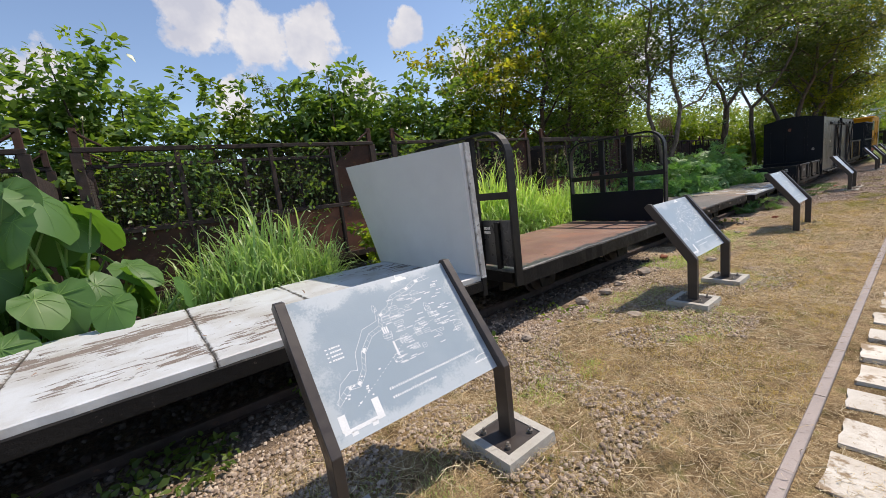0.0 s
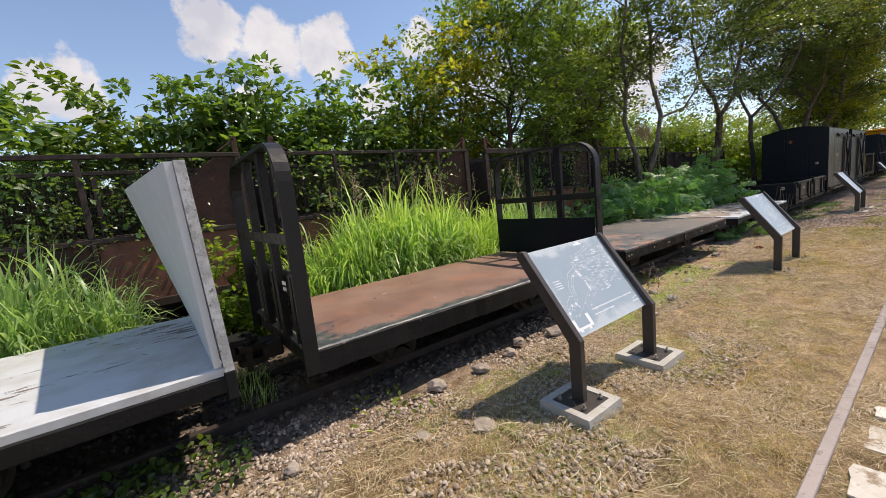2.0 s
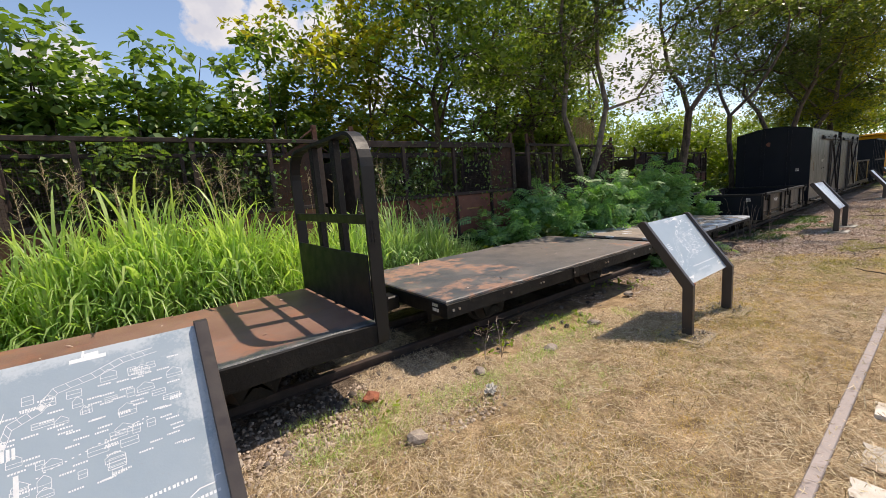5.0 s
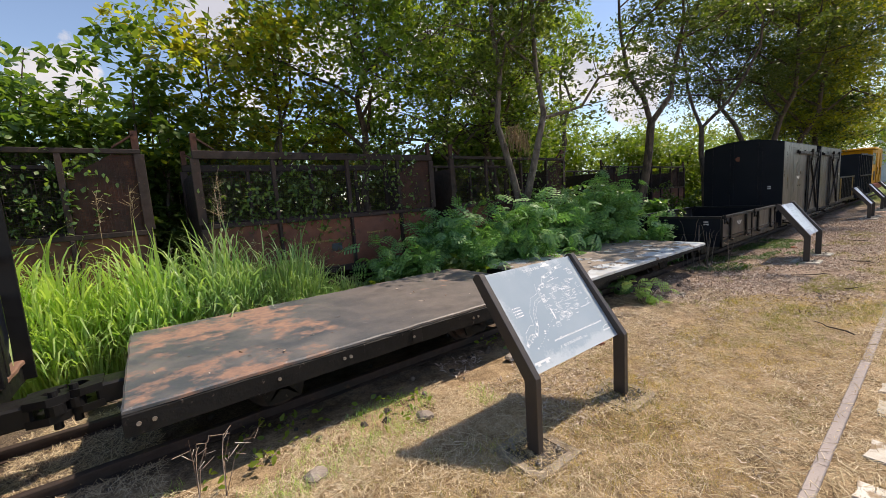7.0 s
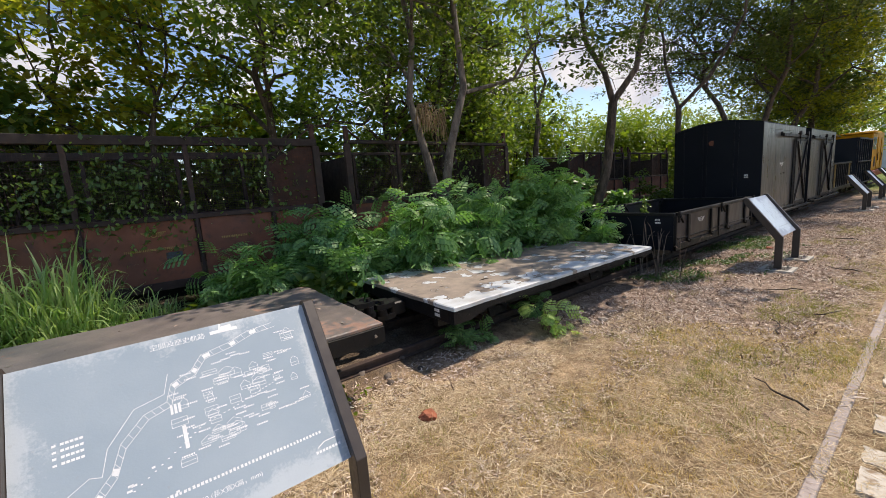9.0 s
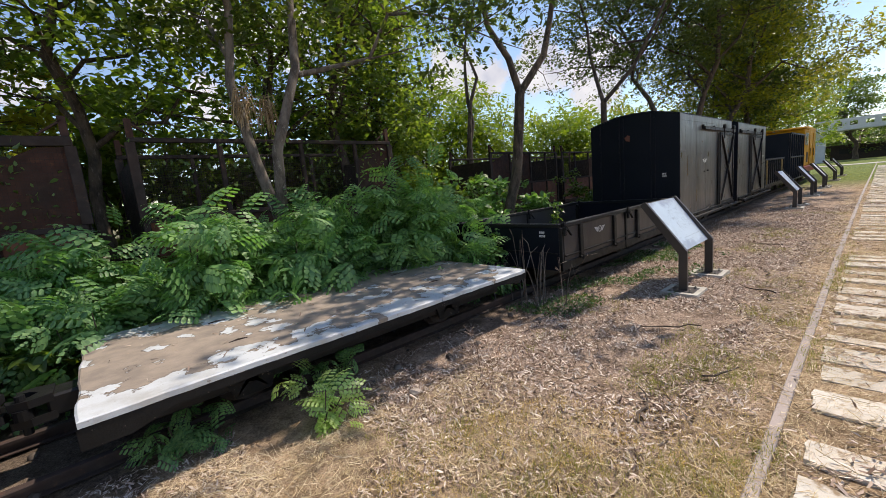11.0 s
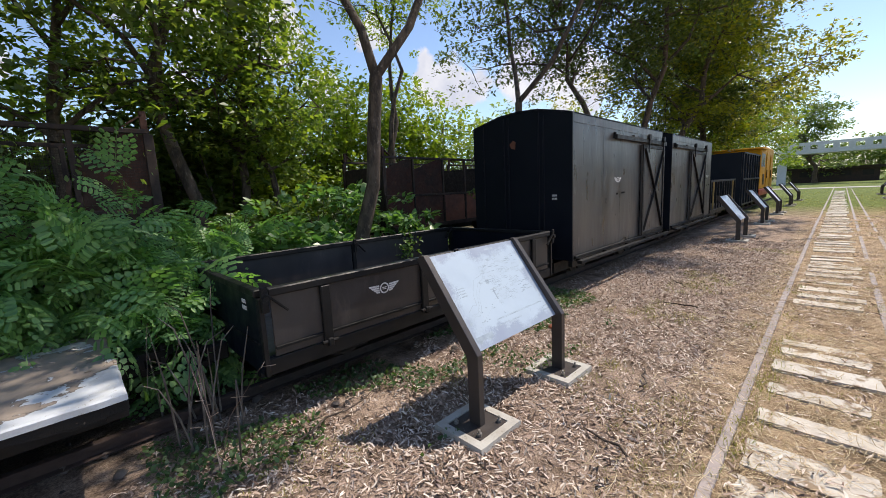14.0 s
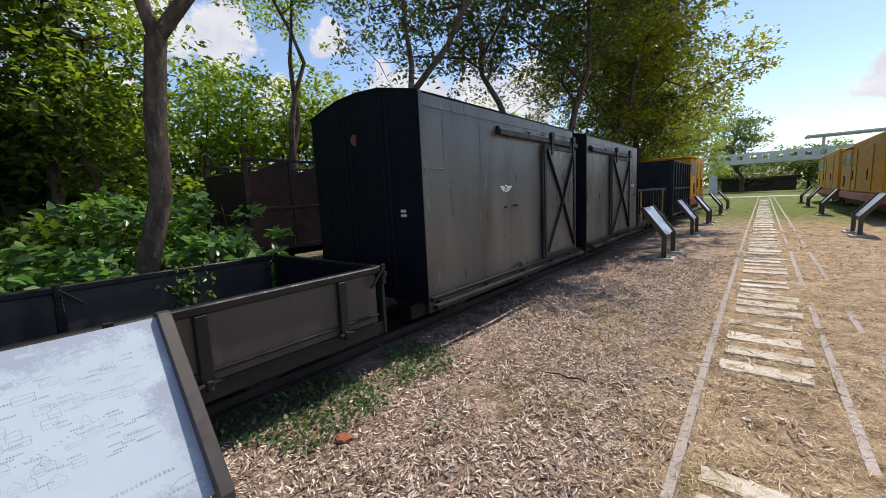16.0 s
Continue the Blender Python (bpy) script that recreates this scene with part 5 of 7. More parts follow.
def map_print(s, seed, picture, titled=False, ink=None):
    rng = random.Random(seed)
    bm = bmesh.new()
    # the winding way, with its two edges and cross ties
    way = [(0.09, 0.17), (0.16, 0.22), (0.21, 0.215), (0.26, 0.27), (0.29, 0.35), (0.36, 0.42), (0.43, 0.44), (0.45, 0.50), (0.52, 0.53), (0.56, 0.58), (0.66, 0.60), (0.74, 0.63), (0.84, 0.64)]
    for off in (-0.010, 0.010):
        add_strip(bm, [(x - off * 0.6, y + off) for x, y in way], 0.0016)
    for (a, b), (c, e) in zip(way, way[1:]):
        for t in (0.0, 0.33, 0.66):
            x, y = a + (c - a) * t, b + (e - b) * t
            add_strip(bm, [(x - 0.006, y + 0.010), (x + 0.006, y - 0.010)], 0.0014)
        if rng.random() < 0.45:
            add_strip(bm, [(a, b), ((a * 3 + c) / 4, (b * 3 + e) / 4)], 0.016)
    add_strip(bm, [(0.09, 0.17), (0.13, 0.25), (0.20, 0.29), (0.23, 0.28), (0.25, 0.36), (0.33, 0.46), (0.42, 0.48), (0.44, 0.55)], 0.002)
    # dotted second way
    dots = [(0.17, 0.13), (0.30, 0.20), (0.42, 0.27), (0.52, 0.33), (0.62, 0.35), (0.72, 0.38), (0.80, 0.40)]
    for (a, b), (c, e) in zip(dots, dots[1:]):
        for k in range(6):
            t = k / 6
            add_rect(bm, a + (c - a) * t, b + (e - b) * t, 0.006, 0.0035)
    # little houses and captions
    for k in range(110):
        x, y = rng.uniform(0.42, 0.88), rng.uniform(0.24, 0.58)
        y += 0.12 * (x - 0.65)
        if k % 3 == 0:
            w, h = rng.uniform(0.02, 0.055), rng.uniform(0.012, 0.03)
            add_strip(bm, [(x, y), (x + w, y), (x + w, y + h), (x + w / 2, y + h + rng.choice((0, 0.015))), (x, y + h), (x, y)], 0.0015)
            add_strip(bm, [(x, y + h / 2), (x + w, y + h / 2)], 0.0013)
        else:
            u = x
            while u < x + 0.035:
                d = rng.uniform(0.003, 0.006)
                add_rect(bm, u, y, d, 0.0055)
                u += d + 0.002
    for k in range(12):
        x, y = rng.uniform(0.12, 0.45), rng.uniform(0.12, 0.25)
        add_rect(bm, x, y, rng.uniform(0.008, 0.016), 0.007)
    add_rect(bm, 0.455, 0.27, 0.012, 0.08)
    for q in range(3):
        add_rect(bm, 0.43 + 0.012 * q, 0.40, 0.008, 0.035)
    for k in range(4):
        add_rect(bm, 0.12, 0.42 - 0.02 * k, 0.010, 0.007)
        for q in range(5):
            add_rect(bm, 0.14 + 0.0115 * q, 0.42 - 0.02 * k, 0.009, 0.008)
    # the small train picture above and the caption lines below
    add_strip(bm, [(0.60, 0.668), (0.70, 0.668)], 0.014)
    add_strip(bm, [(0.635, 0.675), (0.64, 0.70)], 0.007)
    add_strip(bm, [(0.64, 0.68), (0.68, 0.682)], 0.014)
    for row, (a, b) in enumerate(((0.34, 0.90),) if titled else ((0.34, 0.90), (0.34, 0.60))):
        u = a
        while u < b:
            add_rect(bm, u, 0.135 - 0.042 * row, rng.uniform(0.006, 0.009), rng.uniform(0.009, 0.012))
            u += 0.0125
    add_strip(bm, [(0.87, 0.085), (0.90, 0.10), (0.95, 0.10), (0.95, 0.12), (0.97, 0.12)], 0.004)
    for q in range(8):
        add_rect(bm, 0.86 + 0.013 * q, 0.065, 0.009, 0.010)
    # a white silhouette of the wagon in the lower corner
    for a, b, w, h in picture:
        add_rect(bm, a, b, w, h, 0.0066)
    tagged(part("map_print", bm, ink or PRINT, s, "line map and caption bars"), kind="stuff")


PICTURES = {
    "headboard": ((0.07, 0.04, 0.20, 0.018), (0.065, 0.055, 0.035, 0.07), (0.235, 0.055, 0.035, 0.08), (0.10, 0.025, 0.03, 0.02), (0.20, 0.025, 0.03, 0.02)),
    "flat": ((0.07, 0.05, 0.15, 0.014), (0.09, 0.036, 0.03, 0.02), (0.17, 0.036, 0.03, 0.02)),
    "open": ((0.07, 0.05, 0.17, 0.035), (0.09, 0.036, 0.03, 0.02), (0.18, 0.036, 0.03, 0.02)),
}


def sign(x, y, board, picture, title=False, turn=0.0, slab_h=0.05, printed=True, footing=None):
    s = thing("information_sign", (x, y, 0), "slanted grey map sign on dark brown steel posts", "sign", "signs along the wagons", turn=turn)
    bm = bmesh.new()
    w, h = 0.985, 0.70
    c = [on_board(u, v, d) for d in (-0.006, 0.006) for u, v in ((0.022, 0.0), (w, 0.0), (w, h), (0.022, h))]
    vs = [bm.verts.new(p) for p in c]
    for f in ((3, 2, 1, 0), (4, 5, 6, 7), (0, 1, 5, 4), (1, 2, 6, 5), (2, 3, 7, 6), (3, 0, 4, 7)):
        bm.faces.new([vs[i] for i in f])
    plate = part("board", bm, BOARDS[board], s, "sun-bleached grey plate, sky reflection in its tone")
    if printed:
        map_print(plate, int(x * 10) + 5, PICTURES[picture], title, FADED_PRINT if board == 2 else None)
    if title:
        words("空間及歷史軌跡", 0.40, 0.655, 0.026, plate)
        words("X 1,820 X 550 (長X寬X高，mm)", 0.36, 0.082, 0.022, plate)
    for u in (-0.004, 1.006):
        o = [(-0.045, 0.0), (0.045, 0.0), (0.045, 0.44), (0.465, 1.015), (0.432, 1.05), (0.395, 1.05), (-0.045, 0.475)]
        p = prism(o, (u - 0.024, u + 0.024), "x")
        bmesh.ops.bevel(p, geom=p.edges[:], offset=0.003, segments=1, affect="EDGES")
        part("post", p, SIGN_FRAME, s, "bent dark brown steel post")
    for u in (0.0, 1.002):
        # a concrete collar round a steel foot plate with bolts
        sl = bmesh.new()
        a, b, hh = 0.20, 0.135, slab_h
        out_lo = [sl.verts.new((u + p * a, q * a, -0.06)) for p, q in ((-1, -1), (1, -1), (1, 1), (-1, 1))]
        out_hi = [sl.verts.new((u + p * (a - 0.01), q * (a - 0.01), hh)) for p, q in ((-1, -1), (1, -1), (1, 1), (-1, 1))]
        in_hi = [sl.verts.new((u + p * b, q * b, hh)) for p, q in ((-1, -1), (1, -1), (1, 1), (-1, 1))]
        in_lo = [sl.verts.new((u + p * b, q * b, hh - 0.014)) for p, q in ((-1, -1), (1, -1), (1, 1), (-1, 1))]
        for k in range(4):
            j = (k + 1) % 4
            for lo, hi in ((out_lo, out_hi), (out_hi, in_hi), (in_hi, in_lo)):
                sl.faces.new((lo[k], lo[j], hi[j], hi[k]))
        sl.faces.new(in_lo), sl.faces.new(out_lo[::-1])
        bmesh.ops.recalc_face_normals(sl, faces=sl.faces)
        part("footing", sl, footing or CONCRETE, s, "square concrete footing")
        part("foot_plate", box(u - 0.13, u + 0.13, -0.13, 0.13, hh - 0.013, hh - 0.003, 0.002), SIGN_FRAME, s)
        for p, q in ((-1, -1), (1, -1), (1, 1), (-1, 1)):
            nb = cyl((u + p * 0.095, q * 0.095, hh - 0.002), (u + p * 0.095, q * 0.095, hh + 0.016), 0.016, 6)
            add_cyl(nb, (u + p * 0.095, q * 0.095, hh + 0.014), (u + p * 0.095, q * 0.095, hh + 0.036), 0.008, 8)
            part("bolt", nb, BOLT, s)
    return s


sign(0.46, 1.48, 0, "headboard", slab_h=0.045)
sign(4.40, 1.51, 0, "headboard", slab_h=0.05)
sign(9.165, 1.495, 0, "flat", True, slab_h=0.0, footing=WORN_CONCRETE)
sign(16.845, 1.575, 2, "open", slab_h=0.02)
far_sign = sign(26.25, 1.66, 2, "open", slab_h=0.03)
for x in (30.6, 34.6, 39.8, 44.6):
    copy_thing(far_sign, pose(x, 1.7, 0))
for x in (32.4, 40.4, 46.8, 52.0):
    copy_thing(far_sign, pose(x, -1.75, 0, 0, 0, 180))

# ---- trees and shrubs ----


def clumped(rng, tips, leaves, size, template, clump, flat=0.5, floor=0.15):
    """Leaves in dense uneven clumps about the tips, most of them hanging outwards."""
    per = 34
    n = max(3, leaves // per)
    weight = rng.uniform(0.15, 1.0, len(tips))
    c = tips[rng.choice(len(tips), n, p=weight / weight.sum())] + rng.normal(0, clump * 0.75, (n, 3)) * np.array([1, 1, 0.7])
    rad = clump * rng.uniform(0.35, 0.8, n)
    k = np.repeat(np.arange(n), per)
    d = rng.normal(0, 1, (n * per, 3))
    d /= np.linalg.norm(d, axis=1)[:, None]
    spot = c[k] + d * (rad[k] * rng.uniform(0.2, 1.0, n * per) ** 0.5)[:, None] * np.array([1, 1, flat])
    spot[:, 2] = np.maximum(spot[:, 2], floor)
    yaw = np.arctan2(d[:, 1], d[:, 0]) - math.pi / 2 + rng.normal(0, 0.8, n * per)
    return spread(template, spot, turns_np(rng, n * per, 0.5, yaw), rng.uniform(0.6, 1.25, n * per) * size)


def tree(x, y, h, spread_r, leaves, size, material, seed, bark=None, trunk_r=0.11, fork=0.35, lean=(0, 0), limbs=9, template=None, clump=0.6, label="leafy green tree", bare=0.35, leaders=((0, 0),), bias=(0, 0), low=0.0):
    """A tree: a trunk that may fork into leaders, limbs from bare height upwards, twigs, and a crown of leaf clumps."""
    rng = np.random.default_rng(seed)
    t = thing("tree", (x, y, -0.04), label, "tree")
    tubes, tips = [], []
    fz = h * fork
    foot = [np.array([0, 0, -0.02])]
    for k in range(1, 5):
        q = k / 4
        foot.append(np.array([lean[0] * q, lean[1] * q, fz * q]) + np.append(rng.normal(0, 0.018 * h * 0.3, 2), 0))
    tubes.append(tube_np(foot, [trunk_r * (1.4, 1.05, 0.97, 0.93, 0.9)[k] for k in range(5)], 9))
    for li, (lx, ly) in enumerate(leaders):
        end = foot[-1] + np.array([lx, ly, (h - fz) * rng.uniform(0.82, 0.95)])
        lead = [foot[-1]]
        bow = rng.normal(0, 0.05 * h, 2)
        for k in range(1, 8):
            q = k / 7
            side = np.append(bow * math.sin(q * math.pi) + rng.normal(0, 0.014 * h, 2), 0)
            out = np.array([lx, ly, 0]) * 0.25 * math.sin(q * math.pi)
            lead.append(foot[-1] * (1 - q) + end * q + side + out)
        r0 = trunk_r * (0.88 if len(leaders) == 1 else 0.68)
        tubes.append(tube_np(lead, [r0 * (1 - 0.12 * k) for k in range(8)], 8))
        count = max(3, limbs // len(leaders))
        for i in range(count):
            z = bare * h + (h * 0.9 - bare * h) * (i + rng.uniform(0, 0.8)) / count
            q = min(max((z - fz) / (end[2] - fz), 0.02), 0.98) * 7
            k0 = int(q)
            root = lead[k0] * (1 - q + k0) + lead[k0 + 1] * (q - k0)
            a = 2.4 * i + rng.uniform(-0.6, 0.6) + li * 1.7
            reach = spread_r * (1.0 - 0.55 * ((z / h - bare) / (1 - bare)) ** 1.5) * rng.uniform(0.65, 1.1)
            tip = root + np.array([math.cos(a) * reach + bias[0], math.sin(a) * reach + bias[1], reach * rng.uniform(0.25, 0.7) - low * reach])
            limb = [root]
            for k in range(1, 6):
                s = k / 5
                limb.append(root * (1 - s) + tip * s + np.array([0, 0, 0.12 * reach * math.sin(s * math.pi)]) + rng.normal(0, 0.045 * reach, 3))
            rl = r0 * (1 - 0.105 * q) * 0.6
            tubes.append(tube_np(limb, [rl * (1 - 0.17 * k) for k in range(6)], 6))
            for k in range(1, 6):
                for _ in range(2):
                    d = rng.normal(0, 1, 3)
                    d[2] = d[2] * 0.5 + 0.15 - low
                    d /= np.linalg.norm(d)
                    e = limb[k] + d * reach * rng.uniform(0.2, 0.45)
                    m = (limb[k] + e) / 2 + rng.normal(0, 0.05, 3)
                    tubes.append(tube_np([limb[k], m, e], [rl * 0.36, rl * 0.22, rl * 0.08], 5))
                    tips += [m, e]
            tips += [tip, tip]
        tips += [lead[-1], lead[-1]]
    v, f = join(tubes)
    mesh_np("trunk", v, f, bark or BARK, t, True)
    v, f = clumped(rng, np.array(tips), leaves, size, template or OVAL_T, clump)
    mesh_np("crown", v, f, material, t)
    return t


def shrub(x, y, h, r, leaves, size, material, seed, template=None, label="dense green shrub", name="shrub", stems=7, squash=1.0, category="shrub", low=0.25):
    """A low mass of leaves on several stems, uneven on top."""
    rng = np.random.default_rng(seed)
    t = thing(name, (x, y, -0.05), label, category)
    tubes, tips = [], []
    for i in range(stems):
        a, rr = rng.uniform(0, 2 * math.pi), r * math.sqrt(rng.uniform(0.02, 1.0))
        end = np.array([math.cos(a) * rr, math.sin(a) * rr * squash, h * rng.uniform(0.55, 1.0)])
        base = np.array([end[0] * 0.35, end[1] * 0.35, 0])
        mid = (base + end) / 2 + rng.normal(0, 0.08 * h, 3)
        tubes.append(tube_np([base, mid, end], [0.022 * h * 0.5, 0.014 * h * 0.5, 0.005], 5))
        for q in np.linspace(low, 1.0, 5):
            for _ in range(2):
                tips.append(base * (1 - q) + end * q + rng.normal(0, 0.12 * r, 3))
    v, f = join(tubes)
    tagged(mesh_np("stem", v, f, BARK, t, True), kind="stuff")
    tips = np.array(tips)
    if template is FEATHER_T:
        spot = tips[rng.integers(0, len(tips), leaves)] + rng.normal(0, 1, (leaves, 3)) * np.array([0.28 * r, 0.28 * r * squash, 0.14 * h])
        spot[:, 2] = np.clip(spot[:, 2], 0.05, h * 1.2)
        v, f = spread(template, spot, turns_np(rng, leaves, 0.55), rng.uniform(0.6, 1.25, leaves) * size)
    else:
        v, f = clumped(rng, tips, leaves, size, template or OVAL_T, 0.36 * r, 0.7, 0.05)
    mesh_np("foliage", v, f, material, t)
    return t


# low leafy thicket behind the cane wagons, lower where the sky shows
for i, (x, y, h, r, m) in enumerate(((-7.5, 9.5, 5.0, 2.2, LEAF), (-5.0, 9.0, 4.9, 1.9, LEAF_DARK), (-3.0, 9.2, 4.6, 1.5, LEAF), (-1.4, 8.8, 4.4, 1.2, LEAF), (0.0, 9.0, 4.5, 1.2, LEAF), (1.3, 9.4, 3.8, 1.1, LEAF), (2.5, 9.2, 3.8, 1.0, LEAF_DARK), (3.6, 8.7, 4.5, 1.0, LEAF), (4.9, 8.8, 4.3, 1.2, LEAF), (6.1, 8.9, 4.2, 1.2, LEAF), (7.3, 8.9, 4.3, 1.2, LEAF_DARK), (8.6, 9.4, 3.9, 1.2, LEAF))):
    shrub(x, y, h, r, 7200, 0.17, LEAF_BROAD if m is LEAF else LEAF, 100 + i, LEAF_T, "broad-leaved thicket behind the rusty wagons", "thicket", 14, 0.8, low=0.45)
# taller dark growth farther on
for i, (x, y, h, r, m) in enumerate(((9.8, 12.2, 3.6, 1.7, LEAF), (12.2, 12.0, 4.9, 1.8, LEAF_DARK), (15.0, 12.4, 4.2, 1.7, LEAF), (18.6, 12.8, 4.0, 2.0, LEAF_LIGHT), (21.6, 14.5, 5.6, 2.4, LEAF_LIGHT), (25.0, 15.5, 6.2, 2.6, LEAF_LIGHT), (28.4, 14.5, 5.9, 2.6, LEAF_LIGHT), (31.6, 13.0, 5.2, 2.6, LEAF_LIGHT), (35.0, 11.5, 5.0, 2.6, LEAF_LIGHT), (39.0, 10.5, 4.6, 2.6, LEAF_LIGHT), (44.0, 10.0, 4.6, 2.8, LEAF_LIGHT))):
    shrub(x, y, h, r, 12500 if m is LEAF_LIGHT else 5200, 0.23 if m is LEAF_LIGHT else 0.26, m, 130 + i, OVAL_T if m is LEAF_LIGHT else LEAF_T, "tall bank of leafy bushes", "thicket", 15, 0.8, low=0.3)
tree(9.6, 8.9, 6.2, 2.0, 5800, 0.15, LEAF_MANGO, 201, BARK, 0.07, 0.3, label="mango tree with bronze and yellow-green leaves", template=LEAF_T, clump=0.5, bare=0.3, leaders=((0.3, 0), (-0.5, 0.2), (0.9, 0.1)), limbs=12)
tree(12.0, 9.0, 8.6, 2.6, 14000, 0.165, LEAF_DARK, 202, BARK, 0.10, 0.3, label="dark green tree behind the wagons", clump=0.7, bare=0.26, limbs=13)
tree(15.2, 9.6, 8.8, 2.8, 6000, 0.16, LEAF_DARK, 220, BARK, 0.11, 0.3, label="dark green tree in the thicket", clump=0.7, bare=0.25, limbs=13)
tree(13.72, 5.55, 9.0, 2.9, 15000, 0.13, LEAF_PALE, 203, BARK_PALE, 0.115, 0.125, limbs=12, leaders=((0.55, -0.1), (-0.6, -0.3)), bare=0.31, bias=(0.0, 0.2), label="forked tree with pale bark growing by the wagon", clump=0.6)
tree(17.4, 9.5, 9.0, 2.6, 9000, 0.16, LEAF_DARK, 204, BARK, 0.13, 0.36, lean=(-0.5, 0.2), label="dense green tree with dark trunk", clump=0.7, bare=0.22, limbs=14)
tree(18.55, 5.5, 9.2, 1.4, 7500, 0.14, LEAF_PALE, 205, BARK, 0.115, 0.36, lean=(0.35, -0.3), leaders=((0.2, -0.6), (-0.3, 0.3)), bare=0.56, bias=(-0.8, -2.6), limbs=12, label="slender forked tree by the open wagon", clump=0.6)
tree(18.5, 10.4, 8.6, 2.0, 7500, 0.17, LEAF_DARK, 221, BARK, 0.11, 0.3, label="dense dark tree behind the open wagon", clump=0.65, bare=0.16, limbs=14)
tree(19.1, 10.0, 7.2, 1.3, 7000, 0.16, LEAF_DARK, 222, BARK, 0.08, 0.3, label="narrow dark tree behind the open wagon", clump=0.6, bare=0.2, limbs=12)
shrub(17.6, 11.8, 4.6, 1.7, 5000, 0.24, LEAF_DARK, 160, LEAF_T, "dark leafy bank behind the trees", "thicket", 14, 0.8, low=0.45)
tree(24.2, 11.9, 10.5, 1.9, 4200, 0.15, LEAF_LIGHT, 206, BARK, 0.15, 0.3, lean=(0.2, 0.2), limbs=9, leaders=((-0.6, 0.2), (0.9, -0.2)), bare=0.66, label="curved forked tree with thin branches", clump=0.55)
tree(23.1, 5.4, 9.6, 2.5, 5200, 0.13, LEAF_PALE, 207, BARK, 0.09, 0.36, leaders=((-0.4, 0.1), (0.5, 0)), bare=0.48, bias=(0.5, 0.6), label="forked tree standing behind the covered wagon", clump=0.6)
tree(26.0, 5.4, 9.8, 3.0, 16000, 0.13, LEAF_PALE, 208, BARK, 0.10, 0.3, lean=(0.3, -0.2), bare=0.42, bias=(0.2, 0.4), label="tree leaning over the covered wagons", clump=0.7, limbs=12)
tree(29.5, 5.3, 10.8, 3.5, 25000, 0.15, LEAF_PALE, 209, BARK, 0.12, 0.3, lean=(0.2, -0.3), bare=0.36, bias=(0, 0.4), label="large tree leaning over the wagons", clump=0.75, limbs=13)
tree(33.5, 5.2, 12.0, 3.3, 27000, 0.165, LEAF_YELLOW, 210, BARK, 0.13, 0.28, lean=(0.2, -0.5), bare=0.25, bias=(0, -0.1), label="large tree with sunlit yellow-green leaves", clump=0.8, limbs=13)
tree(38.0, 5.4, 13.0, 3.6, 36000, 0.19, LEAF_PALE, 211, BARK, 0.14, 0.28, lean=(0, -0.5), bare=0.16, bias=(0, -0.5), label="large tree beside the track", clump=0.85, limbs=13)
tree(43.5, 6.0, 9.8, 3.8, 20000, 0.19, LEAF_YELLOW, 212, BARK, 0.14, 0.25, bare=0.18, label="large tree with sunlit leaves", clump=0.9, low=0.2, limbs=13)
tree(50.0, 6.5, 9.0, 4.0, 16000, 0.22, LEAF_LIGHT, 213, BARK, 0.14, 0.2, bare=0.12, label="broad tree at the end of the row", clump=1.0, low=0.3, limbs=13)
tree(-0.6, 11.5, 5.6, 0.9, 900, 0.13, LEAF_LIGHT, 214, BARK, 0.035, 0.5, label="thin young tree with few leaves", clump=0.3, limbs=8)
tree(3.2, 11.0, 5.2, 0.9, 700, 0.11, LEAF, 215, BARK, 0.04, 0.45, label="thin half-bare young tree", clump=0.3, limbs=9)
tree(6.9, 11.6, 4.8, 0.8, 1300, 0.13, LEAF_LIGHT, 216, BARK, 0.04, 0.45, label="thin light green young tree", clump=0.3, limbs=8)
# far trees at the end of the line
for i, (x, y, h, r) in enumerate(((100, 3, 13, 5), (96, 12, 13, 6), (112, -6, 6.5, 4.5), (120, -18, 7, 5), (118, -30, 7, 5), (110, -44, 7, 5), (125, -58, 8, 6), (140, 6, 8, 6))):
    tree(x, y, h, r, 7000, 0.46, LEAF_DARK if i % 2 else LEAF, 230 + i, BARK, 0.3, 0.2, label="distant green tree beyond the lawn", clump=1.7, bare=0.15, low=0.2, limbs=12)

for i in range(13):
    tree(128 + 7 * math.sin(i * 2.1), -82 + 9.0 * i, 6.5 + 1.2 * math.sin(i * 1.7), 5.0, 3200, 0.6, LEAF_DARK if i % 3 else LEAF, 260 + i, BARK, 0.3, 0.15, label="distant tree in the far tree line", clump=1.8, bare=0.08, low=0.2, limbs=10)

# feathery shrubs behind the grey wagon
for i, (x, y, h, r, n) in enumerate(((10.6, 5.1, 0.9, 0.5, 300), (11.6, 5.0, 1.15, 0.62, 560), (12.5, 4.85, 1.25, 0.65, 640), (13.4, 4.8, 1.25, 0.7, 680), (14.3, 4.8, 1.3, 0.7, 680), (15.1, 4.6, 1.5, 0.6, 620), (15.75, 3.75, 0.85, 0.32, 170), (16.5, 5.25, 1.2, 0.65, 420))):
    shrub(x, y, h, r, int(n * 0.92), 0.36, FERN, 300 + i, FEATHER_T, "feathery-leaved shrub growing against the wagon", "feathery_shrub", 10)
shrub(12.82, 2.58, 0.30, 0.20, 26, 0.19, BLADE, 320, FEATHER_T, "small feathery seedling beside the wagon", "feathery_shrub", 4)
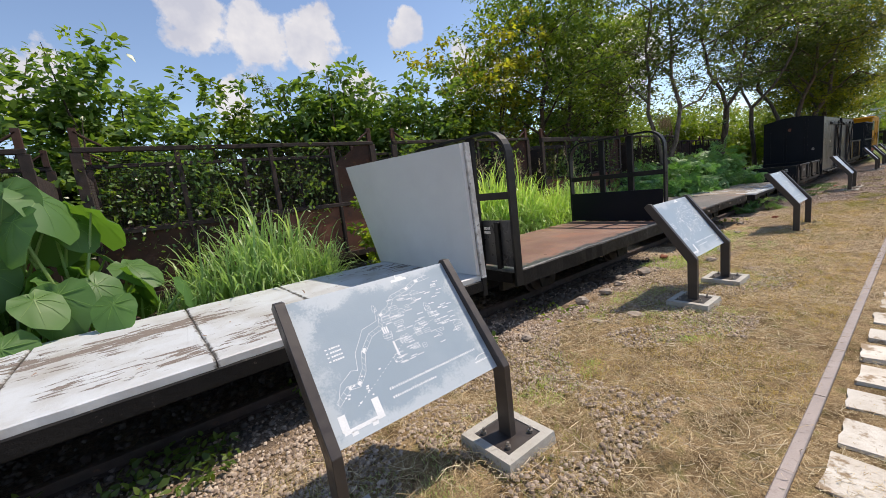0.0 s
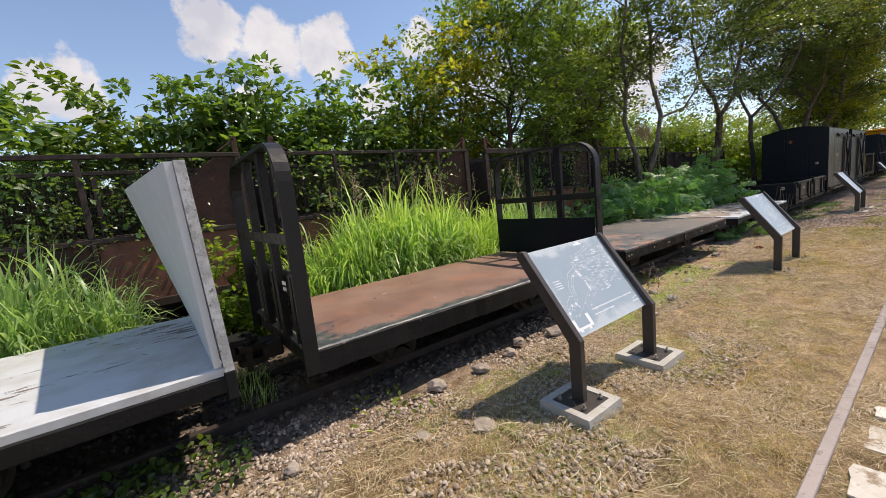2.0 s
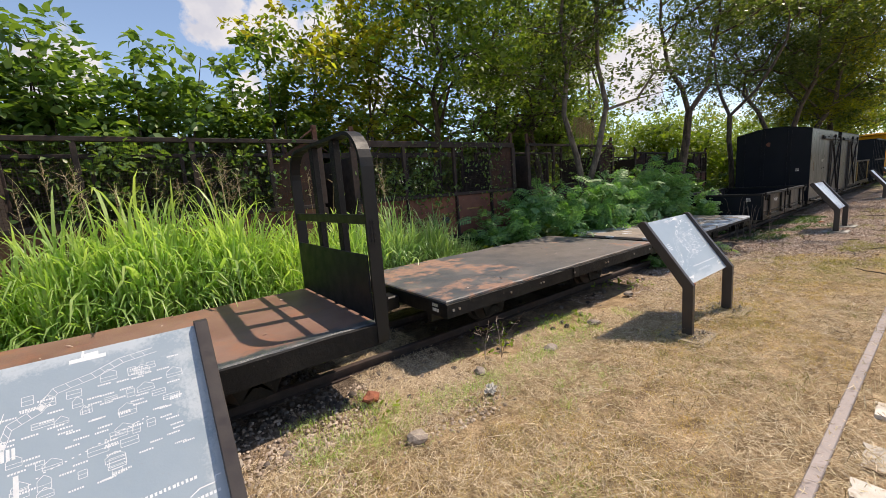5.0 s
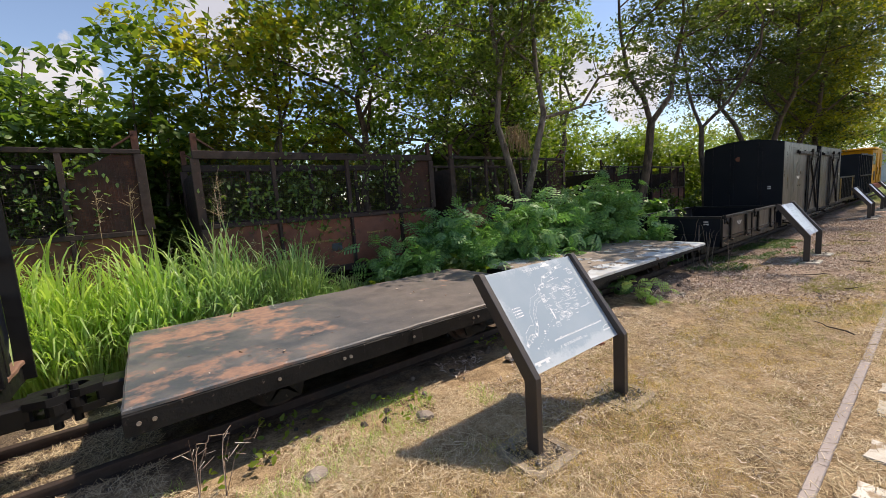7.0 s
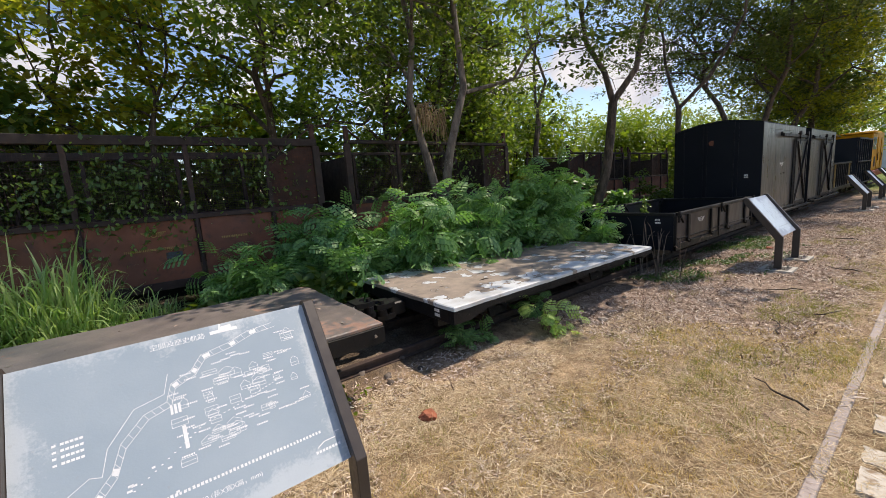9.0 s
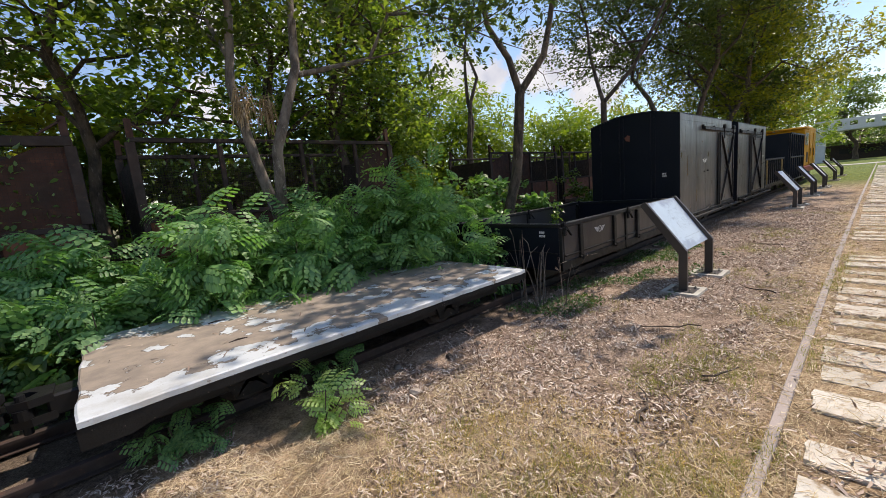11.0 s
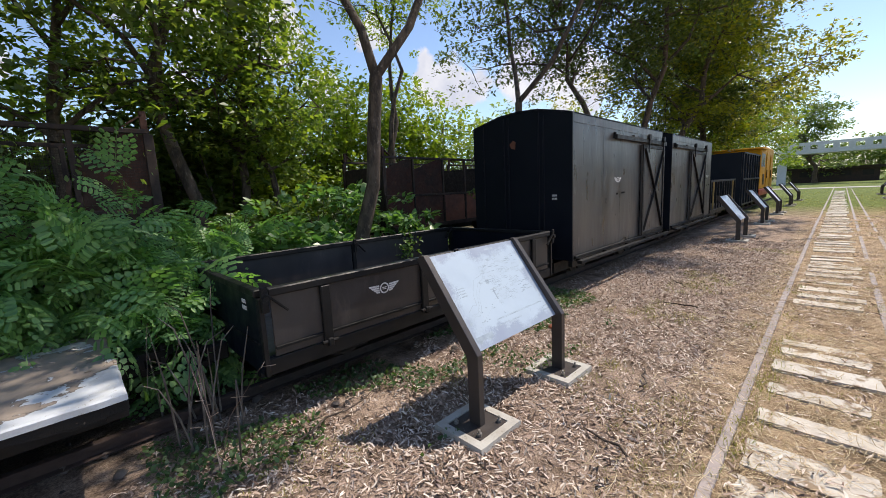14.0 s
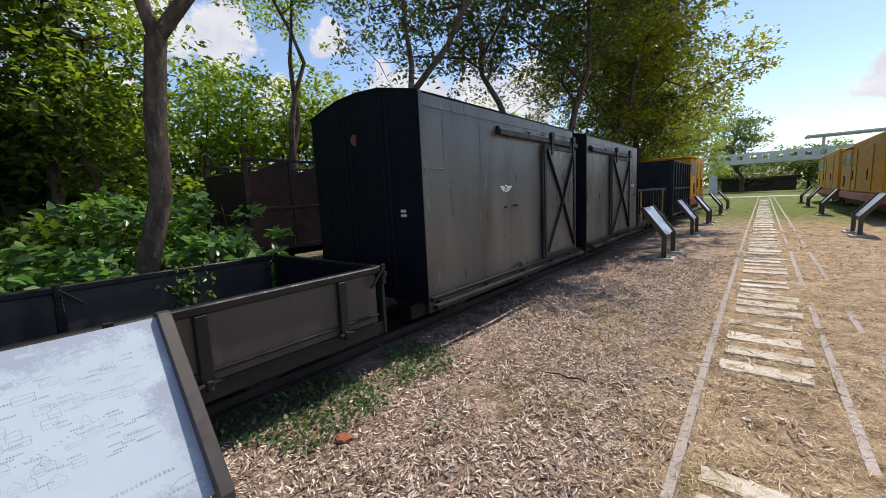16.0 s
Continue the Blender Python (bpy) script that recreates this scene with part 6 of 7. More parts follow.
for i, (x, y, h, r, n) in enumerate(((16.9, 5.6, 1.1, 0.7, 1100), (17.6, 5.7, 1.25, 0.7, 1200), (18.4, 5.3, 1.0, 0.6, 900), (19.1, 5.5, 1.15, 0.6, 1000), (19.7, 5.3, 1.3, 0.45, 900), (17.2, 6.6, 1.5, 0.8, 1300), (18.5, 6.8, 1.6, 0.8, 1300), (19.6, 6.9, 1.7, 0.7, 1300))):
    shrub(x, y, h, r, n, 0.16, LEAF_VINE, 340 + i, LEAF_T, "broad-leaved vines and weeds growing behind the open wagon", "weed_bush", 9)
for i, (x, y, h, r) in enumerate(((9.5, 4.72, 0.42, 0.3), (10.0, 4.78, 0.5, 0.32), (10.5, 4.72, 0.55, 0.32), (11.0, 4.75, 0.6, 0.34))):
    shrub(x, y, h, r, 900, 0.065, BLADE_DARK, 360 + i, LEAF_T, "small green weeds along the rusty wagon", "weed_bush", 9)
for i, (x, y, h, r) in enumerate(((12.1, 3.0, 0.2, 0.25), (13.1, 3.05, 0.2, 0.25))):
    shrub(x, y, h, r, 36, 0.16, FERN, 370 + i, FEATHER_T, "low feathery seedlings in the shade under the wagon", "feathery_shrub", 5)
shrub(2.95, 5.1, 1.55, 0.48, 4200, 0.085, LEAF_LIGHT, 321, LEAF_T, "upright bush with small light green leaves", "bush", 9)
for i, (x, y, h, r) in enumerate(((17.3, 7.2, 1.3, 0.9), (18.6, 7.3, 1.6, 0.9), (19.6, 8.0, 1.5, 0.8), (11.2, 4.9, 0.5, 0.4), (9.9, 4.85, 0.45, 0.4), (-1.8, 5.6, 1.6, 0.9), (24.6, 6.6, 1.2, 0.8))):
    shrub(x, y, h, r, 1500, 0.13, LEAF, 330 + i, LEAF_T, "leafy weeds among the wagons", "weed_bush", 9)


def dry_epiphyte(x, y, z, seed, n=90):
    """A wad of dry strands hanging from the trunk."""
    rng = np.random.default_rng(seed)
    pieces = []
    for _ in range(n):
        a, r = rng.uniform(0, 6.28), rng.uniform(0.02, 0.13)
        top = np.array([rng.normal(0, 0.035), rng.normal(0, 0.035), rng.uniform(-0.22, 0.04)])
        out = np.array([math.cos(a) * r, math.sin(a) * r, rng.uniform(-0.06, 0.05)])
        end = top + out * 1.5 + np.array([0, 0, -rng.uniform(0.10, 0.30)])
        pieces.append(tube_np([tuple(top), tuple(top + out), tuple(end)], [0.005, 0.006, 0.002], 4))
    v, f = join(pieces)
    ob = mesh_np("dry_epiphyte", v, f, STRAW_BROWN)
    ob.location = (x, y, z)
    tagged(ob, "wad of dry brown strands hanging from the forked trunk", "dead plant", "dead plants on the trunk", "stuff")


def bare_stems(x, y, seed, n=9):
    """Thin pale leafless stems, some bent over to the ground."""
    rng = np.random.default_rng(seed)
    pieces = []
    for k in range(n):
        a, h, reach = rng.uniform(0, 6.28), rng.uniform(0.45, 0.95), rng.uniform(0.05, 0.35)
        out = np.array([math.cos(a) * reach, math.sin(a) * reach * 0.7, 0.0])
        foot = np.array([rng.normal(0, 0.10), rng.normal(0, 0.10), -0.04])
        drop = h * (0.5 if k % 4 == 0 else 0.0)
        pts = [foot, foot + out * 0.3 + (0, 0, h * 0.5), foot + out * 0.75 + (0, 0, h * 0.9), foot + out * 1.2 + (0, 0, h - drop)]
        pieces.append(tube_np([tuple(p) for p in pts], [0.007, 0.006, 0.004, 0.002], 5))
    v, f = join(pieces)
    ob = mesh_np("bare_stems", v, f, BARK_PALE, None, True)
    ob.location = (x, y, 0)
    tagged(ob, "thin pale bare stems growing between two wagons", "plant", kind="stuff")


bare_stems(15.62, 2.72, 1), bare_stems(15.72, 3.1, 2, 7)
dry_epiphyte(13.46, 5.40, 2.86, 1), dry_epiphyte(13.72, 5.36, 2.78, 2, 60)


def vines(x0, x1, y, n, seed, top=2.4, low=1.2, material=LEAF_BROAD):
    rng = np.random.default_rng(seed)
    c = np.stack([rng.uniform(x0, x1, 14), np.full(14, y), rng.uniform(low, top, 14)], -1)
    spot = c[rng.integers(0, 14, n)] + rng.normal(0, 1, (n, 3)) * np.array([0.22, 0.035, 0.28]) * (0.3 if top < 1 else 1.0)
    spot[:, 1] = np.minimum(spot[:, 1], y + 0.03)
    v, f = spread(LEAF_T, spot, turns_np(rng, n, 0.9), rng.uniform(0.04, 0.09, n))
    tagged(mesh_np("vine", v, f, material), "leafy vines climbing through the wire netting", "vine", kind="stuff")


vines(-0.3, 1.0, 5.96, 520, 401), vines(0.8, 2.6, 5.96, 420, 402), vines(4.0, 7.0, 5.95, 700, 403), vines(8.4, 10.9, 5.95, 800, 404), vines(11.0, 11.3, 5.94, 220, 405, 2.0), vines(12.6, 15.6, 5.97, 500, 406)
vines(18.55, 18.75, 4.36, 120, 409, 0.95, 0.55)
vines(-0.2, 3.0, 7.66, 700, 407, 2.1), vines(8.2, 11.6, 7.66, 260, 408, 2.1)


def grass_clump(x, y, rx, ry, h, n, material, seed, label):
    rng = np.random.default_rng(seed)
    n = int(n * 1.25)
    a, q = rng.uniform(0, 2 * math.pi, n), np.sqrt(rng.uniform(0, 1, n))
    hump = np.clip(1.0 - 0.35 * q + rng.normal(0, 0.10, n), 0.45, 1.2)
    rise = np.where(rng.uniform(0, 1, n) < 0.3, 0.0, rng.uniform(0.05, 0.55, n))
    spot = np.stack([x + rx * q * np.cos(a), y + ry * q * np.sin(a), -0.03 + rise * h * hump], -1)
    hump = hump * np.where(rise == 0.0, 0.85, 0.58)
    pieces = []
    kind = rng.integers(0, 4, n)
    for k in range(4):
        s = kind == k
        yaw = np.where(rng.uniform(0, 1, s.sum()) < 0.6, a[s] - math.pi / 2 + rng.normal(0, 0.7, s.sum()), rng.uniform(0, 6.28, s.sum()))
        pieces.append(spread(BLADES_T[k], spot[s], turns_np(rng, int(s.sum()), 0.10, yaw), h * hump[s] * rng.uniform(0.7, 1.15, s.sum())))
    v, f = join(pieces)
    tagged(mesh_np("grass_clump", v, f, material), label, "grass", "tall grass clumps", "stuff")


grass_clump(1.15, 5.05, 0.9, 0.4, 1.55, 1700, BLADE_DARK, 501, "tall arching green grass behind the white wagon")
grass_clump(0.35, 5.0, 0.4, 0.35, 1.0, 500, BLADE_DARK, 502, "tall arching green grass beside taro leaves")
for i, (x, rx, h, n) in enumerate(((3.95, 0.45, 1.25, 1100), (4.6, 0.55, 1.6, 1700), (5.3, 0.6, 1.75, 1900), (6.0, 0.55, 1.65, 1700), (6.7, 0.45, 1.4, 1200))):
    grass_clump(x, 5.12, rx, 0.42, h, n, BLADE, 510 + i, "tall bright green grass behind the rusty wagon")
for i, (x, rx, h, n) in enumerate(((7.4, 0.5, 1.4, 1200), (8.1, 0.5, 1.45, 1300), (8.8, 0.5, 1.3, 1100), (9.5, 0.35, 0.8, 500))):
    grass_clump(x, 5.12, rx, 0.38, h, n, BLADE if i == 0 else BLADE_DARK, 520 + i, "tall green grass behind the black-decked wagon")
grass_clump(2.75, 3.6, 0.15, 0.5, 0.35, 150, BLADE, 530, "grass growing between the wagons")


def seed_heads(x0, x1, y, n, seed):
    """Tall stalks with loose pale plumes."""
    rng = np.random.default_rng(seed)
    pieces = []
    for _ in range(n):
        x, yy, h = rng.uniform(x0, x1), y + rng.normal(0, 0.2), rng.uniform(1.75, 2.1)
        top = np.array([x + rng.normal(0, 0.12), yy + rng.normal(0, 0.1), h])
        pieces.append(tube_np([(x, yy, 0), (x * 0.5 + top[0] * 0.5, yy, h * 0.6), tuple(top)], [0.004, 0.003, 0.0015], 4))
        for k in range(22):
            q = rng.uniform(0, 0.3)
            s = top - np.array([0, 0, q])
            e = s + rng.normal(0, 0.05, 3) + np.array([0.02, 0, 0.05])
            pieces.append(tube_np([tuple(s), tuple(e)], [0.002, 0.001], 3))
    v, f = join(pieces)
    tagged(mesh_np("grass_plumes", v, f, STRAW), "thin stalks with pale brown seed plumes", "grass", kind="stuff")


seed_heads(4.2, 6.3, 5.3, 16, 541), seed_heads(7.0, 8.2, 5.2, 5, 542)


def taro(x, y, seed, n=7, h=1.5, lead=1.0):
    """Big heart-shaped leaves on long stalks."""
    rng = np.random.default_rng(seed)
    t = thing("taro_plant", (x, y, -0.03), "taro plant with huge heart-shaped green leaves", "plant", "taro plants")
    for i in range(n):
        a = 2 * math.pi * (i + rng.uniform(-0.3, 0.3)) / n
        hh, rr = h * rng.uniform(0.55, 1.0), rng.uniform(0.25, 0.6)
        tip = Vector((math.cos(a) * rr, math.sin(a) * rr, hh))
        v, f = tube_np([(0, 0, 0), (tip.x * 0.4, tip.y * 0.4, hh * 0.6), tuple(tip)], [0.022, 0.017, 0.010], 6)
        stalk = mesh_np("stalk", v, f, BLADE_DARK, t, True)
        size = rng.uniform(0.28, 0.46) * lead
        bm = bmesh.new()
        rim = []
        ring1 = []
        m = 18
        for k in range(m):
            q = 2 * math.pi * k / m
            r = 0.5 * (1 - 0.30 * math.cos(q)) + 0.10 * abs(math.cos(q)) ** 6 * (1 if math.cos(q) < 0 else -1.6)
            u, w = r * math.sin(q) * 0.95, -r * math.cos(q) * 1.15
            wave = 0.045 * math.sin(q * 7 + i)
            rim.append(bm.verts.new((u * size, w * size, (-0.35 * (u * u + w * w) + wave) * size)))
            ring1.append(bm.verts.new((u * size * 0.5, w * size * 0.5, (-0.05 + 0.03 * math.sin(q * 8)) * size)))
        c = bm.verts.new((0, 0, 0))
        for k in range(m):
            j = (k + 1) % m
            bm.faces.new((c, ring1[k], ring1[j]))
            bm.faces.new((ring1[k], rim[k], rim[j], ring1[j]))
        tips = [(v.co.copy(), r1.co.copy()) for v, r1 in zip(rim, ring1)]
        ob = part("leaf", bm, EAR, t, smooth=True)
        vb = bmesh.new()
        for k in range(0, m, 2):
            outer, inner = tips[k]
            side = Vector((-outer.y, outer.x, 0)).normalized() * 0.0035 * lead
            lift_up = Vector((0, 0, 0.004))
            for p0, p1, wa, wb in ((Vector((0, 0, 0)), inner, 1.0, 0.8), (inner, inner.lerp(outer, 0.92), 0.8, 0.2)):
                vb.faces.new([vb.verts.new(q) for q in (p0 - side * wa + lift_up, p1 - side * wb + lift_up, p1 + side * wb + lift_up, p0 + side * wa + lift_up)])
        part("vein", vb, VEIN, ob)
        ob.matrix_local = pose(*tip, math.degrees(-0.98 + rng.normal(0, 0.2)), math.degrees(rng.normal(0, 0.2)), math.degrees(a - math.pi / 2))


taro(-0.55, 4.95, 601, 8, 1.75, 1.25), taro(-1.1, 5.3, 602, 8, 1.9, 1.2), taro(-0.35, 5.35, 603, 6, 1.3), taro(-1.6, 4.9, 604, 7, 1.5, 1.1), taro(-0.15, 4.75, 605, 4, 0.95, 0.9)
taro(-1.0, 4.85, 608, 8, 1.2, 1.15), taro(-0.75, 5.5, 609, 7, 1.95, 1.1), taro(-1.9, 5.4, 610, 8, 1.9, 1.2)
taro(18.9, 8.4, 606, 7, 1.5, 1.0), taro(19.8, 9.0, 607, 7, 1.7, 1.0)

# ---- footbridge and low buildings far off ----


def footbridge():
    b = thing("footbridge", (92, -2, 0), "pale grey steel footbridge on columns across the line", "bridge")
    part("deck", box(-1.5, 1.5, -70, 9, 4.2, 4.5), PALE_STEEL, b)
    for x in (-1.5, 1.42):
        part("bottom_chord", box(x, x + 0.08, -70, 9, 4.51, 4.8), PALE_STEEL, b)
        part("top_chord", box(x, x + 0.08, -70, 9, 5.5, 5.75), PALE_STEEL, b)
        for k in range(52):
            y = -69.5 + 1.5 * k
            part("post", box(x, x + 0.08, y, y + 0.65, 4.8, 5.5), PALE_STEEL, b)
    part("canopy", box(-1.8, 1.8, -70, -2, 7.2, 7.4), PALE_STEEL, b)
    for k in range(9):
        y = -68 + 8 * k
        part("canopy_post", box(-0.15, 0.15, y, y + 0.3, 5.0, 7.2), PALE_STEEL, b)
    for y in (7.8, -14, -34, -54):
        part("column", box(-0.5, 0.5, y, y + 1, -0.05, 4.2), PALE_STEEL, b)


footbridge()
shed = thing("low_building", (104, 4, 0), "low grey building beyond the lawn", "building")
part("wall", box(0, 8, -8, 2, -0.05, 2.0), RUST_DARK, shed)
part("roof", box(-0.6, 8.6, -8.6, 2.6, 2.0, 2.35), RUST_DARK, shed)
for k in range(4):
    part("window", box(-0.03, -0.005, -7.4 + 2.4 * k, -6.2 + 2.4 * k, 0.9, 1.7), BLACK_PAINT, shed)
path_end = tagged(part("pavement", box(68, 71, -40, 14, -0.03, 0.01), CONCRETE), "pale path across the lawn", "path", kind="structure")

# ---- overhead wires ----
for i, z in enumerate((4.3, 4.6)):
    v, f = tube_np([(-10, 15.0, z), (10, 14.5, z - 0.15), (30, 14.0, z - 0.1), (60, 13.0, z + 0.2)], [0.012] * 4, 4)
    tagged(mesh_np("overhead_wire", v, f, BLACK_PAINT), "thin black overhead wire behind the trees", "wire")

# ---- sleepers ----
SLEEPERS = []
rng = random.Random(77)
x = -3.0
sleeper_meshes = []
for k in range(6):
    r2 = random.Random(k)
    o = []
    for (a, b), (c, d) in zip(((0, 0), (0.19, 0), (0.19, 0.46), (0, 0.46)), ((0.19, 0), (0.19, 0.46), (0, 0.46), (0, 0))):
        for q in (0, 0.25, 0.5, 0.75):
            o.append((a + (c - a) * q + r2.uniform(-0.007, 0.007), b + (d - b) * q + r2.uniform(-0.007, 0.007)))
    bm = prism(o, (-0.08, 0.0), "z")
    me = bpy.data.meshes.new("sleeper")
    bm.to_mesh(me), bm.free()
    me.materials.append(SLEEPER)
    sleeper_meshes.append(me)
# where the sleepers lie: start and end of each along the line, as far as they are uneven
LAID = [(2.13, 2.44), (2.53, 2.79), (2.98, 3.21), (3.33, 3.61), (3.76, 4.04), (4.14, 4.37), (4.57, 4.84), (9.22, 9.46), (9.59, 9.88), (10.02, 10.17), (10.39, 10.61), (14.78, 15.04), (15.19, 15.42), (15.55, 15.83), (16.0, 16.11), (16.43, 16.60), (16.76, 17.07), (17.2, 17.38), (17.51, 17.78), (18.02, 18.18), (18.45, 18.6), (18.90, 19.12), (19.28, 19.42), (19.53, 19.66), (21.07, 21.27), (21.47, 21.64), (21.84, 22.09), (22.33, 22.45)]
lie = lambda u: 0.25 + 0.11 * min(max((u - 11.0) / 9.0, 0.0), 1.0)
rows = list(LAID)
while x < 60:
    wide = rng.uniform(0.15, 0.27)
    if all(x + wide < a - 0.05 or x > b + 0.05 for a, b in LAID) and not 19.6 < x < 21.0 and rng.random() < 0.9:
        rows.append((x, x + wide))
    x += wide + rng.uniform(0.10, 0.2)
for a, b in rows:
    ob = new("sleeper", sleeper_meshes[rng.randrange(6)])
    ob.parent = footway_track
    long = rng.uniform(1.05, 1.3)
    ob.matrix_local = pose(a, lie(a) - 0.46 * long + rng.uniform(-0.015, 0.015), (0.004 if a < 14 else -0.003) + rng.uniform(-0.010, 0.006), 0, rng.uniform(-1.5, 1.5), rng.uniform(-2.5, 2.5)) @ Matrix.Diagonal(((b - a) / 0.19, long, 1, 1))

# ---- loose bits on the ground ----


def lift(x, y):
    return np.where(y > 1.9, -0.035 * np.clip((y - 1.9) / 0.8, 0, 1), 0) - 0.012


def strew(name, template, n, x0, x1, y0, y1, lo, hi, tilt, material, seed, label, category, patchy=0.0, up=0.0, xscale=0.25):
    rng = np.random.default_rng(seed)
    x, y = rng.uniform(x0, x1, n), rng.uniform(y0, y1, n)
    if patchy:
        keep = np.array([noise.noise((a * 1.3, b * 1.3, seed)) for a, b in zip(x, y)]) > patchy
        x, y = x[keep], y[keep]
    m = len(x)
    v, f = spread(template, np.stack([x, y, lift(x, y) + up], -1), turns_np(rng, m, tilt), rng.uniform(lo, hi, m))
    tagged(mesh_np(name, v, f, material), label, category, kind="stuff")


STRAND_T = (((-0.022, -0.5, 0), (0.022, -0.5, 0), (0.05, 0.5, 0.06), (0.015, 0.5, 0.06)), ((0, 1, 2, 3),))
def curl(bend, w=0.013):
    """A long dry stalk one unit long, bent in the plane of the ground and lifting a little."""
    v, f = [], []
    x = y = 0.0
    for i in range(6):
        a = bend * (i / 5 - 0.5)
        if i:
            x, y = x + math.sin(a) / 5, y + math.cos(a) / 5
            f.append((2 * i - 2, 2 * i - 1, 2 * i + 1, 2 * i))
        z = 0.09 * math.sin(i / 5 * math.pi)
        v += [(x - w / 2, y, z), (x + w / 2, y, z + 0.012)]
    return v, f


STONE_T = (((-0.5, -0.4, 0), (0.45, -0.5, 0), (0.55, 0.35, 0), (-0.35, 0.5, 0), (-0.3, -0.25, 0.42), (0.28, -0.3, 0.5), (0.3, 0.2, 0.4), (-0.2, 0.3, 0.46)), ((0, 1, 5, 4), (1, 2, 6, 5), (2, 3, 7, 6), (3, 0, 4, 7), (4, 5, 6, 7)))
CURL_T = (((-0.03, 0, 0.0), (0.10, 0.0, 0.04), (0.20, 0.5, 0.07), (0.0, 0.5, 0.03), (0.06, 1.0, 0.05), (0.03, 1.0, 0.06)), ((0, 1, 2, 3), (3, 2, 5, 4)))
strew("straw", STRAND_T, 110000, -1.5, 14, -1.2, 2.3, 0.022, 0.065, 0.3, STRAW, 701, "dry cut grass lying on the ground", "straw", -0.08, 0.008)
strew("straw", STRAND_T, 22000, -1.5, 14, -1.0, 2.2, 0.05, 0.11, 0.5, STRAW, 717, "longer pale grass stalks", "straw", 0.02, 0.012)
strew("straw", STRAND_T, 72000, 4.8, 13.2, -0.6, 2.5, 0.02, 0.075, 0.35, STRAW_PALE, 718, "bleached dry grass on the ground", "straw", -0.1, 0.010)
strew("straw", STRAND_T, 26000, 6.4, 12.4, 2.0, 2.75, 0.02, 0.075, 0.35, STRAW_PALE, 726, "bleached dry grass beside the wagons", "straw", -0.15, 0.012)
strew("straw", STRAND_T, 9000, 6.5, 7.35, 2.5, 4.3, 0.02, 0.08, 0.35, STRAW_PALE, 727, "dry grass between two wagons", "straw", -0.2, 0.012)
strew("straw", STRAND_T, 52000, 13, 30, -1.6, 0.8, 0.022, 0.07, 0.25, STRAW_PALE, 702, "dry cut grass along the rails", "straw", 0.0, 0.008)
strew("straw", STRAND_T, 110000, -1.5, 14, -1.2, 2.4, 0.012, 0.04, 0.3, STRAW, 713, "short bits of dry grass", "straw", 0, 0.006)
for bend, n, sd in ((0.4, 6000, 730), (1.4, 4500, 731), (-0.9, 4500, 732)):
    strew("straw", curl(bend), n, -1.0, 12.8, 0.38, 2.35, 0.06, 0.17, 0.2, STRAW_PALE if sd == 731 else STRAW, sd, "long curled stalks of dry grass", "straw", 0.0, 0.016)
strew("straw", curl(0.9), 3500, 14, 24, -1.2, 1.0, 0.07, 0.18, 0.16, STRAW, 733, "long curled stalks of dry grass along the rails", "straw", 0.0, 0.016)
strew("stones", STONE_T, 17000, -1.5, 6.2, 0.9, 2.55, 0.008, 0.03, 0.35, STONES, 716, "fine gravel and crumbs of soil in the grass", "gravel", -0.05, 0.004)
strew("stones", STONE_T, 11000, -1.5, 7.2, 1.85, 3.0, 0.006, 0.028, 0.3, STONES, 703, "grey and brown track stones", "gravel", -0.2)
strew("stones", STONE_T, 600, -1.5, 20, 2.4, 4.6, 0.015, 0.07, 0.3, SHADED_STONES, 704, "larger stones under the wagons", "gravel")
strew("stones", STONE_T, 1600, -1.0, 12, 1.2, 2.2, 0.006, 0.02, 0.3, STONES, 705, "small stones in the dry grass", "gravel", 0.15)
strew("leaf_litter", CURL_T, 70000, 13.2, 27, 0.75, 3.0, 0.022, 0.062, 0.4, LITTER, 706, "brown fallen leaves covering the ground", "leaf litter", -0.3, 0.004)
strew("leaf_litter", CURL_T, 26000, 13.0, 25, 0.6, 2.7, 0.02, 0.055, 0.4, LITTER, 719, "brown leaf litter thinly covering the ground", "leaf litter", 0.0, 0.003)
strew("stones", STONE_T, 5000, -3, 6.3, 2.75, 4.5, 0.02, 0.055, 0.4, SHADED_STONES, 725, "ballast stones between the rails", "gravel", 0.0)
strew("leaf_litter", CURL_T, 8000, 14.5, 27, 0.5, 0.9, 0.022, 0.055, 0.3, LITTER, 714, "brown fallen leaves beside the rail", "leaf litter", -0.1, 0.004)
strew("leaf_litter", CURL_T, 14000, 9.5, 13.4, 1.45, 3.0, 0.022, 0.055, 0.3, LITTER, 707, "scattered brown fallen leaves", "leaf litter", -0.12, 0.004)
strew("leaf_litter", CURL_T, 3000, 9.0, 13.4, 0.5, 1.6, 0.018, 0.045, 0.3, LITTER, 715, "a few dead leaves in the dry grass", "leaf litter", 0.1, 0.004)
strew("leaf_litter", CURL_T, 12000, 14, 34, -1.8, 0.6, 0.03, 0.07, 0.3, LITTER, 708, "fallen leaves between the rails", "leaf litter", -0.1, 0.004)
strew("straw", STRAND_T, 16000, 9, 34, -0.2, 0.38, 0.025, 0.075, 0.15, STRAW, 711, "dry grass lying over the sleepers", "straw", -0.02, 0.022)
strew("leaf_litter", CURL_T, 4000, 13, 34, -0.2, 0.38, 0.03, 0.07, 0.2, LITTER, 712, "fallen leaves lying over the sleepers", "leaf litter", 0.05, 0.022)
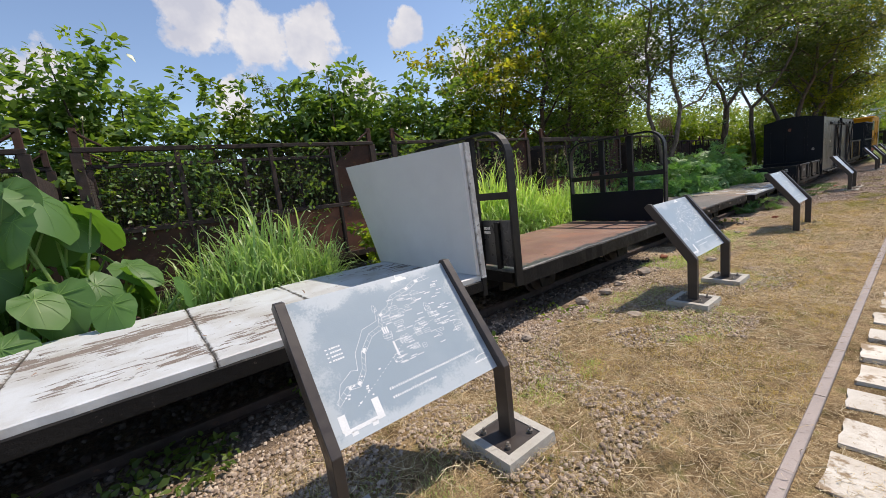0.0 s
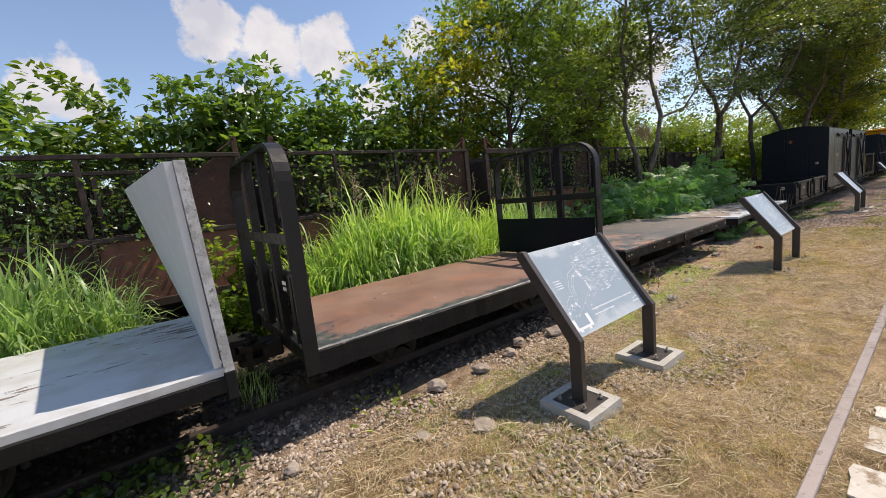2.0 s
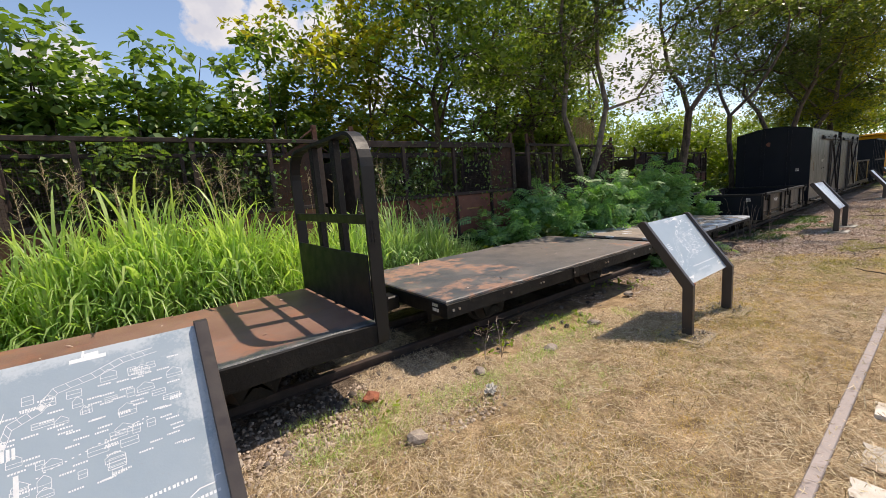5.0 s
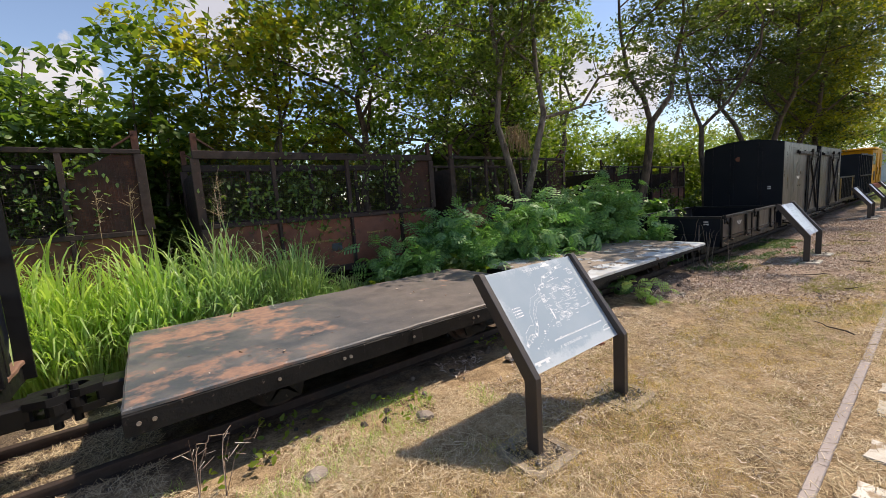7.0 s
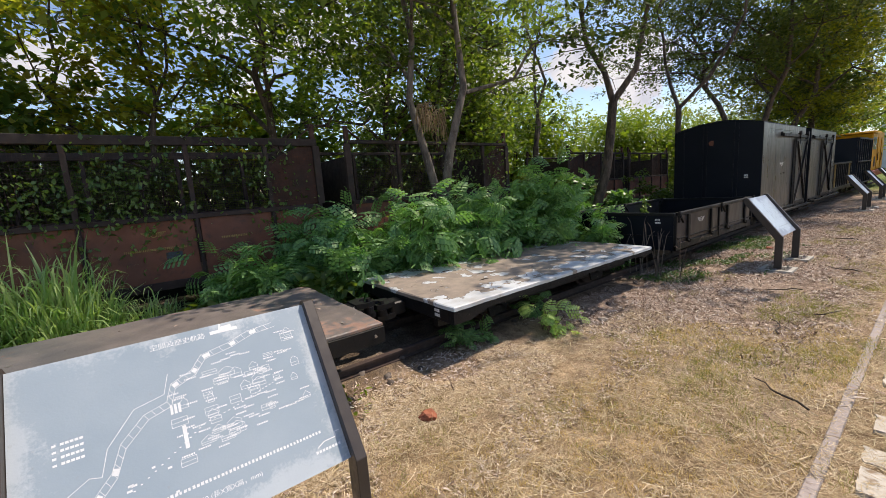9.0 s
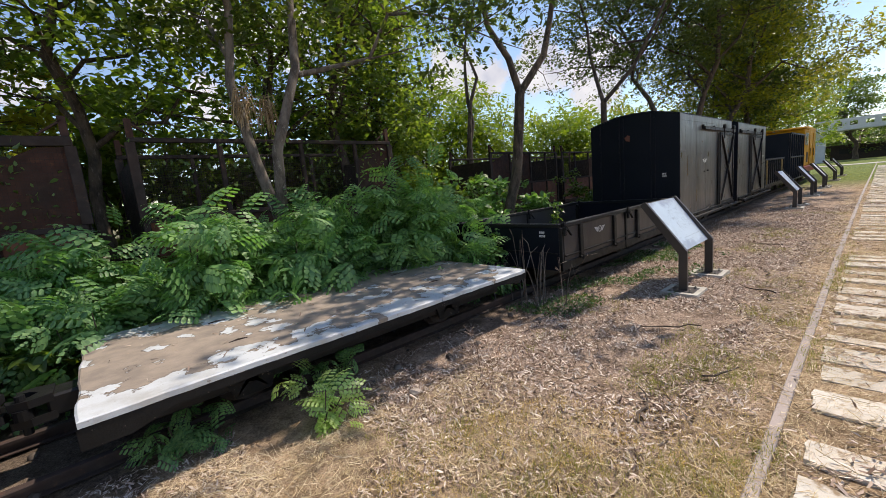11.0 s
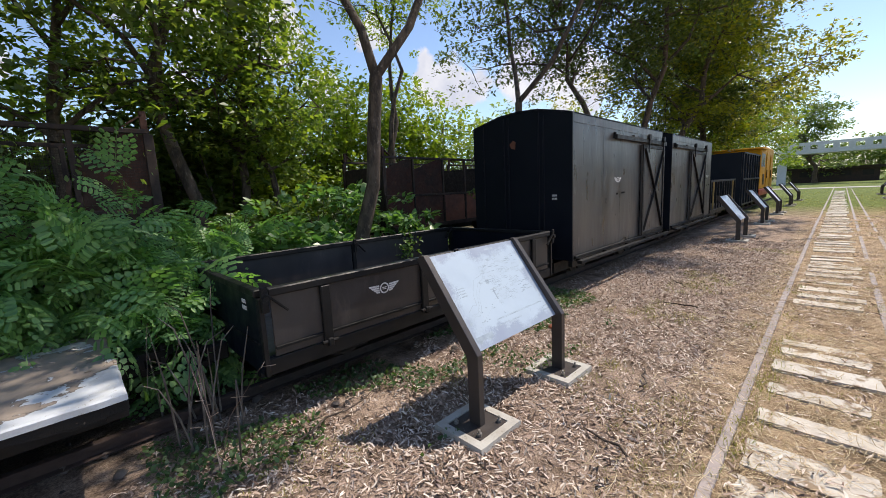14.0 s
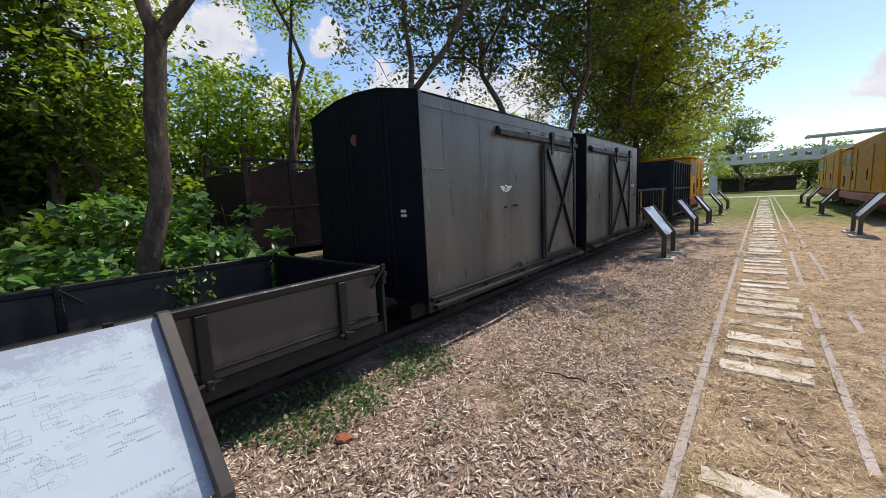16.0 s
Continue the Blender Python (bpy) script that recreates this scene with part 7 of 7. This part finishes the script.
for n, x0, x1, up, s in ((170, 11.7, 15.2, 0.512, 720), (45, 7.3, 10.9, 0.572, 721), (30, 3.2, 6.4, 0.572, 722), (25, -1.0, 2.2, 0.645, 723)):
    strew("leaf_litter", CURL_T, n, x0, x1, 2.75, 4.3, 0.025, 0.07, 0.25, LITTER, s, "a few dead leaves lying on the wagon deck", "leaf litter", 0.0, up + 0.032)
strew("weeds", LEAF_T, 2200, -1.5, 2.6, 2.5, 3.3, 0.03, 0.08, 0.6, LEAF, 724, "green weeds in the shade under the white wagon", "weeds", -0.05, 0.06)
strew("ivy", LEAF_T, 6500, 15.3, 20.2, 2.15, 3.0, 0.02, 0.05, 0.6, IVY, 709, "low ivy leaves under the open wagon", "ivy", -0.05, 0.035)
strew("ivy", LEAF_T, 1500, 16.0, 19.4, 1.6, 2.3, 0.02, 0.045, 0.6, IVY, 734, "low ivy leaves creeping round the sign", "ivy", 0.1, 0.04)
strew("weeds", LEAF_T, 1800, -1.5, 11, 2.3, 3.2, 0.03, 0.07, 0.6, LEAF_LIGHT, 710, "small green weeds under the wagons", "weeds", 0.2, 0.05)


TUFT_T = blade(1.1, 0.05, 2)


def tufts(n, x0, x1, y0, y1, h, material, seed, label, patchy=0.1):
    rng = np.random.default_rng(seed)
    spot = []
    while len(spot) < n:
        a, b = rng.uniform(x0, x1), rng.uniform(y0, y1)
        if noise.noise((a * 1.1, b * 1.1, seed)) > patchy:
            spot.append((a, b))
    c = np.array(spot)
    k = 16
    x = np.repeat(c[:, 0], k) + rng.normal(0, 0.035, n * k)
    y = np.repeat(c[:, 1], k) + rng.normal(0, 0.035, n * k)
    v, f = spread(TUFT_T, np.stack([x, y, lift(x, y)], -1), turns_np(rng, n * k, 0.35), rng.uniform(0.4, 1.0, n * k) * h)
    tagged(mesh_np("grass_tufts", v, f, material), label, "grass", "short grass", "stuff")


tufts(1500, -1, 14, 0.5, 2.3, 0.055, STRAW, 800, "dry yellow grass tufts", -0.3)
tufts(2600, 2, 14.5, 0.40, 1.75, 0.05, TUFT_GOLD, 806, "short golden-green dry grass", -0.12)
tufts(900, -0.5, 7, 1.0, 2.3, 0.05, BLADE, 808, "fresh green grass among the dry", 0.08)
tufts(260, 5.8, 9.5, 2.1, 2.75, 0.09, BLADE, 809, "green grass under the wagon edge", 0.0)
tufts(480, 6, 14, 0.45, 1.7, 0.055, TUFT, 807, "short yellow-green grass patches", 0.12)
tufts(420, 0, 13, 0.55, 2.3, 0.075, TUFT, 801, "short yellow-green grass tufts")
tufts(260, 1, 9, 1.5, 2.35, 0.07, BLADE, 805, "fresh green grass along the ballast", 0.05)
tufts(330, 12.4, 16.6, 0.42, 1.25, 0.075, TUFT, 811, "yellow-green grass beside the rail", -0.05)
tufts(60, 14, 22, 0.3, 0.42, 0.09, TUFT, 812, "grass growing against the rail", 0.0)
tufts(260, 13, 26, 0.5, 1.9, 0.07, TUFT, 810, "green tufts in the leaf litter", 0.25)
tufts(160, 12, 22, 0.3, 2.2, 0.08, TUFT, 802, "short grass tufts in the leaf litter", 0.2)
tufts(200, 12, 34, -0.9, 0.5, 0.06, TUFT, 803, "short grass between the rails", 0.1)
tufts(700, 36, 66, -12, 3, 0.10, TUFT, 804, "green lawn grass beyond the signs", -0.4)


def paper_scrap(x, y, size):
    """A crumpled pale sheet lying in the grass."""
    bm = bmesh.new()
    bmesh.ops.create_grid(bm, x_segments=9, y_segments=7, size=size / 2)
    for v in bm.verts:
        q = v.co * (6 / size)
        v.co = Vector((v.co.x * (1 + 0.3 * noise.noise(q)), v.co.y * (0.6 + 0.25 * noise.noise(q * 0.7)), 0.012 + abs(noise.noise(q * 0.9 + Vector((3, 1, 0)))) * size * 0.45))
    bmesh.ops.solidify(bm, geom=bm.faces[:], thickness=0.002)
    ob = part("paper_scrap", bm, CONCRETE)
    ob.matrix_world = pose(x, y, -0.005, 0, 0, 35)
    tagged(ob, "crumpled pale paper scrap lying in the dry grass", "litter")


def rock(x, y, size, seed, material, label, name="rock", category="rock", flat=0.6, z=-0.02):
    bm = bmesh.new()
    bmesh.ops.create_icosphere(bm, subdivisions=2, radius=size / 2)
    for v in bm.verts:
        n = noise.noise(v.co * (3.0 / size) + Vector((seed, 0, 0)))
        v.co = Vector((v.co.x * 1.2, v.co.y, v.co.z * flat)) * (1 + 0.45 * n)
    ob = part(name, bm, material)
    ob.matrix_world = pose(x, y, z + size * flat * 0.3, 0, 0, seed * 47)
    tagged(ob, label, category, "loose stones")


PALE_ROCK = coat("pale_weathered_stone", (0.40, 0.34, 0.28), (0.26, 0.21, 0.17), 9, (0.35, 0.65), (0.16, 0.13, 0.11), 30, (0.6, 0.75), rough=0.9, bump=0.5)
BRICK_RED = coat("broken_red_brick", (0.36, 0.12, 0.06), (0.26, 0.09, 0.05), 15, rough=0.9, bump=0.5)
for i, (x, y, s) in enumerate(((3.80, 1.83, 0.15), (3.45, 2.05, 0.09), (6.42, 1.97, 0.13), (5.42, 2.48, 0.17), (5.0, 2.6, 0.12), (3.9, 2.5, 0.14), (4.35, 2.45, 0.12), (4.75, 2.5, 0.11), (2.7, 2.35, 0.09), (8.9, 2.3, 0.10), (10.1, 2.55, 0.11), (2.05, 2.2, 0.10), (7.3, 2.35, 0.10), (13.4, 2.3, 0.08), (8.06, 2.22, 0.11))):
    rock(x, y, s, i + 1, PALE_ROCK, "pale rough stone lying on the ballast", flat=0.3 if i < 2 else 0.6)
for i, (x, y, s) in enumerate(((6.43, 2.62, 0.12), (10.95, 2.15, 0.12), (18.7, 2.1, 0.09), (1.9, 2.25, 0.08))):
    rock(x, y, s, i + 31, BRICK_RED, "piece of broken red brick on the ground", "brick_piece", "brick")


paper_scrap(7.13, 2.05, 0.13)


def stick(x, y, length, turn, r=0.007):
    rng = np.random.default_rng(int(x * 100))
    pts = [(k * length / 5 - length / 2, rng.normal(0, 0.02), 0.012 + 0.01 * abs(math.sin(k))) for k in range(6)]
    v, f = tube_np(pts, [r, r * 1.1, r, r * 0.9, r * 0.7, r * 0.4], 6)
    ob = mesh_np("stick", v, f, BARK, None, True)
    ob.matrix_world = pose(x, y, 0.0, 0, 0, turn)
    tagged(ob, "dry fallen twig lying on the ground", "twig", "fallen twigs")


for x, y, l, a in ((14.2, 1.0, 0.42, 20), (14.9, 0.75, 0.3, -30), (17.2, 0.95, 0.36, 70), (18.1, 1.0, 0.3, 15), (15.6, 1.3, 0.5, 130), (12.8, 0.7, 0.4, 50), (20.2, 1.3, 0.35, 100), (16.3, 2.35, 0.7, 10), (21.3, 1.6, 0.3, 40)):
    stick(x, y, l, a)


def dry_weed(x, y, h, seed):
    """A thin dry stalk with small curled leaves."""
    rng = np.random.default_rng(seed)
    pieces = []
    for s in range(3):
        top = (rng.normal(0, 0.10), rng.normal(0, 0.10), h * rng.uniform(0.7, 1.0))
        pieces.append(tube_np([(0, 0, -0.02), (top[0] * 0.3, top[1] * 0.3, h * 0.5), top], [0.0025, 0.002, 0.001], 5))
        for k in range(4):
            q = rng.uniform(0.4, 1.0)
            c = (top[0] * q, top[1] * q, top[2] * q)
            e = (c[0] + rng.normal(0, 0.05), c[1] + rng.normal(0, 0.05), c[2] + 0.03)
            pieces.append(tube_np([c, e], [0.001, 0.0025], 4))
    v, f = join(pieces)
    ob = mesh_np("dry_weed", v, f, LITTER, None)
    ob.location = (x, y, 0)
    tagged(ob, "thin dry weed stalk beside the wagon", "weed", "dry weeds")


dry_weed(7.62, 2.42, 0.42, 1), dry_weed(7.5, 2.5, 0.35, 2), dry_weed(13.9, 2.1, 0.4, 3), dry_weed(15.6, 2.4, 0.6, 4), dry_weed(11.3, 2.3, 0.25, 5)
